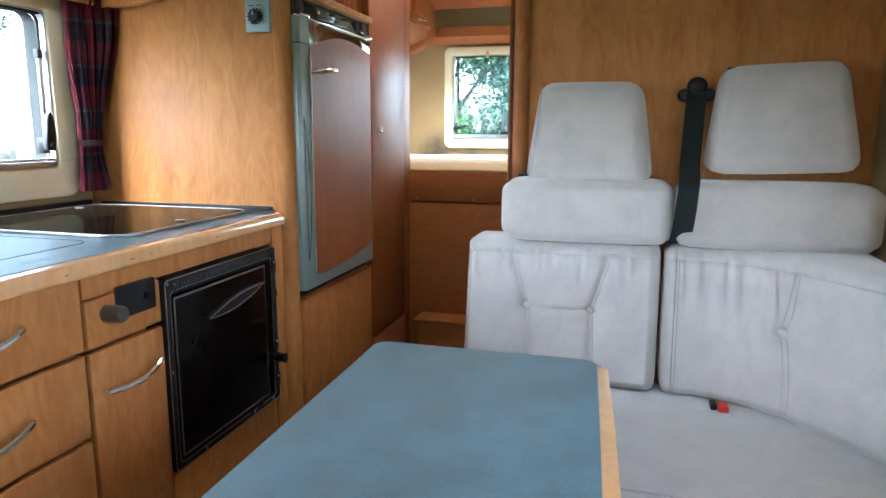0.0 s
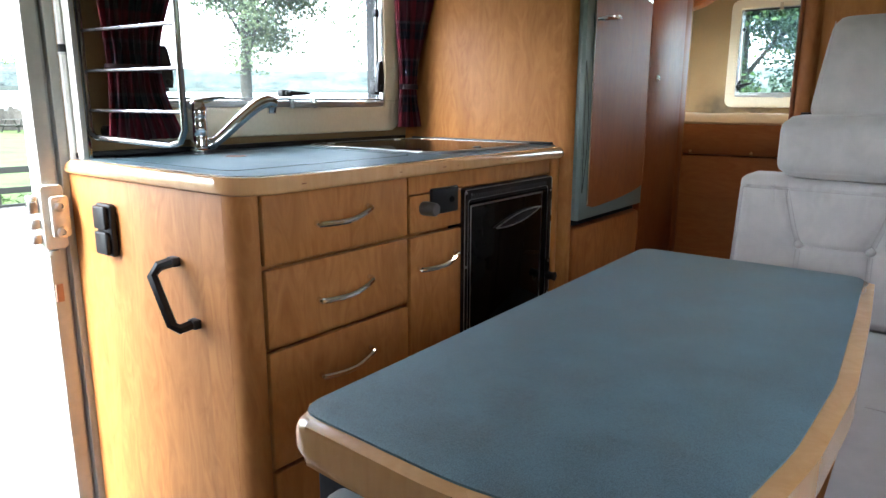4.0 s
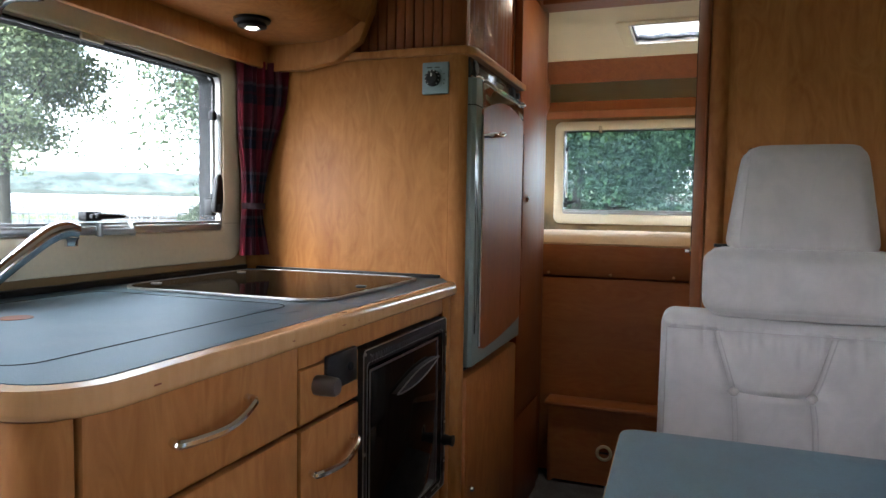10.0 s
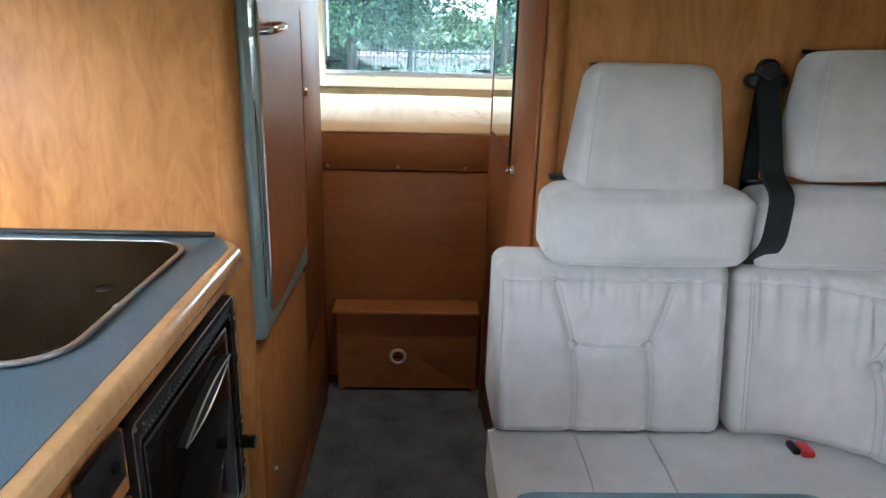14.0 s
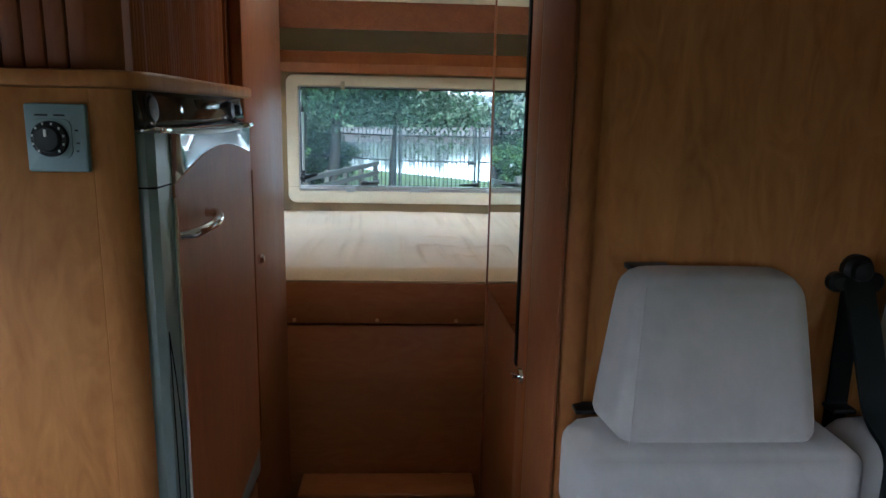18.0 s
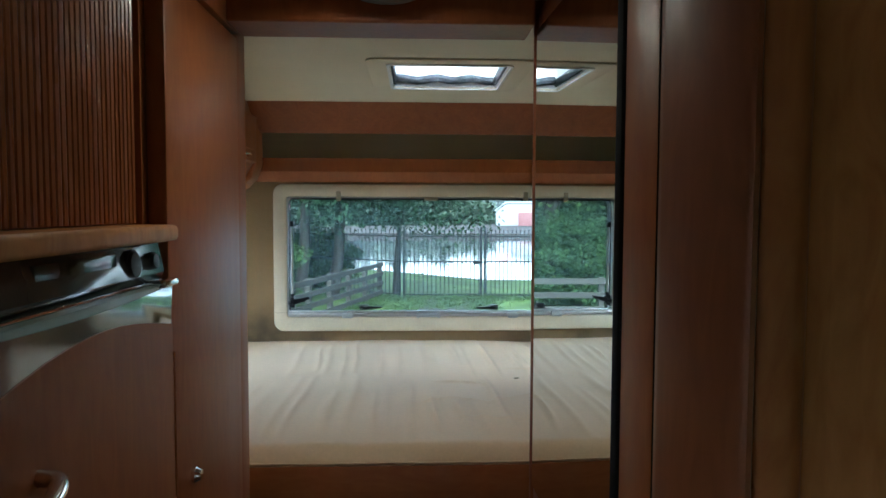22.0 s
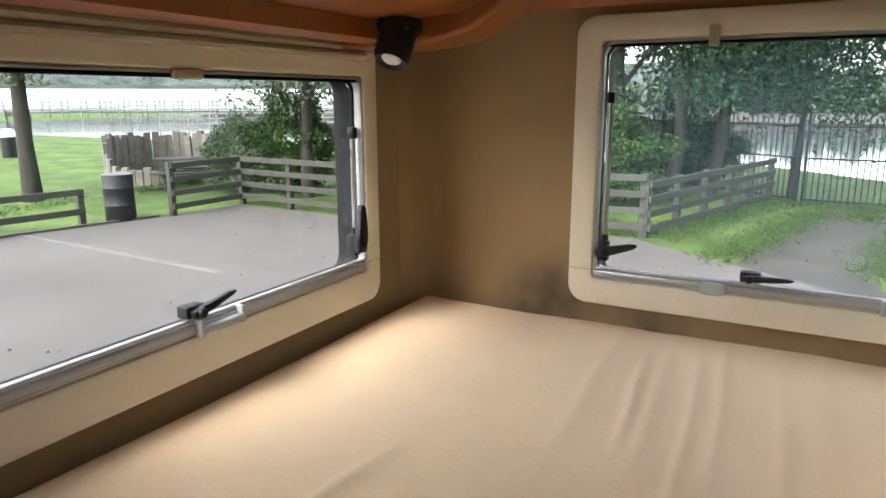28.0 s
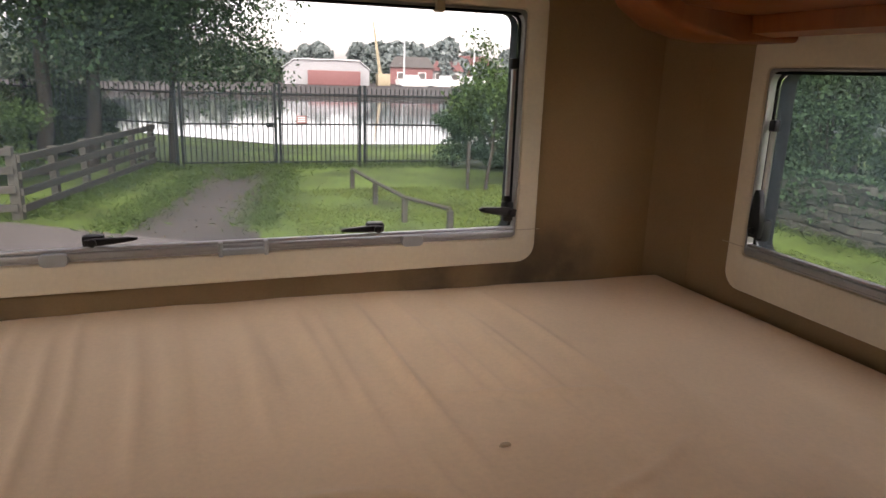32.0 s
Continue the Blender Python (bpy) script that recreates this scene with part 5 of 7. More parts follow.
sc = thing("seat_cushion", (0.3, 1.9, 0.366), "grey suede L-shaped seat cushion with a curved front", "cushion")
part("cover", prism(round_line(cush, 0.06), "z", 0.366, 0.482, 0.035, 4), SUEDE, sc)
part("seam", tube(arc([(0.235, 1.612, 0.4815), (0.5, 1.606, 0.483), (RIGHT - 0.04, 1.61, 0.4815)], 5), 0.0024, 6), SEAM, sc, "piped seam across the seat")
for x in (0.008, 0.172):
    part("seam", tube(arc([(x, 2.12, 0.4825), (x, 1.98, 0.4828), (x - 0.006, 1.86, 0.4822)], 4), 0.0019, 6), SEAM, sc)


SEAT, BACK = 0.482, 0.381  # height of the seat, and of the backrests above it


def back_cushion(name, x0, x1, label, curve, pleats, buttons, seed):
    """A buttoned backrest that leans on the partition: seams run from each button, and the cloth is gathered below the top seam."""
    w, h = x1 - x0, BACK
    rnd = random.Random(seed)
    folds = []
    for k in range(pleats):
        u = 0.06 + 0.9 * (k + rnd.uniform(0.1, 0.9)) / pleats
        near = min([abs(u + (0.10 if bu > 0.5 and len(buttons) > 1 else -0.10 if len(buttons) > 1 else 0.05) - bu) for bu, _ in buttons])
        folds.append((u, rnd.uniform(-0.05, 0.05), rnd.uniform(0.30, 0.62) if curve else rnd.uniform(0.62, 0.82), rnd.uniform(0.005, 0.011) if curve else rnd.uniform(0.004, 0.009), (rnd.uniform(0.004, 0.0075) if curve else rnd.uniform(0.002, 0.005)) * (1.2 if near < 0.14 else 0.8) * rnd.choice((1, 1, -0.7))))
    lean_to = [(bu, bv, (-1 if bu < 0.4 else 1) if len(buttons) > 1 else 0.45) for bu, bv in buttons]
    seam_u = lambda bu, bv, s, v: bu + (s * 0.085 * ((v - bv) / (0.9 - bv)) if v > bv else 0.012 * math.sin((bv - v) * 5))

    def deep(u, v):
        ex, ez = min(u, 1 - u) * w, min(v, 1 - v) * h
        edge = min(1, ex / 0.026) ** 0.5 * min(1, ez / 0.026) ** 0.5
        y = 2.105 + 0.07 * v + 0.042 * (1 - edge)
        y += 0.0035 * math.exp(-(((v - 0.905) * h) / 0.0045) ** 2)
        if curve:
            y += 0.003 * math.exp(-(((u - 0.06) * w) / 0.004) ** 2)
            y += 0.004 * noise.noise(Vector((u * 5, v * 4, seed)))
        for fu, slant, end, wide, amp in folds:
            if v > end:
                d = (u - fu - slant * (0.9 - v)) * w / wide
                if abs(d) < 3:
                    t = min(1, (v - end) / (0.88 - end))
                    y += amp * math.exp(-d * d) * t * t * (3 - 2 * t) * min(1, max(0, (0.985 - v) / 0.05))
        for bu, bv, s in lean_to:
            dx, dz = (u - bu) * w, (v - bv) * h
            y += 0.02 * math.exp(-(dx * dx + dz * dz) / 0.0009)
            d = (u - seam_u(bu, bv, s, v)) * w
            if v < 0.905:
                y += 0.008 * math.exp(-(d / 0.012) ** 2)
        if len(buttons) > 1 and buttons[0][0] - 0.1 < u < buttons[1][0] + 0.1:
            mid, half = (buttons[0][0] + buttons[1][0]) / 2, (buttons[1][0] - buttons[0][0]) / 2
            y += 0.009 * math.exp(-(((v - buttons[0][1]) * h) / 0.007) ** 2) * min(1, max(0, (half + 0.06 - abs(u - mid)) / 0.06))
        return y - (curve * max(0, u - 0.12) ** 2 if curve else 0)

    nx, nz = 170, 84
    bm = bmesh.new()
    rows = []
    for j in range(nz + 1):
        row = []
        for i in range(nx + 1):
            u, v = i / nx, j / nz
            ex, ez, R = min(u, 1 - u) * w, min(v, 1 - v) * h, 0.032
            px = pz = 0.0
            if ex < R and ez < R:
                far = math.hypot(R - ex, R - ez)
                if far > R:
                    px, pz = (R - ex) * (1 - R / far), (R - ez) * (1 - R / far)
            row.append(bm.verts.new((x0 + w * u + (px if u < 0.5 else -px), deep(u, v), SEAT + 0.001 + h * v + (pz if v < 0.5 else -pz))))
        rows.append(row)
    for j in range(nz):
        for i in range(nx):
            bm.faces.new([rows[j][i], rows[j][i + 1], rows[j + 1][i + 1], rows[j + 1][i]])
    rim = rows[0] + [r[-1] for r in rows[1:]] + rows[-1][-2::-1] + [r[0] for r in rows[-2:0:-1]]
    last = rim
    for depth in (0.45, 1.0):
        cur = [bm.verts.new((v.co.x, v.co.y + (2.300 - v.co.y) * depth, v.co.z)) for v in rim]
        for i in range(len(rim)):
            k = (i + 1) % len(rim)
            bm.faces.new([last[i], last[k], cur[k], cur[i]])
        last = cur
    bm.faces.new(last)
    t = thing(name, ((x0 + x1) / 2, 2.2, SEAT), label, "cushion", group="back cushions")
    part("cover", bm, SUEDE, t)
    face = lambda u, v: (x0 + w * u, deep(u, v) - 0.0004, SEAT + 0.001 + h * v)
    for bu, bv, s in lean_to:
        part("button", lathe([(0, 0), (0.011, 0), (0.0135, 0.0045), (0.011, 0.010), (0.005, 0.0135), (0, 0.014)], pose(*(Vector(face(bu, bv)) + Vector((0, -0.002, 0))), 84, 0, 0), 16), SUEDE, t, "cloth-covered button")
        for off in (-0.0055, 0.0055):
            for va, vb in ((bv + 0.035, 0.895), (bv - 0.035, 0.05)):
                line = [va + (vb - va) * k / 24 for k in range(25)]
                part("seam", tube([face(seam_u(bu, bv, s, v) + off / w, v) for v in line], 0.0014, 5), SEAM, t)
    part("top_seam", tube([face(0.035 + 0.93 * k / 80, 0.905) for k in range(81)], 0.0013, 5), SEAM, t)
    for u in ((0.055, 0.072) if curve else (0.03,)):
        part("side_seam", tube([face(u, 0.05 + 0.855 * k / 40) for k in range(41)], 0.0013, 5), SEAM, t)
    return t


back_cushion("back_cushion", -0.178, 0.337, "buttoned grey suede back cushion", 0, 22, ((0.336, 0.522), (0.664, 0.522)), 3)
back_cushion("back_cushion", 0.347, RIGHT - 0.004, "grey suede corner back cushion with deep pleats", 0.50, 34, ((0.55, 0.53),), 8)
for x0, x1 in ((-0.078, 0.358), (0.362, RIGHT - 0.01)):
    lb = thing("lumbar_cushion", ((x0 + x1) / 2, 2.25, 0.86), "long rounded grey suede shoulder cushion", "cushion", group="shoulder cushions")
    part("cover", cushion(((x0 + x1) / 2, 2.228, 0.945), (x1 - x0, 0.15, 0.158), 0.034, 0.006, 16), SUEDE, lb)
    part("strap", block(x0 + 0.02, x0 + 0.06, 2.29, 2.325, 1.0245, 1.033, 0.002), BLACK, lb)
for xc, w, z, lean in ((0.137, 0.342, 1.146, 0), (0.607, 0.362, 1.184, 2)):
    hr = thing("headrest", (xc, 2.25, z - 0.13), "tapered grey suede headrest cushion", "headrest", group="headrests")
    shape = lambda u, v, k, q: (q[0] * (1.0 - 0.21 * (k + 1) / 2) * (1 - 0.10 * (1 - v) / 2), q[1] * (1 - 0.28 * (k + 1) / 2) + 0.018 * (k + 1) / 2, q[2])
    part("cover", cushion((0, 0, 0), (w, 0.135, 0.255), 0.028, 0.006, 16, shape, pose(xc, 2.245, z, 0, -lean, 0)), SUEDE, hr)
    part("strap", block(xc - w / 2 + 0.05, xc - w / 2 + 0.12, 2.290, 2.327, z + 0.121, z + 0.131, 0.003), BLACK, hr)
    side = [(xc - w * 0.5 * (1 - 0.21 * k) * 0.905 + 0.012 * (1 - k) , 2.245 - 0.0725 * (1 - 0.28 * k) + 0.018 * k, z - 0.118 + 0.236 * k) for k in (q / 8 for q in range(9))]
    part("seam", tube(arc(side, 3), 0.0014, 5), SUEDE, hr)

belt = thing("seat_belt", (0.40, 2.30, 1.28), "black three-point seat belt between the headrests", "seat belt")
part("strap", prism(round_line([(2.318, 1.265), (2.20, 1.06), (2.135, 1.036), (2.126, 0.93), (2.185, 0.868), (2.19, 0.872), (2.133, 0.932), (2.142, 1.03), (2.204, 1.054), (2.324, 1.263)], 0.03), "x", 0.384, 0.433), BELT, belt)
for v in belt.children[0].data.vertices:
    v.co.x += (v.co.z - 1.26) * 0.075
part("rear_strap", prism([(0.386, 1.25), (0.424, 1.25), (0.424, 0.88), (0.386, 0.88)], "y", 2.3195, 2.3235), BELT, belt)
part("anchor", lathe([(0, 0), (0.026, 0), (0.026, 0.012), (0.018, 0.018), (0.016, 0.028), (0.010, 0.032), (0, 0.032)], pose(0.408, 2.329, 1.268, 90, 0, 0), 20), BLACK, belt, "black belt anchor")
for s in (-1, 1):
    part("anchor_ear", lathe([(0, 0), (0.017, 0), (0.017, 0.012), (0.010, 0.018), (0, 0.018)], pose(0.408 + s * 0.031, 2.329, 1.247, 90, 0, 0), 16), BLACK, belt)
bk = thing("belt_buckle", (0.48, 2.06, 0.482), "red-buttoned black belt buckle between cushions", "buckle")
part("body", block(0.466, 0.482, 2.05, 2.09, 0.4825, 0.497, 0.004), BLACK, bk)
part("button", block(0.4822, 0.508, 2.040, 2.085, 0.4825, 0.4975, 0.004), RED, bk, "red release button")

# ---- table ----
table = thing("table", (0.03, 1.1, FLOOR), "blue laminate table with a rounded beech edge", "table")
outline = round_line([(-0.190, 0.557), (0.02, 0.545), (0.16, 0.56), (0.238, 0.62), (0.261, 0.80), (0.266, 1.0), (0.248, 1.3), (0.226, 1.579), (-0.2135, 1.579)], 0.035, 5)
inset = round_line([(-0.1885, 0.575), (0.02, 0.563), (0.155, 0.578), (0.218, 0.63), (0.240, 0.80), (0.245, 1.0), (0.227, 1.3), (0.209, 1.577), (-0.212, 1.577)], 0.03, 5)
part("edging", prism(outline, "z", 0.700, 0.7425, 0.014, 4), WOOD_EDGE, table, "rounded beech edge band")
part("tabletop", prism(inset, "z", 0.715, 0.745, 0.001), TABLE_TOP, table, "speckled blue laminate")
part("apron", block(-0.19, 0.20, 0.60, 0.63, 0.60, 0.699, 0.003), BLACK, table)
part("leg", block(-0.06, 0.10, 0.72, 0.76, FLOOR + 0.001, 0.699, 0.008), WOOD, table)
part("side_board", block(-0.19, -0.178, 0.66, 1.5, 0.60, 0.699, 0.003), WOOD_EDGE, table)
part("clamp", block(-0.15, -0.10, 0.572, 0.599, 0.60, 0.66, 0.006), PALE_GREY, table, "grey plastic clamp")
part("clamp_knob", lathe([(0, 0), (0.02, 0), (0.02, 0.02), (0, 0.022)], pose(-0.09, 0.599, 0.63, 90, 0, 0), 14), FRIDGE_GREY, table)
part("hinge_bar", tube([(-0.16, 0.63, 0.66), (0.18, 0.63, 0.66)], 0.012, 10), STEEL, table)

# ---- doorway ----
COPPER = material("dull_copper_tab", (0.36, 0.20, 0.13), 0.5, 0.4, vary=0.1)
df = thing("door_1", (LEFT, 0.82, FLOOR), "warm grey doorway frame with latch and seals, standing open", "doorway", kind="structure")
part("jamb", block(LEFT - 0.055, LEFT + 0.004, 0.802, 0.838, FLOOR - 0.1, 1.80, 0.005), DOOR_GREY, df)
part("jamb_groove", block(LEFT - 0.045, LEFT - 0.008, 0.8385, 0.8475, FLOOR - 0.1, 1.80), GREY_TRIM, df)
part("jamb_inner", block(LEFT - 0.05, LEFT + 0.012, 0.848, 0.872, FLOOR - 0.1, 1.80, 0.004), DOOR_GREY, df)
part("hinge_tab", block(LEFT - 0.0, LEFT + 0.009, 0.806, 0.824, 0.57, 0.615, 0.002), COPPER, df)
part("jamb_step", block(LEFT + 0.0005, LEFT + 0.058, 0.8845, 0.898, FLOOR + 0.001, 1.5, 0.003), DOOR_GREY, df)
part("seal", tube([(LEFT + 0.018, 0.879, FLOOR), (LEFT + 0.018, 0.879, 1.80)], 0.0085, 8), WHITE, df, "white sleeved door rod")
for z in (1.17, 1.385, 1.60):
    part("rod_joint", lathe([(0.0095, 0), (0.0095, 0.018), (0, 0.018), (0, 0)], pose(LEFT + 0.018, 0.879, z), 10), BLACK, df)
    part("rod_collar", lathe([(0.0105, 0), (0.0105, 0.006), (0, 0.006), (0, 0)], pose(LEFT + 0.018, 0.879, z - 0.006), 10), STEEL, df)
part("jamb", block(LEFT - 0.05, LEFT + 0.004, 0.281, 0.34, FLOOR - 0.1, 1.82, 0.004), DOOR_GREY, df)
st = part("strike_plate", prism(corner_rect(0.790, 0.845, 0.705, 0.862, 0.012, 4), "x", LEFT - 0.02, LEFT + 0.022, 0.006), CAST, df, "ivory cast latch plate")
part("plate_step", prism(corner_rect(0.806, 0.849, 0.735, 0.835, 0.008, 4), "x", LEFT + 0.0222, LEFT + 0.034, 0.004), CAST, st)
for z in (0.748, 0.811):
    part("bolt_hole", lathe([(0.006, 0), (0.0135, 0), (0.013, 0.004), (0.007, 0.005)], pose(LEFT + 0.0342, 0.8265, z, 0, 90, 0), 16), STEEL, st)
for z0, z1 in ((0.722, 0.745), (0.758, 0.782), (0.796, 0.838)):
    part("keeper", block(LEFT - 0.012, LEFT + 0.012, 0.768, 0.7895, z0, z1, 0.003), STEEL, st, "steel keeper tooth")
part("grommet", lathe([(0, 0), (0.013, 0), (0.014, 0.01), (0, 0.012)], pose(LEFT + 0.01, 0.81, 0.692), 12), DOOR_GREY, st)
for c in df.children:
    if c.data.vertices[0].co.y > 0.5:
        c.location.y += 0.03
sw = thing("switch_pair", (-1.215, 0.89, 0.77), "black double rocker switch on the end panel", "switch")
part("plate", prism(corner_rect(-1.249, -1.181, 0.708, 0.83, 0.010, 4), "y", 0.879, 0.8945, 0.004), BLACK, sw)
for z in (0.7395, 0.7985):
    part("rocker", prism(corner_rect(-1.242, -1.188, z - 0.027, z + 0.027, 0.006, 3), "y", 0.868, 0.8788, 0.004), BLACK, sw)
gh = thing("grab_handle", (-0.93, 0.885, 0.66), "black angled grab handle screwed to the end panel", "handle")
part("bar", tube([(-0.945, 0.884, 0.733), (-0.950, 0.857, 0.728), (-0.959, 0.846, 0.708), (-0.899, 0.846, 0.614), (-0.889, 0.856, 0.605), (-0.884, 0.884, 0.610)], 0.0112, 6), BLACK, gh)
for x, z in ((-0.944, 0.733), (-0.884, 0.610)):
    part("foot", block(x - 0.013, x + 0.013, 0.878, 0.8955, z - 0.010, z + 0.010, 0.003), BLACK, gh)

# swing-out rail rack beside the window
rk = thing("tea_towel_rack", (-1.385, 0.925, 0.92), "chrome wire towel rack hinged on a post beside the window", "rack")
A, B = Vector((-1.375, 0.947, 0)), Vector((-1.03, 0.988, 0))
U = (B - A)
rp = lambda u, z: tuple(A + U * u + Vector((0, 0, z)))
part("post", tube([(-1.392, 0.934, 0.9207), (-1.392, 0.934, 1.58)], 0.011, 12), RACK_STEEL, rk)
part("frame", tube([rp(0, 1.577), rp(0, 0.995), rp(0.02, 0.978), rp(0.08, 0.970), rp(0.86, 0.962), rp(0.95, 0.97), rp(1.0, 0.995), rp(1.0, 1.535), rp(0.97, 1.563), rp(0.88, 1.574), rp(0, 1.577)], 0.0075, 10), RACK_STEEL, rk)
for i in range(6):
    z = 1.035 + i * 0.0925
    part("bar", tube([rp(0, z), rp(1, z)], 0.0042, 8), RACK_STEEL, rk)
part("hinge", lathe([(0, 0), (0.016, 0), (0.016, 0.045), (0.013, 0.05), (0.013, 0.085), (0, 0.086)], pose(-1.389, 0.938, 0.9206), 14), CHROME, rk)
part("stop", lathe([(0, 0), (0.014, 0), (0.014, 0.016), (0, 0.016)], pose(-1.365, 0.975, 0.985, 0, 90, 30), 12), BLACK, rk)
# a bent wire with two loops that hangs on the rack
part("hook_arm", tube([rp(0, 1.415), (-1.30, 0.985, 1.398), (-1.20, 1.0, 1.380)], 0.0026, 8), RACK_STEEL, rk)
loops = [(-1.098, 1.352), (-1.115, 1.312), (-1.188, 1.287), (-1.28, 1.324), (-1.313, 1.382), (-1.29, 1.388), (-1.105, 1.376), (-1.092, 1.370), (-1.058, 1.315), (-0.999, 1.283), (-0.931, 1.294), (-0.909, 1.329), (-0.888, 1.351), (-0.831, 1.349)]
part("hook", tube(arc([(x, 1.0, z) for x, z in loops], 5), 0.003, 8), RACK_STEEL, rk, "bent wire double hook")


# ---- curtains ----
def tartan():
    m = material("red_and_navy_tartan", (0.12, 0.02, 0.03), 0.9, fine=300, bump=0.03, sheen=0.3, spec=0.15)
    n, l = m.node_tree.nodes, m.node_tree.links
    p = n["Principled BSDF"]
    tc = n.new("ShaderNodeUVMap")
    sep = n.new("ShaderNodeSeparateXYZ")
    l.new(tc.outputs[0], sep.inputs[0])
    bands = []
    for ax in (0, 1):
        w = n.new("ShaderNodeMath")
        w.operation = "FRACT"
        mul = n.new("ShaderNodeMath")
        mul.operation = "MULTIPLY"
        mul.inputs[1].default_value = 4.6 if ax == 0 else 6.0
        l.new(sep.outputs[ax], mul.inputs[0])
        l.new(mul.outputs[0], w.inputs[0])
        r = n.new("ShaderNodeValToRGB")
        r.color_ramp.interpolation = "CONSTANT"
        e = r.color_ramp.elements
        e[0].position, e[0].color = 0.0, (0.22, 0.018, 0.036, 1)
        e[1].position, e[1].color = 0.42, (0.016, 0.014, 0.03, 1)
        for q, c in ((0.62, (0.085, 0.012, 0.024, 1)), (0.68, (0.016, 0.014, 0.03, 1)), (0.83, (0.15, 0.105, 0.125, 1)), (0.90, (0.15, 0.013, 0.026, 1))):
            x = e.new(q)
            x.color = c
        l.new(w.outputs[0], r.inputs[0])
        bands.append(r.outputs[0])
    mix = n.new("ShaderNodeMix")
    mix.data_type = "RGBA"
    mix.inputs[0].default_value = 0.45
    l.new(bands[0], mix.inputs[6])
    l.new(bands[1], mix.inputs[7])
    l.new(mix.outputs[2], p.inputs["Base Color"])
    return m


TARTAN = tartan()
TIE = material("dark_red_braid", (0.028, 0.009, 0.014), 0.9, vary=0.2, bump=0.05)


def curtain(y0, y1, z0, z1, tie, folds, seed, label, waist, flare=0.0):
    """A gathered curtain along the left wall, held in by a tie."""
    t = thing("curtain", (LEFT + 0.06, (y0 + y1) / 2, z0), label, "curtain", group="kitchen curtains")
    bm = bmesh.new()
    uvl = bm.loops.layers.uv.new("UVMap")
    nu, nv = folds * 12, 40
    rows, uvs = [], {}
    for j in range(nv + 1):
        v = j / nv
        z = z0 + (z1 - z0) * v
        k = min(1.0, abs(z - tie) / (0.36 if z > tie else 0.30))
        k = k * k * (3 - 2 * k)
        e0, e1 = waist[0] + (y0 - waist[0]) * k, waist[1] + (y1 - waist[1]) * k
        pinch = (e1 - e0) / (y1 - y0)
        row = []
        for i in range(nu + 1):
            u = i / nu
            ph = u * folds * 2 * math.pi + 1.2 * noise.noise(Vector((u * 3, v * 1.5, seed)))
            yc = e0 + (e1 - e0) * u + 0.008 * noise.noise(Vector((v * 3, seed, 1)))
            x = LEFT + 0.075 + flare * u * u * (0.12 + 0.88 * k) * (1 if z > tie else 0.6) + 0.023 * math.sin(ph) * (0.45 + 0.55 * pinch) * min(1, 0.25 + u / 0.2) + 0.006 * noise.noise(Vector((u * 8, v * 4, seed)))
            w = bm.verts.new((x, yc + 0.006 * math.cos(ph), z))
            uvs[w] = (u * folds * 0.075, v * (z1 - z0) * 1.3)
            row.append(w)
        rows.append(row)
    for j in range(nv):
        for i in range(nu):
            f = bm.faces.new([rows[j][i], rows[j][i + 1], rows[j + 1][i + 1], rows[j + 1][i]])
            for lp in f.loops:
                lp[uvl].uv = uvs[lp.vert]
    bmesh.ops.solidify(bm, geom=bm.faces[:], thickness=0.002)
    part("cloth", bm, TARTAN, t, "red and navy tartan cloth")
    ym, half = (waist[0] + waist[1]) / 2, (waist[1] - waist[0]) / 2 + 0.004
    band = [(LEFT + 0.075 + flare * 0.1 + 0.031 * math.sin(q), ym + half * math.cos(q)) for q in (2 * math.pi * k / 24 for k in range(24))]
    inner = [(LEFT + 0.075 + flare * 0.1 + 0.028 * math.sin(q), ym + (half - 0.003) * math.cos(q)) for q in (2 * math.pi * k / 24 for k in range(24))]
    part("tie", ring(band, inner, "z", tie - 0.009, tie + 0.009), TIE, t, "dark braided tie band")
    return t


curtain(0.956, 1.205, 0.962, 1.575, 1.136, 9, 3, "gathered red and navy tartan curtain beside the window", (0.982, 1.118))
curtain(2.028, 2.147, 0.968, 1.53, 1.112, 6, 8, "narrow tied red and navy tartan curtain", (2.052, 2.122), 0.075)


# ---- outdoors ----
GRASS = material("mown_grass", (0.058, 0.096, 0.020), 0.9, scale=(0.9, 0.9, 0.9), vary=0.4, fine=110, bump=0.08, spec=0.15)
ASPHALT = material("worn_asphalt", (0.076, 0.069, 0.064), 0.85, scale=(0.35, 0.35, 0.35), vary=0.2, fine=500, bump=0.05, spec=0.3)
GRAVEL = material("trodden_gravel", (0.042, 0.038, 0.034), 0.9, scale=(1.2, 1.2, 1.2), vary=0.25, fine=220, bump=0.08, spec=0.2)
GREY_WOOD = material("weathered_timber", (0.03, 0.03, 0.022), 0.85, scale=(6, 6, 6), vary=0.2, fine=160, bump=0.05, tint=0.15)
IRON = material("dark_painted_steel", (0.010, 0.014, 0.015), 0.8, spec=0.15, vary=0.1)
WATER = material("still_water", (0.06, 0.07, 0.075), 0.06, scale=(0.3, 0.3, 0.3), vary=0.05, fine=12, bump=0.004, spec=1.0, rough_vary=0.02)
BARK = material("grey_bark", (0.04, 0.037, 0.03), 0.9, scale=(7, 7, 2), vary=0.3, fine=90, bump=0.08, spec=0.15)
STONE = material("mossy_field_stone", (0.055, 0.056, 0.044), 0.9, scale=(3, 3, 3), vary=0.3, fine=60, bump=0.08, tint=0.2)
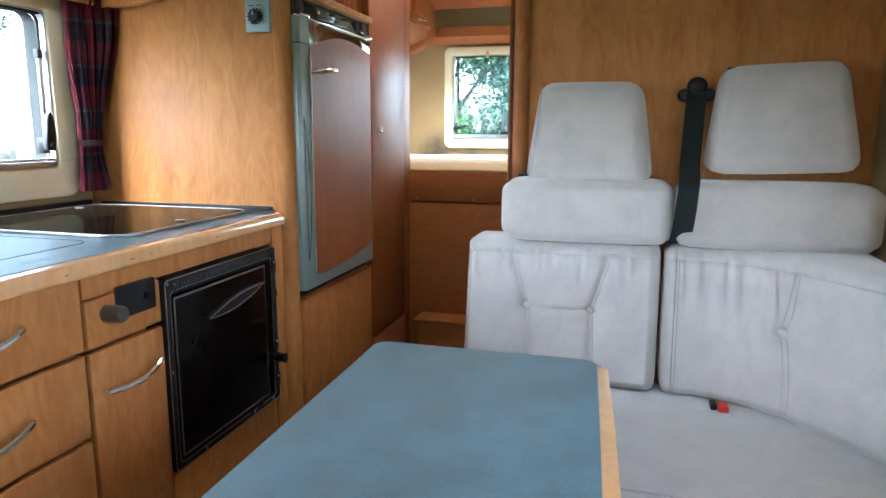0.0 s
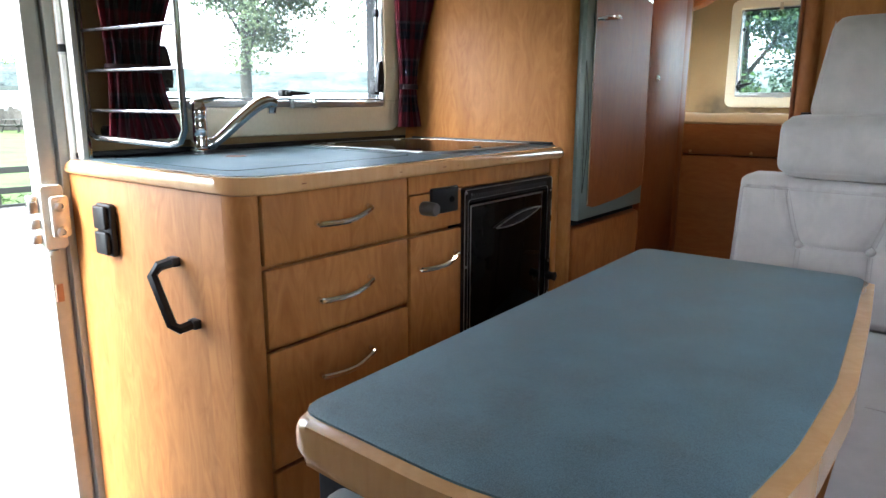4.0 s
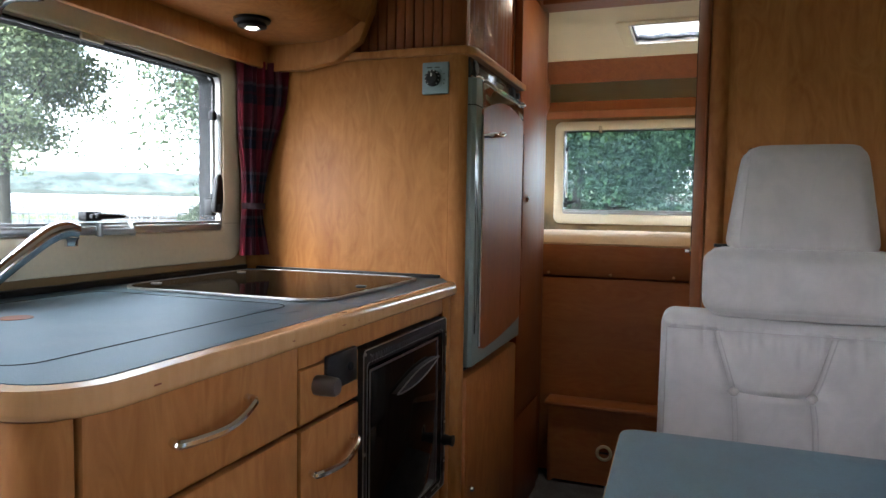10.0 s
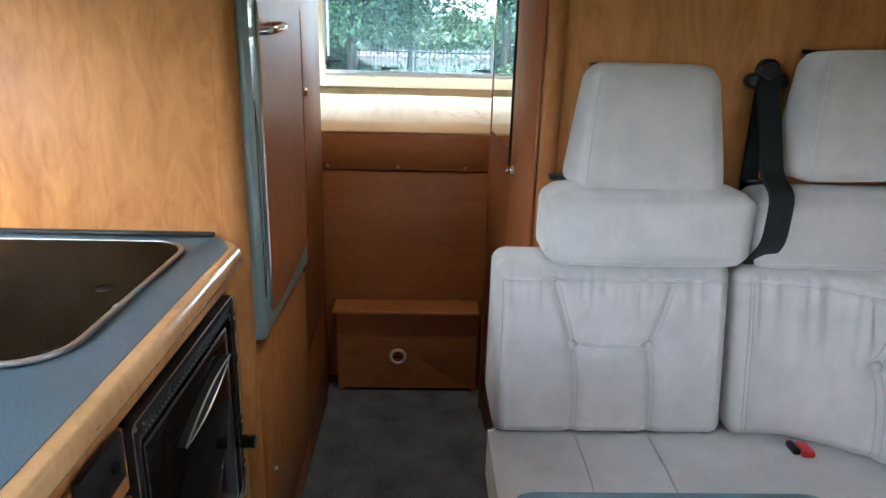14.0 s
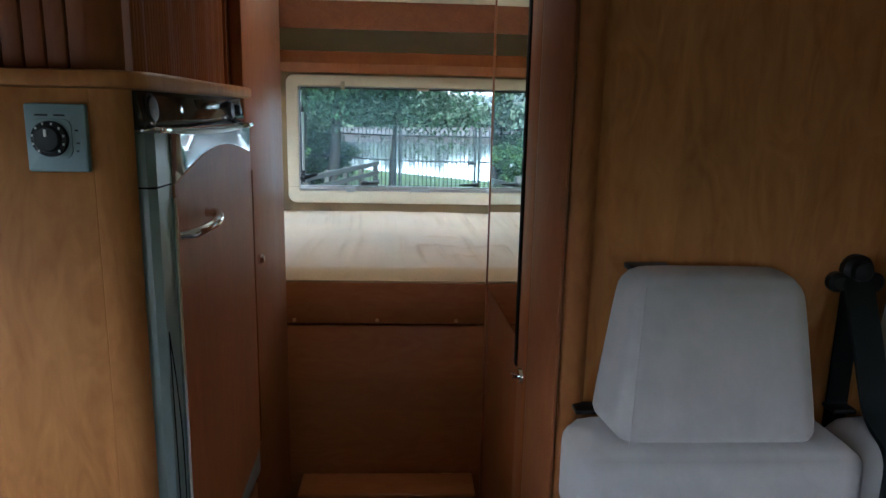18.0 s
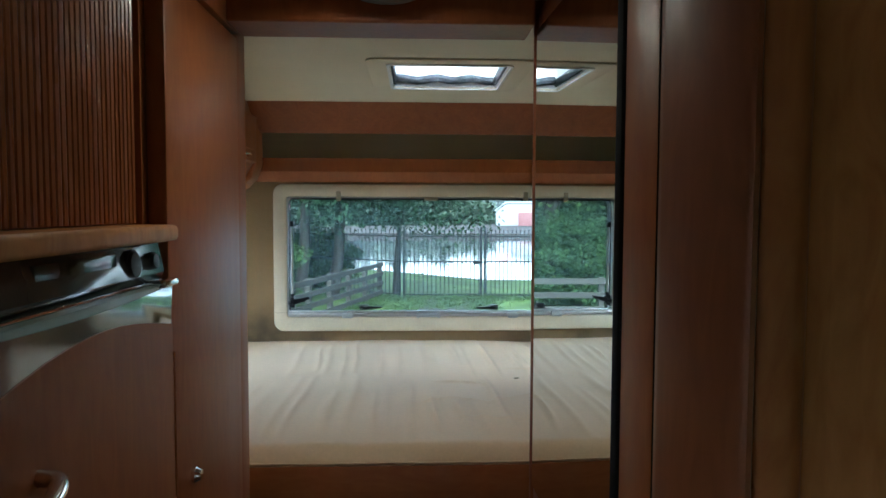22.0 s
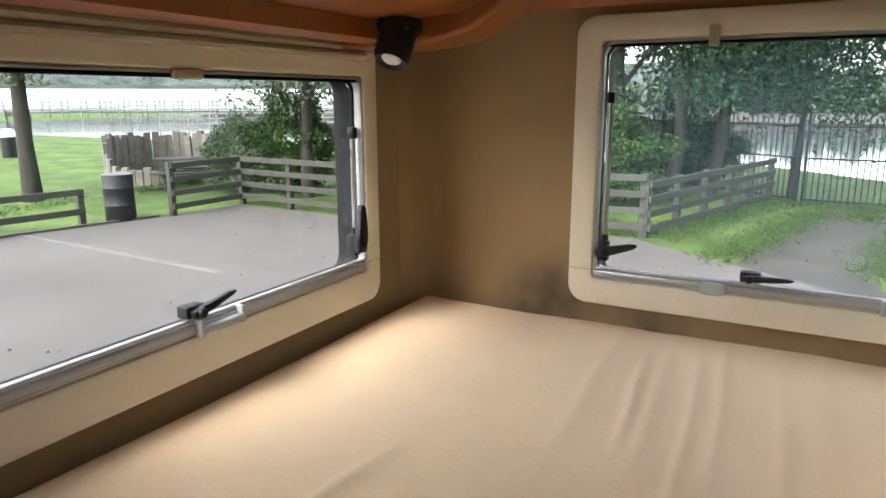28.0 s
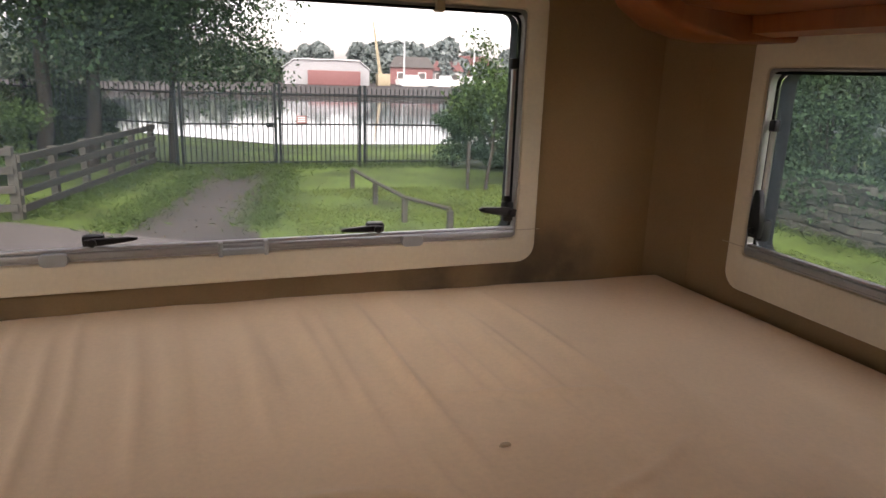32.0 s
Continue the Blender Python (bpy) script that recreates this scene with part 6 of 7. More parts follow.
PAINT_LINE = material("worn_white_paint", (0.105, 0.10, 0.096), 0.8, scale=(3, 3, 3), vary=0.35)
SHED_WHITE = material("white_profiled_sheet", (0.25, 0.26, 0.265), 0.6, vary=0.1)
SHED_RED = material("red_painted_steel", (0.17, 0.07, 0.066), 0.55, vary=0.12)
SLATE = material("dark_roof_sheet", (0.09, 0.085, 0.08), 0.7, vary=0.15)
CRANE = material("yellowed_crane_paint", (0.30, 0.26, 0.17), 0.6, vary=0.1)


def leafy(name, colour, dark):
    m = bpy.data.materials.new(name)
    m.use_nodes = True
    n, l = m.node_tree.nodes, m.node_tree.links
    p = n["Principled BSDF"]
    geo, ramp = n.new("ShaderNodeNewGeometry"), n.new("ShaderNodeValToRGB")
    ramp.color_ramp.elements[0].color, ramp.color_ramp.elements[1].color = (*dark, 1), (*colour, 1)
    l.new(geo.outputs["Random Per Island"], ramp.inputs[0])
    l.new(ramp.outputs[0], p.inputs["Base Color"])
    p.inputs["Roughness"].default_value, p.inputs["Specular IOR Level"].default_value = 0.75, 0.12
    p.inputs["Subsurface Weight"].default_value = 0.0
    return m


PALE_WOOD = material("bleached_timber", (0.17, 0.165, 0.15), 0.85, scale=(6, 6, 6), vary=0.2, fine=160, bump=0.05, tint=0.15)
LEAF = leafy("oak_green_leaves", (0.046, 0.088, 0.022), (0.012, 0.027, 0.008))
LEAF_BIRCH = leafy("birch_leaves", (0.036, 0.076, 0.034), (0.011, 0.026, 0.013))
LEAF_LIGHT = leafy("yellow_green_leaves", (0.12, 0.15, 0.03), (0.035, 0.06, 0.018))
LEAF_MID = leafy("bank_woodland", (0.07, 0.095, 0.062), (0.042, 0.06, 0.042))
LEAF_MAPLE = leafy("maple_leaves", (0.12, 0.145, 0.07), (0.055, 0.078, 0.042))
ESTUARY = material("rippled_silty_water", (0.24, 0.26, 0.27), 0.32, scale=(0.05, 0.05, 0.05), vary=0.06, fine=20, bump=0, spec=1.0)
BLADE = leafy("grass_blades", (0.042, 0.074, 0.017), (0.018, 0.034, 0.008))
DRY = leafy("fallen_leaves", (0.14, 0.095, 0.04), (0.085, 0.07, 0.045))
rng = np.random.default_rng(7)


def quads(centres, size, flat=0.0, long=1.6):
    """A mesh of leaf-shaped quads about the given points."""
    c = np.asarray(centres, float)
    n = len(c)
    a = rng.normal(size=(n, 3))
    a[:, 2] *= 1 - flat
    a /= np.linalg.norm(a, axis=1, keepdims=True) + 1e-9
    b = np.cross(a, rng.normal(size=(n, 3)))
    b /= np.linalg.norm(b, axis=1, keepdims=True) + 1e-9
    s = size * rng.uniform(0.6, 1.3, size=(n, 1))
    v = np.stack([c - a * s * long / 2, c + b * s / 2, c + a * s * long / 2, c - b * s / 2], 1).reshape(-1, 3)
    me = bpy.data.meshes.new("leaves")
    me.from_pydata(v.tolist(), [], np.arange(4 * n).reshape(-1, 4).tolist())
    return me


def leaves(name, centres, size, mat, parent=None, flat=0.0, long=1.6):
    me = quads(centres, size, flat, long)
    me.materials.append(mat)
    ob = new(name, me)
    if parent:
        ob.parent = parent
        ob.matrix_parent_inverse = Matrix.Translation(parent.location).inverted()
    return ob


def tree(x, y, h, r, crown, count, size, label, mat=LEAF, lean=(0, 0), start=0.25, limbs=11, droop=0.0, clump=0.55):
    """A tapered trunk with limbs, and a crown of leaf clumps that hang on the limbs' ends."""
    t = thing("tree", (x, y, GROUND), label, "tree")
    top = Vector((x + lean[0], y + lean[1], GROUND + h * 0.82))
    foot = Vector((x, y, GROUND - 0.05))
    spine = [foot.lerp(top, k / 6) + Vector((rng.normal() * 0.05 * r * 6, rng.normal() * 0.05 * r * 6, 0)) * (k > 0) for k in range(7)]
    part("trunk", tube(spine, [r * 1.35, r, r * 0.92, r * 0.8, r * 0.6, r * 0.4, r * 0.15], 10), BARK, t)
    pts = []
    wood = bmesh.new()
    for k in range(limbs):
        f = start + (0.97 - start) * (k + rng.uniform(0, 0.8)) / limbs
        a = k * 2.4 + rng.uniform(-0.4, 0.4)
        s = foot.lerp(top, f)
        reach = crown * (0.55 + 0.6 * math.sin(math.pi * min(1, (f - start) / (1.05 - start)) * 0.8 + 0.35)) * rng.uniform(0.7, 1.1)
        e = s + Vector((math.cos(a) * reach, math.sin(a) * reach, reach * (0.55 - droop) + 0.15 * h * (1 - f)))
        m = s.lerp(e, 0.5) + Vector((0, 0, 0.12 * reach))
        rr = r * 0.42 * (1.15 - f)
        tube(arc([s, m, e], 4), [rr * (1 - 0.8 * q / 8) for q in range(9)], 6, bm=wood)
        for q in range(7):
            u = 0.35 + 0.65 * rng.uniform()
            b = s.lerp(m, u * 2) if u < 0.5 else m.lerp(e, u * 2 - 1)
            w = b + Vector(rng.normal(size=3)) * crown * 0.22 - Vector((0, 0, droop * rng.uniform(0, 1.6)))
            tube([b, b.lerp(w, 0.5) + Vector((0, 0, 0.05)), w], [rr * 0.3, rr * 0.2, rr * 0.06], 4, bm=wood)
            pts.append(w)
            pts.append(b.lerp(w, 0.6))
    part("limbs", wood, BARK, t)
    pts = np.array([tuple(p) for p in pts])
    count, size = int(count * 3.6), size * 0.55
    pick = pts[rng.integers(0, len(pts), count)]
    spread = np.clip(rng.normal(size=(count, 3)), -1.7, 1.7) * np.array([clump, clump, clump * (0.75 + droop)]) * (crown / 3.2)
    if droop:
        spread[:, 2] -= np.abs(rng.normal(size=count)) * droop * 0.9
    leaves("crown", pick + spread, size, mat, t)
    return t


def shrub(x, y, w, d, h, count, size, label, mat=LEAF, name="shrub", group=""):
    t = thing(name, (x, y, GROUND), label, "shrub", group)
    stems = bmesh.new()
    for k in range(7):
        a = rng.uniform(0, 6.28)
        e = Vector((x + math.cos(a) * w * 0.3, y + math.sin(a) * d * 0.3, GROUND + h * 0.8))
        tube([(x, y, GROUND - 0.02), Vector((x, y, GROUND)).lerp(e, 0.5) + Vector((0, 0, 0.1)), e], [0.03, 0.022, 0.008], 5, bm=stems)
    part("stems", stems, BARK, t)
    count, size = int(count * 3.4), size * 0.5
    u = rng.normal(size=(count, 3))
    u /= np.linalg.norm(u, axis=1, keepdims=True)
    rad = rng.uniform(0.45, 1.0, size=(count, 1)) ** 0.5
    lump = 1 + 0.22 * np.sin(u[:, :1] * 7 + x) * np.cos(u[:, 1:2] * 6 + y) + 0.15 * np.sin(u[:, 2:3] * 9)
    c = u * rad * lump * np.array([w / 2, d / 2, h * 0.52]) + np.array([x, y, GROUND + h * 0.5])
    leaves("foliage", c[c[:, 2] > GROUND], size, mat, t)
    return t


# ground, car park, track, lake
structure("ground", block(-900, 500, -300, 700, GROUND - 0.5, GROUND), GRASS, "mown grass that reaches the horizon", "ground")
lot = [(-13.4, -40), (-12.72, 4.3), (-12.1, 9.5), (-11.5, 12.0), (-11.35, 13.9), (-8.5, 13.75), (-6.0, 14.0), (-2.9, 14.2), (-1.2, 13.0), (1.9, 10.9), (3.2, 7.5), (3.4, -40)]
structure("car_park", prism(lot, "z", GROUND - 0.2, GROUND + 0.012), ASPHALT, "worn grey asphalt car park", "ground")
def ragged(line, step, amount):
    """A line with small seeded bulges along it."""
    out = []
    for (xa, ya), (xb, yb) in zip(line, line[1:]):
        n = max(1, int(math.hypot(xb - xa, yb - ya) / step))
        out += [(xa + (xb - xa) * k / n + rng.normal() * amount, ya + (yb - ya) * k / n + rng.normal() * amount) for k in range(n)]
    return out + [line[-1]]


track_line = ragged([(-2.3, 12.0), (-1.26, 13.05), (-1.0, 14.65), (-0.54, 16.7), (-0.15, 18.4), (0.05, 19.5)], 0.16, 0.06) + ragged([(1.55, 19.5), (1.44, 17.85), (1.05, 16.28), (0.63, 14.45), (0.3, 13.07), (0.6, 11.6)], 0.16, 0.06)
structure("track", prism(track_line, "z", GROUND - 0.2, GROUND + 0.008), GRAVEL, "trodden gravel track to the gate", "path")
structure("kerb", prism([(-13.5, -40), (-13.4, -40), (-12.72, 4.3), (-12.1, 9.5), (-11.5, 12.0), (-11.58, 12.0), (-12.2, 9.5), (-12.82, 4.3)], "z", GROUND - 0.1, GROUND + 0.05), GREY_WOOD, "low timber edging of the car park", "kerb")
structure("lake", prism([(-70, 27.5), (-9, 29.5), (-4, 30), (2, 24.2), (12, 23.8), (40, 25), (42, 56), (-70, 66)], "z", GROUND - 0.3, GROUND + 0.02), WATER, "still water that mirrors a white sky", "water")
sheet = bmesh.new()
inner, outer_ring = [], []
for k in range(41):
    a = radians(92 + 4 * k)
    ca, sa = math.cos(a), math.sin(a)
    inner.append(sheet.verts.new((115 * ca - 10, 115 * sa, GROUND + 0.7)))
    outer_ring.append(sheet.verts.new((690 * ca - 10, 690 * sa, 9.5)))
for k in range(40):
    sheet.faces.new([inner[k], outer_ring[k], outer_ring[k + 1], inner[k + 1]])
lowrim = [sheet.verts.new((v.co.x, v.co.y, GROUND - 0.2)) for v in inner]
for k in range(40):
    sheet.faces.new([inner[k], inner[k + 1], lowrim[k + 1], lowrim[k]])
structure("estuary", sheet, ESTUARY, "broad pale estuary", "water")
for k in range(5):
    y, tilt = -1.8 + 2.8 * k, 0.12 * (k - 2)
    structure("bay_line", prism([(-12.2, y + tilt), (-12.2, y + tilt + 0.1), (-7.2, y + 0.1), (-7.2, y)], "z", GROUND, GROUND + 0.016), PAINT_LINE, "worn white parking bay line", "marking")
lv = np.column_stack([rng.uniform(-11.5, 1, 260), rng.uniform(1, 13, 260), np.full(260, GROUND + 0.025)])
lv3 = np.column_stack([rng.uniform(-2.0, 2.2, 420), rng.uniform(12.5, 19.2, 420), np.full(420, GROUND + 0.02)])
lv2 = np.column_stack([rng.uniform(-11.2, -5, 350), 13.7 - np.abs(rng.normal(size=350)) * 0.7, np.full(350, GROUND + 0.025)])
tagged(leaves("fallen_leaves", np.concatenate([lv, lv2, lv3]), 0.022, DRY, flat=0.9), "scattered yellow fallen leaves on the asphalt", "leaves", kind="stuff")


def rail_fence(points, posts, height, rails, label, group="", wood=GREY_WOOD):
    """Timber posts with boards nailed across them."""
    t = thing("timber_fence", (*points[0], GROUND), label, "fence", group)
    for (x0, y0), (x1, y1), n in zip(points, points[1:], posts):
        ang = math.degrees(math.atan2(y1 - y0, x1 - x0))
        ln = math.hypot(x1 - x0, y1 - y0)
        m = pose(x0, y0, GROUND, 0, 0, ang)
        for k in range(n + 1):
            d = ln * k / n
            bm = block(d - 0.055, d + 0.055, -0.055, 0.055, -0.1, height, 0.008)
            bm.transform(m)
            part("post", bm, wood, t, smooth=False)
        for k in range(rails):
            z = height * (k + 0.72) / rails if rails > 2 else height * (0.42 + 0.52 * k)
            bm = block(-0.04, ln + 0.04, -0.10 - 0.004, -0.058, z - 0.055, z + 0.055, 0.006)
            bmesh.ops.rotate(bm, verts=bm.verts, matrix=Euler((0, rng.normal() * 0.002, 0)).to_matrix())
            bm.transform(m)
            part("rail", bm, wood, t, smooth=False)
    return t


rail_fence([(-13.2, -8.2), (-12.85, 4.6), (-11.95, 10.7)], (7, 4), 0.68, 2, "low weathered two-rail timber fence along the car park")
rail_fence([(-11.42, 12.25), (-11.36, 14.05), (-8.5, 13.88), (-5.7, 14.15), (-2.85, 14.4)], (1, 2, 2, 2), 1.06, 4, "weathered four-rail timber fence")
rail_fence([(-2.8, 14.4), (-1.3, 19.7)], (5,), 0.95, 4, "weathered four-rail timber fence beside the track")
kr = thing("knee_rail", (2.45, 16.1, GROUND), "low timber knee rail on sloping posts", "rail")
kp = [(2.45, 16.2), (2.5, 14.6), (2.58, 13.1), (2.95, 12.1)]
for x, y in kp:
    part("post", block(x - 0.042, x + 0.042, y - 0.042, y + 0.042, GROUND - 0.1, GROUND + 0.37, 0.01), GREY_WOOD, kr, smooth=False)
for a, b in zip(kp, kp[1:]):
    part("rail", tube([(*a, GROUND + 0.385), (*b, GROUND + 0.385)], 0.034, 6), GREY_WOOD, kr)


def bar_fence(name, x0, y0, x1, y1, label, bars, posts=2):
    t = thing(name, (x0, y0, GROUND), label, "fence" if "gate" not in name else "gate")
    a, b = Vector((x0, y0, GROUND)), Vector((x1, y1, GROUND))
    for z in (0.14, 1.0, 1.66):
        part("rail", tube([a + Vector((0, 0, z)), b + Vector((0, 0, z))], 0.02, 6), IRON, t)
    bar = None
    for k in range(bars):
        p = a.lerp(b, (k + 0.5) / bars)
        if bar is None:
            bar = part("bar", tube([(0, 0, 0.06), (0, 0, 1.83)], 0.012, 5), IRON, t)
            me = bar.data
        else:
            bar = new("bar", me)
            bar.parent = t
            bar.matrix_parent_inverse = Matrix.Translation(t.location).inverted()
        bar.location = p
    for k in range(posts):
        p = a.lerp(b, k / max(1, posts - 1))
        part("post", block(p.x - 0.03, p.x + 0.03, p.y - 0.03, p.y + 0.03, GROUND - 0.1, GROUND + 1.9, 0.008), IRON, t)
    return t


bar_fence("bar_fence", -7.5, 23.6, -4.0, 21.6, "dark steel bar fence behind the trees", 28, 3)
bar_fence("bar_fence", -4.0, 21.6, -0.75, 19.35, "dark steel bar fence behind the trees", 30, 2)
gt = bar_fence("steel_gate", -0.64, 19.3, 1.36, 19.25, "tall dark steel bar gate, locked", 18, 2)
part("lock_box", block(1.16, 1.40, 19.2, 19.3, GROUND + 0.93, GROUND + 1.03, 0.01), IRON, gt)
bar_fence("steel_gate", 1.46, 19.25, 3.30, 19.22, "tall dark steel bar gate, locked", 17, 2)
bar_fence("bar_fence", 3.42, 19.22, 5.6, 19.0, "dark steel bar fence beside the gate", 20, 2)
sg = thing("warning_sign", (1.95, 19.2, GROUND + 1.2), "small red and white notice on the gate", "sign")
part("plate", block(1.82, 2.05, 19.195, 19.205, GROUND + 1.02, GROUND + 1.2), SHED_RED, sg)
for k in range(3):
    part("print_bar", block(1.85, 2.02, 19.189, 19.1945, GROUND + 1.055 + 0.045 * k, GROUND + 1.078 + 0.045 * k), WHITE, sg)
bl = thing("bollard", (0.75, 10.2, GROUND), "small faded red and white bollard", "bollard")
part("body", lathe([(0.13, 0), (0.13, 0.42), (0.11, 0.5), (0, 0.52)], pose(0.62, 8.3, GROUND), 18), SHED_RED, bl)
bl.location = (0.62, 8.3, GROUND)
bl.children[0].matrix_parent_inverse = Matrix.Translation(bl.location).inverted()

# trees by the gate
tree(-4.3, 18.2, 9.5, 0.20, 3.0, 15000, 0.13, "broad dark-leaved tree behind the timber fence", LEAF, (-0.3, 0.4), 0.3, 17)
tree(-3.3, 19.0, 9.0, 0.13, 2.5, 11000, 0.12, "birch with pale bark and a drooping crown", LEAF_BIRCH, (0.5, 0.3), 0.31, 16, 0.15)
tree(-2.6, 20.2, 8.5, 0.14, 2.6, 12000, 0.12, "birch with a drooping crown by the bar fence", LEAF_BIRCH, (0.6, 0.2), 0.33, 16, 0.22)
tree(-0.9, 20.6, 8.0, 0.07, 2.3, 16000, 0.11, "birch with long hanging twigs by the gate", LEAF_BIRCH, (0.3, 0.2), 0.38, 15, 0.33)
tree(-6.6, 17.6, 9.0, 0.18, 3.0, 12000, 0.14, "broad dark-leaved tree behind the timber fence", LEAF, (0.2, 0.2), 0.32, 13)
LEAF_GREY = leafy("grey_green_leaves", (0.095, 0.125, 0.068), (0.04, 0.058, 0.034))
tree(-10.75, 15.5, 7.6, 0.13, 2.9, 15000, 0.12, "spreading grey-green tree behind the fence corner", LEAF_GREY, (0.2, 0.1), 0.33, 15, 0.08)
shrub(-4.9, 17.4, 3.4, 2.2, 2.1, 7000, 0.10, "dark tangled undergrowth behind the fence", LEAF)
shrub(-6.4, 20.6, 4.6, 2.2, 2.6, 8000, 0.11, "dark tangled undergrowth behind the fence", LEAF)
shrub(-3.4, 22.6, 2.6, 1.6, 1.7, 5000, 0.10, "dark tangled undergrowth by the bar fence", LEAF)
shrub(-12.7, 15.5, 1.9, 1.7, 1.7, 5500, 0.085, "dense grey-green shrub behind the fence", LEAF_GREY)
shrub(-11.5, 16.0, 2.2, 1.8, 2.3, 6500, 0.09, "dark shrub under the tree at the fence corner", LEAF)
shrub(6.7, 18.6, 3.2, 2.6, 2.0, 9000, 0.09, "tall loose shrub beside the gate", LEAF_BIRCH)
shrub(7.9, 15.5, 3.2, 3.4, 2.9, 8000, 0.11, "tall loose shrub above the wall", LEAF_BIRCH)
yp = thing("marker_post", (4.66, 15.7, GROUND), "thin wooden marker post", "post")
part("post", block(4.63, 4.69, 15.67, 15.73, GROUND - 0.1, GROUND + 0.95, 0.005), GREY_WOOD, yp)
tree(5.0, 15.6, 2.6, 0.035, 0.9, 1500, 0.09, "thin young tree on the grass", LEAF, (0.3, 0.1), 0.3, 7)

# stone wall and hedge on the other side
sw2 = thing("stone_wall", (8.6, 9.5, GROUND), "low mossy dry-stone wall under shrubs", "wall")
stone_meshes = []
for k in range(6):
    bm = block(-0.12, 0.12, -0.17, 0.17, -0.075, 0.075, 0.03, 1)
    for v in bm.verts:
        v.co += Vector(rng.normal(size=3)) * 0.012
    me = bpy.data.meshes.new("stone")
    bm.to_mesh(me)
    bm.free()
    me.materials.append(STONE)
    stone_meshes.append(me)
part("core", block(8.5, 8.9, 3.0, 17.0, GROUND - 0.1, GROUND + 0.80), STONE, sw2)
for row in range(6):
    for k in range(42):
        st_ = new("stone", stone_meshes[rng.integers(6)])
        st_.parent = sw2
        st_.matrix_parent_inverse = Matrix.Translation(sw2.location).inverted()
        st_.matrix_basis = pose(8.47 + rng.normal() * 0.015, 4.6 + 0.27 * k + 0.13 * (row % 2) + rng.normal() * 0.01, GROUND + 0.08 + 0.148 * row, rng.normal() * 4, rng.normal() * 4, rng.normal() * 5)
for k in range(7):
    shrub(9.2 + 0.5 * (k % 2), 4.2 + 1.8 * k, 2.2, 2.6, 2.3 + 0.5 * (k % 3), 4200, 0.10, "tangled hedge shrub above the stone wall", (LEAF, LEAF_BIRCH, LEAF)[k % 3], "hedge_shrub", "hedge")
for x, y in ((13.5, 6), (13, 10.5), (14, 15), (12.5, 19.5)):
    tree(x, y, 7.5, 0.2, 3.2, 8000, 0.2, "dark leafy tree behind the hedge", LEAF, (0, 0), 0.12, 12)
ivy = np.column_stack([8.40 + rng.normal(size=9000) * 0.05, rng.uniform(4.5, 16, 9000), GROUND + 1.0 - np.abs(rng.normal(size=9000)) * 0.36])
tagged(leaves("ivy", ivy, 0.05, LEAF_BIRCH), "ivy trailing down the wall", "ivy", kind="stuff")

# park on the entrance side
bn = thing("litter_bin", (-11.88, 11.44, GROUND), "black drum litter bin with a yellow label", "bin")
part("drum", lathe([(0, 0), (0.26, 0), (0.27, 0.02), (0.27, 0.3), (0.275, 0.31), (0.27, 0.32), (0.27, 0.62), (0.275, 0.63), (0.27, 0.64), (0.275, 0.86), (0.27, 0.88), (0, 0.9)], pose(-11.88, 11.44, GROUND), 24), BLACK, bn)
part("rim", lathe([(0.24, 0.88), (0.285, 0.88), (0.285, 0.93), (0.24, 0.94)], pose(-11.88, 11.44, GROUND), 24), PALE_GREY, bn)
part("label", prism(corner_rect(-0.08, 0.08, 0.46, 0.54, 0.01, 2), "y", -0.282, -0.276), CRANE, bn)
bn.children[-1].matrix_basis = pose(-11.88, 11.44, GROUND, 0, 0, 52)
bn2 = thing("litter_bin", (-28.1, 18.5, GROUND), "black litter bin with a white lid", "bin")
part("drum", lathe([(0, 0), (0.27, 0), (0.28, 0.8), (0, 0.82)], pose(-28.1, 18.5, GROUND), 18), BLACK, bn2)
part("lid", lathe([(0.3, 0.8), (0.3, 0.95), (0.2, 1.08), (0, 1.12)], pose(-28.1, 18.5, GROUND), 18), WHITE, bn2)
SLEEPER = material("bleached_sleepers", (0.13, 0.115, 0.095), 0.85, scale=(6, 6, 6), vary=0.2, fine=160, bump=0.05, tint=0.2)
sk = thing("stockade", (-16.7, 16.4, GROUND), "round shelter of upright weathered sleepers, lower in front", "stockade")
for k in range(46):
    a = radians(7.8 * k)
    far = math.cos(a - radians(135))
    h = 1.22 + 0.08 * math.sin(k * 1.7) if far > -0.25 else max(0.42, 1.1 + 1.6 * (far + 0.25)) + 0.05 * math.sin(k * 2.3)
    bm = block(-0.095, 0.095, -0.06, 0.06, -0.1, h, 0.012)
    bm.transform(pose(-16.7 + 1.45 * math.cos(a), 16.4 + 1.45 * math.sin(a), GROUND, rng.normal() * 1.5, rng.normal() * 1.5, math.degrees(a) + 90))
    part("sleeper", bm, SLEEPER, sk, smooth=False)
sk2 = thing("stockade", (-45.7, 17.1, GROUND), "curved shelter of upright weathered sleepers", "stockade")
for k in range(22):
    a = radians(60 + 10 * k)
    bm = block(-0.14, 0.14, -0.08, 0.08, -0.1, 1.35 + 0.15 * math.sin(k * 2.1) - (0.5 if k > 14 else 0), 0.012)
    bm.transform(pose(-45.7 + 1.5 * math.cos(a), 17.1 + 1.5 * math.sin(a), GROUND, 0, 0, math.degrees(a) + 90))
    part("sleeper", bm, SLEEPER, sk2, smooth=False)


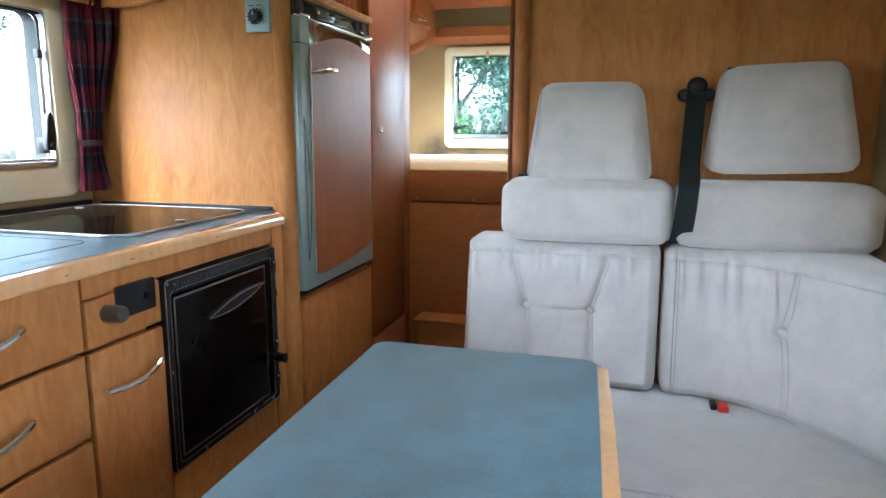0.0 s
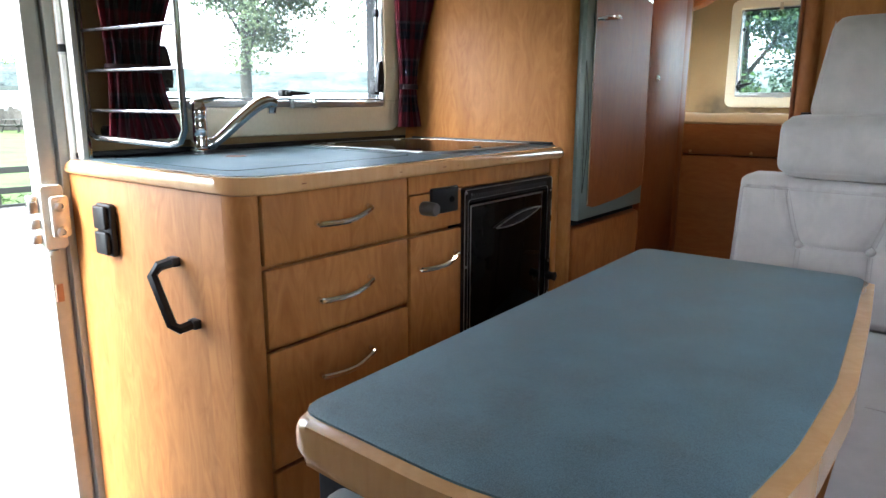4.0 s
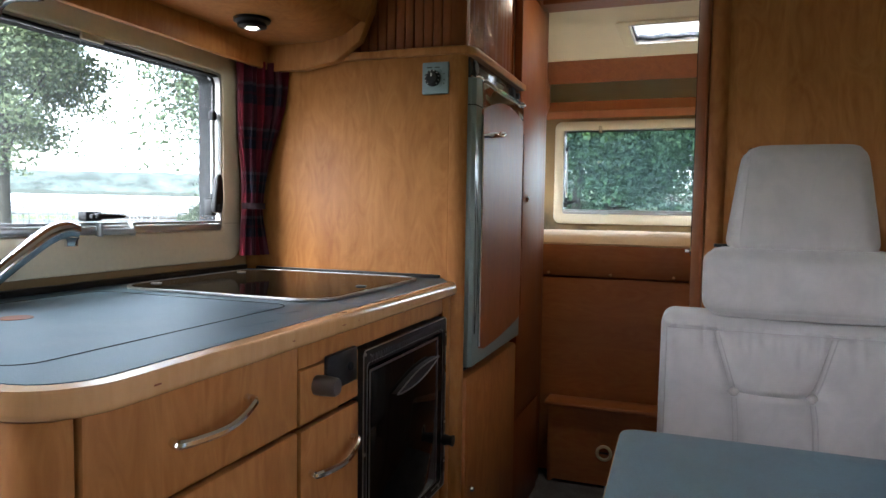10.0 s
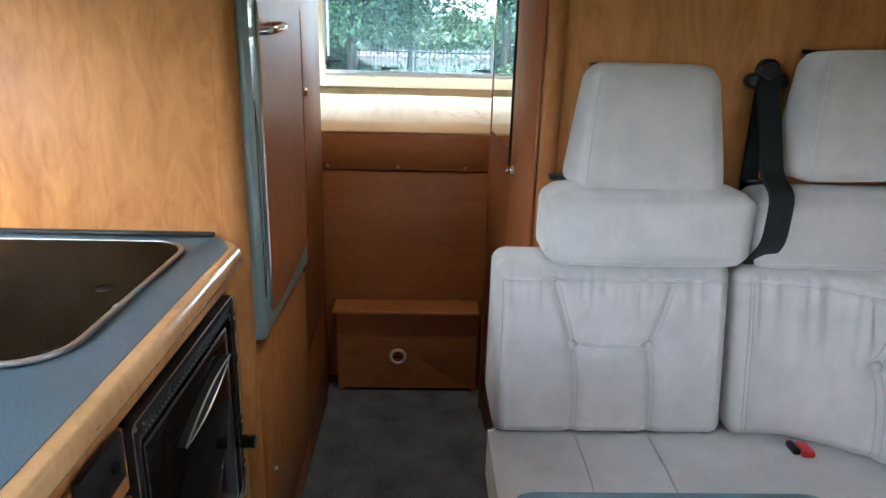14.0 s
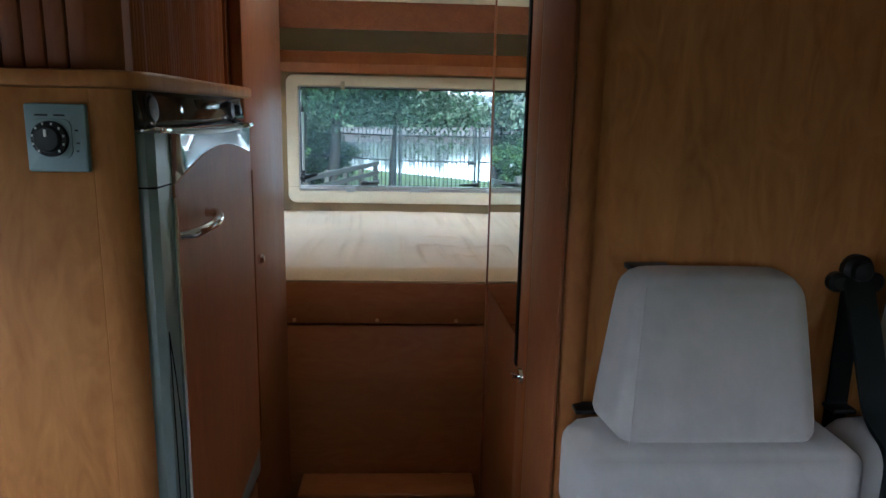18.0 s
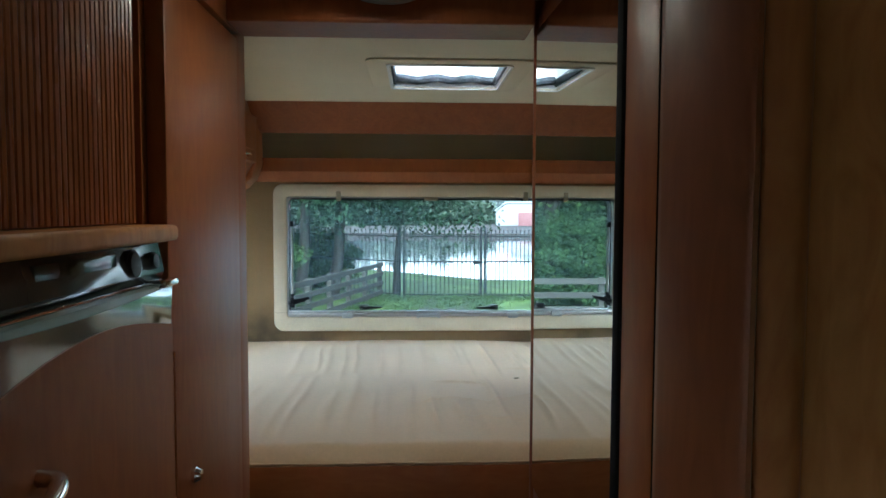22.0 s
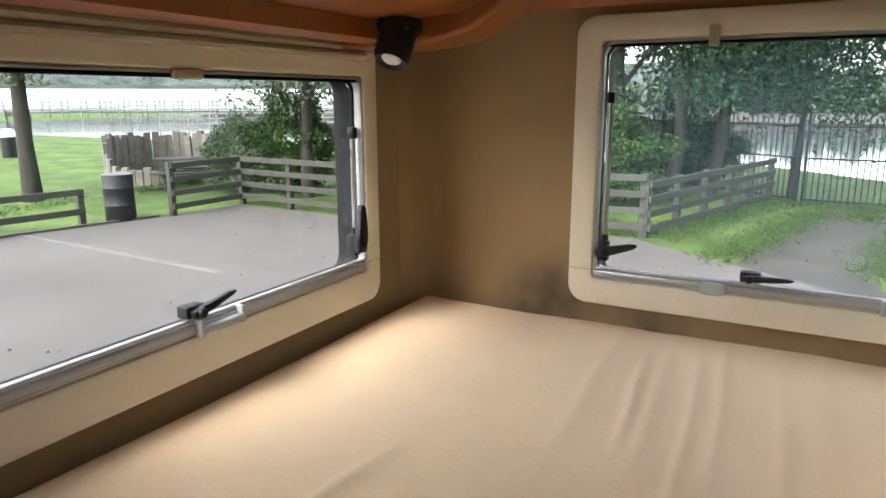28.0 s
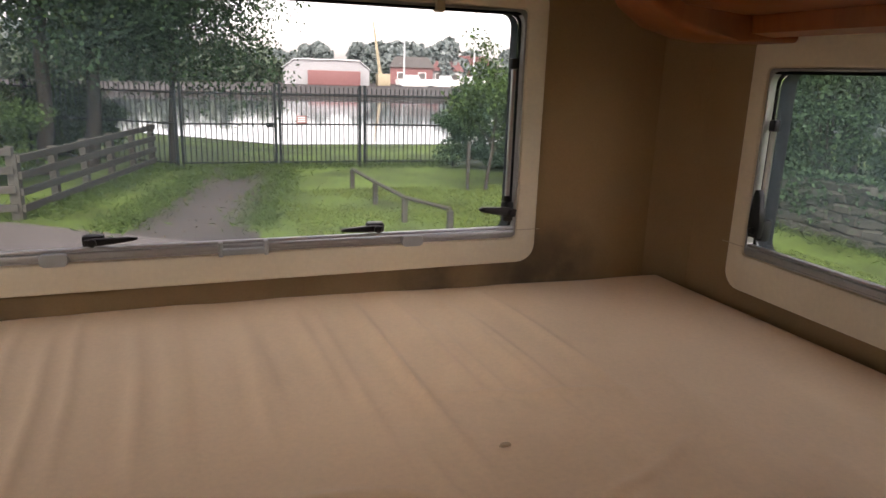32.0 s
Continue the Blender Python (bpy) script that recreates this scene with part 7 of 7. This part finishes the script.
def bench(x, y, turn, label, name="picnic_table"):
    t = thing(name, None, label, "bench", own=pose(x, y, GROUND, 0, 0, turn))
    for k in range(4):
        part("board", block(-0.9, 0.9, -0.34 + 0.17 * k, -0.19 + 0.17 * k, 0.72, 0.76, 0.005), GREY_WOOD, t)
    for s in (-1, 1):
        part("seat", block(-0.9, 0.9, s * 0.68 - 0.13, s * 0.68 + 0.13, 0.42, 0.46, 0.005), GREY_WOOD, t)
        part("trestle", block(s * 0.6 - 0.04, s * 0.6 + 0.04, -0.75, 0.75, 0.33, 0.42, 0.005), GREY_WOOD, t)
        for q in (-1, 1):
            part("leg", tube([(s * 0.6, q * 0.25, 0.72), (s * 0.6, q * 0.6, 0.0)], 0.04, 6), GREY_WOOD, t)
    return t


bench(-14.5, 15.5, 40, "weathered picnic table on the grass")
bench(-43.6, 16.6, 20, "weathered picnic table among sleepers")
for x, y in ((-77.0, 25.0), (-72.0, 44.0)):
    pb = thing("park_bench", None, "slatted timber park bench facing the water", "bench", own=pose(x, y, GROUND, 0, 0, 70))
    for k in range(6):
        part("slat", block(-1.1, 1.1, 0.2, 0.23, 0.5 + 0.09 * k, 0.56 + 0.09 * k), GREY_WOOD, pb)
        part("slat", block(-1.1, 1.1, -0.3 + 0.08 * k, -0.24 + 0.08 * k, 0.42, 0.45), GREY_WOOD, pb)
    for s in (-1.05, 0, 1.05):
        part("leg", block(s - 0.04, s + 0.04, 0.18, 0.26, 0, 1.05), GREY_WOOD, pb)
        part("leg", block(s - 0.04, s + 0.04, -0.3, -0.22, 0, 0.42), GREY_WOOD, pb)
rail_fence([(-82, -30), (-85, 12), (-90, 48), (-98, 76)], (16, 16, 10), 0.95, 2, "long weathered shore fence", wood=PALE_WOOD)
rail_fence([(-46, 40), (-34, 52), (-18, 60)], (8, 8), 1.1, 3, "long weathered shore fence", wood=PALE_WOOD)
jt = thing("jetty", (-70, 62, GROUND), "timber landing stage with rows of railings", "jetty")
for row in range(3):
    for k in range(3):
        part("rail", tube([(-82 + 4 * row, 46 + 5 * row, GROUND + 0.9 + 0.45 * k), (-60 + 4 * row, 66 + 5 * row, GROUND + 0.9 + 0.45 * k)], 0.07, 5), PALE_WOOD, jt)
    for k in range(16):
        x, y = -82 + 4 * row + 22 * k / 15, 46 + 5 * row + 20 * k / 15
        part("post", tube([(x, y, GROUND - 0.2), (x, y, GROUND + 2.0)], 0.09, 5), PALE_WOOD, jt)
part("deck", prism([(-83, 45), (-73, 55), (-51, 75), (-61, 66)], "z", GROUND + 0.55, GROUND + 0.7), PALE_WOOD, jt)
tree(-15.8, 12.1, 9.2, 0.17, 2.8, 21000, 0.13, "straight-trunked maple with an open crown on the lawn", LEAF_MAPLE, (-0.1, 0.1), 0.38, 19, -0.06, 0.36)
tree(-41.5, 19.0, 5.2, 0.12, 2.0, 5000, 0.16, "young yellow-green tree near the shore", LEAF_LIGHT, (0, 0), 0.2, 10)


# far shores
def woods(name, line, depth, height, count, size, label, foot=GROUND, mat=LEAF_MID):
    """A belt of far trees along a line, as clumps of foliage over a low bank."""
    pts = []
    for (x0, y0), (x1, y1) in zip(line, line[1:]):
        n = count // (len(line) - 1)
        u = rng.uniform(size=n)
        crownh = height * (0.72 + 0.28 * np.sin(u * 37 + x0) * np.sin(u * 11 + y0))
        v = rng.uniform(size=n) ** 0.7
        dx, dy = x1 - x0, y1 - y0
        ln = math.hypot(dx, dy)
        off = depth * rng.uniform(size=n)
        pts.append(np.column_stack([x0 + dx * u + dy / ln * -off, y0 + dy * u + dx / ln * off, foot + crownh * v + rng.normal(size=n) * height * 0.04]))
    return tagged(leaves(name, np.concatenate(pts), size, mat), label, "woodland", kind="stuff")


def ridge(name, far, foot, height, rough, mat, label):
    """A long wooded ridge whose crest is broken by the crowns of trees."""
    bm = bmesh.new()
    prev = None
    for k in range(481):
        a = radians(92 + 0.32 * k)
        hh = height * (1 + 0.14 * noise.noise(Vector((k * 0.016, far, 4))) + 0.08 * noise.noise(Vector((k * 0.07, far, 2)))) + rough * (noise.noise(Vector((k * 0.31, far, 1))) + 0.7 * noise.noise(Vector((k * 0.83, far, 8))))
        cur = []
        for f, g in ((1.0, 0.0), (1.015, 0.45), (1.03, 0.75), (1.045, 0.93), (1.06, 1.0), (1.2, 0.0)):
            q = far * f + rough * 2.5 * noise.noise(Vector((k * 0.6, g * 5, far)))
            cur.append(bm.verts.new((q * math.cos(a) - 20, q * math.sin(a), foot + hh * g + (rough * 0.5 * noise.noise(Vector((k * 0.9, g * 9, 3))) if 0 < g < 1 else 0))))
        if prev:
            for i in range(5):
                bm.faces.new([prev[i], cur[i], cur[i + 1], prev[i + 1]])
        prev = cur
    return structure(name, bm, mat, label, "hills", True)


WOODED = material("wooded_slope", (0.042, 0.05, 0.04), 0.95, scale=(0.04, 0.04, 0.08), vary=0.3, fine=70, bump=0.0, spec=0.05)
# the air's haze is put into the far slope's paler, greyer colour
WOODED_FAR = material("haze_coloured_wooded_slope", (0.066, 0.082, 0.074), 0.95, scale=(0.05, 0.05, 0.1), vary=0.4, fine=60, bump=0.0, spec=0.05)
ridge("backdrop_near_hills", 640, 6, 7, 1.5, WOODED, "wooded shore across the water")
ridge("backdrop_hills", 760, 6, 31, 1.2, WOODED_FAR, "low hills across the water, haze put into their colour")
woods("lakeside_trees", [(-60, 78), (-10, 82), (12, 100)], 14, 5.5, 9000, 0.8, "bushes and trees on the far bank of the lake", mat=LEAF_MID)
# pale bluish leaf colour stands in for haze over the distance
LEAF_HAZE = leafy("haze_coloured_far_trees", (0.15, 0.18, 0.172), (0.115, 0.142, 0.138))
grove = []
for k in range(34):
    f = k / 33
    gx, gy = 12 + 108 * f + rng.normal() * 1.5, 119 - 26 * f * f + rng.normal() * 3
    gr = 2.4 + 2.2 * f + rng.uniform(0, 1.5)
    gz = GROUND + 2.0 + 4.6 * f + rng.uniform(-0.6, 2.2)
    for q in range(7):
        off = rng.normal(size=3)
        off /= np.linalg.norm(off)
        hub = np.array([gx, gy, gz]) + off * gr * 0.6
        ball = rng.normal(size=(420, 3))
        ball /= np.linalg.norm(ball, axis=1, keepdims=True)
        grove.append(hub + ball * gr * 0.5 * rng.uniform(0.55, 1.05, size=(420, 1)) * np.array([1, 1, 0.85]))
    trunk = rng.uniform(size=(220, 3)) * np.array([gr * 1.4, gr, gz - GROUND]) + np.array([gx - gr * 0.7, gy - gr / 2, GROUND])
    grove.append(trunk)
tagged(leaves("lakeside_trees", np.concatenate(grove), 0.6, LEAF_HAZE), "rounded trees behind the boatyard, haze put into their colour", "woodland", kind="stuff")
far_bank = prism([(-70, 66), (42, 56), (70, 70), (70, 110), (-70, 110)], "z", GROUND - 0.2, GROUND + 0.35)
structure("far_bank", far_bank, GRAVEL, "stony far bank of the lake", "ground")

bsh = thing("boat_shed", None, "long white boat shed with a shallow roof", "shed", own=pose(15.6, 90.5, GROUND + 0.3, 0, 0, -10))
part("wall", prism([(-5.3, 0), (5.3, 0), (5.3, 2.0), (3.9, 3.0), (-3.9, 3.0), (-5.3, 2.0)], "y", 0, 8), SHED_WHITE, bsh)
part("roof", prism([(-5.5, 1.95), (-4.0, 3.06), (4.0, 3.06), (5.5, 1.95), (5.5, 2.05), (4.0, 3.2), (-4.0, 3.2), (-5.5, 2.05)], "y", -0.2, 8.2), PALE_GREY, bsh)
con = thing("shipping_container", None, "faded red shipping container in front of the shed", "container", own=pose(16.1, 88.3, GROUND + 0.36, 0, 0, -10))
part("body", block(-3.2, 3.2, 0, 1.6, 0, 1.75, 0.03), SHED_RED, con)
for k in range(40):
    part("rib", block(-3.15 + 0.16 * k, -3.08 + 0.16 * k, -0.03, -0.001, 0.1, 1.65), SHED_RED, con)
for x, y, w, h, wall, label in ((31.5, 106, 6.5, 2.6, SHED_RED, "red boatyard hut with a dark roof"), (38.0, 108, 5.0, 2.2, SHED_WHITE, "low pale boatyard hut with a dark roof"), (44.0, 112, 6, 3.2, SHED_RED, "small house with a red roof")):
    ht = thing("boatyard_hut", None, label, "building", own=pose(x, y, GROUND + 0.3, 0, 0, -18))
    part("wall", block(-w / 2, w / 2, 0, 5, 0, h), wall, ht)
    part("roof", prism([(-w / 2 - 0.3, h), (w / 2 + 0.3, h), (w / 2 - 0.8, h + 1.6), (-w / 2 + 0.8, h + 1.6)], "y", -0.3, 5.3), SLATE if wall is SHED_RED and x < 40 else SHED_RED, ht)
    for s in (-1, 1):
        wn_ = part("window", block(s * w / 4 - 0.5, s * w / 4 + 0.5, -0.06, -0.001, 0.9, 1.8), SLATE, ht)
        part("window_frame", block(s * w / 4 - 0.6, s * w / 4 + 0.6, -0.03, -0.0005, 0.8, 1.9), WHITE, ht)
cr = thing("crane", (23.3, 94, GROUND), "pale yellow lattice crane jib in the boatyard", "crane")
part("jib", tube([(23.6, 94, GROUND + 0.3), (22.4, 94, GROUND + 8.5)], [0.28, 0.1], 5), CRANE, cr)
part("cab", block(22.9, 24.6, 93.2, 94.6, GROUND + 0.3, GROUND + 1.9, 0.05), CRANE, cr)
for x, y, h in ((28.5, 100, 11), (41, 104, 12.5)):
    ms = thing("mast", (x, y, GROUND), "tall thin pale mast in the boatyard", "mast")
    part("pole", tube([(x, y, GROUND + 0.2), (x, y, GROUND + h)], [0.14, 0.09], 6), PALE_GREY, ms)
for x, y, a in ((27.5, 92, 10), (33.0, 94, -20), (36.5, 95, 15)):
    bo = thing("boat", None, "small pale boat laid up on the bank", "boat", own=pose(x, y, GROUND + 0.36, 0, 0, a), group="laid-up boats")
    part("hull", prism([(-2.4, 0.2), (-1.8, 0), (1.8, 0), (3.0, 0.95), (-2.5, 0.85)], "y", -0.7, 0.7, 0.12), WHITE, bo)
    part("cabin", prism([(-1.2, 0.85), (0.9, 0.9), (0.4, 1.5), (-1.1, 1.5)], "y", -0.5, 0.5, 0.05), PALE_GREY, bo)

# rough grass along fences and the track
tuft = []
for (x0, y0), (x1, y1), n in (((-14.9, 14), (-14.9, 17.4), 900), ((-14.4, 17.2), (-3, 14.7), 3500), ((-2.6, 14.4), (-1.0, 19.6), 2600), ((-1.5, 13.2), (-0.3, 18.4), 2600), ((0.35, 13.0), (1.5, 19), 2600), ((-1, 19.3), (5.6, 19.2), 3000), ((8.3, 4), (8.3, 16), 4000), ((-11.9, 0), (-14.9, 12.5), 1500), ((0.3, 17.5), (0.75, 19.2), 900)):
    u = rng.uniform(size=(n, 1))
    tuft.append(np.column_stack([x0 + (x1 - x0) * u + rng.normal(size=(n, 1)) * 0.22, y0 + (y1 - y0) * u + rng.normal(size=(n, 1)) * 0.22, GROUND + rng.uniform(0, 0.13, size=(n, 1))]))
LAWN_BLADE = leafy("short_lawn_blades", (0.085, 0.122, 0.024), (0.04, 0.066, 0.013))
lawn = rng.uniform(size=(60000, 3)) * np.array([6.4, 8.6, 0.022]) + np.array([0.9, 7.6, GROUND + 0.002])
lawn = lawn[np.sin(lawn[:, 0] * 2.1 + 1.7 * np.sin(lawn[:, 1] * 1.3)) + np.sin(lawn[:, 1] * 2.7 + lawn[:, 0]) + rng.normal(size=60000) * 0.8 > -0.6]
tagged(leaves("lawn_blades", lawn, 0.016, LAWN_BLADE, long=3.6), "short patchy lawn beside the gravel drive", "grass", kind="stuff")
tagged(leaves("grass_tufts", np.concatenate(tuft), 0.016, BLADE, long=9.0), "rough unmown grass along the fences", "grass", kind="stuff")
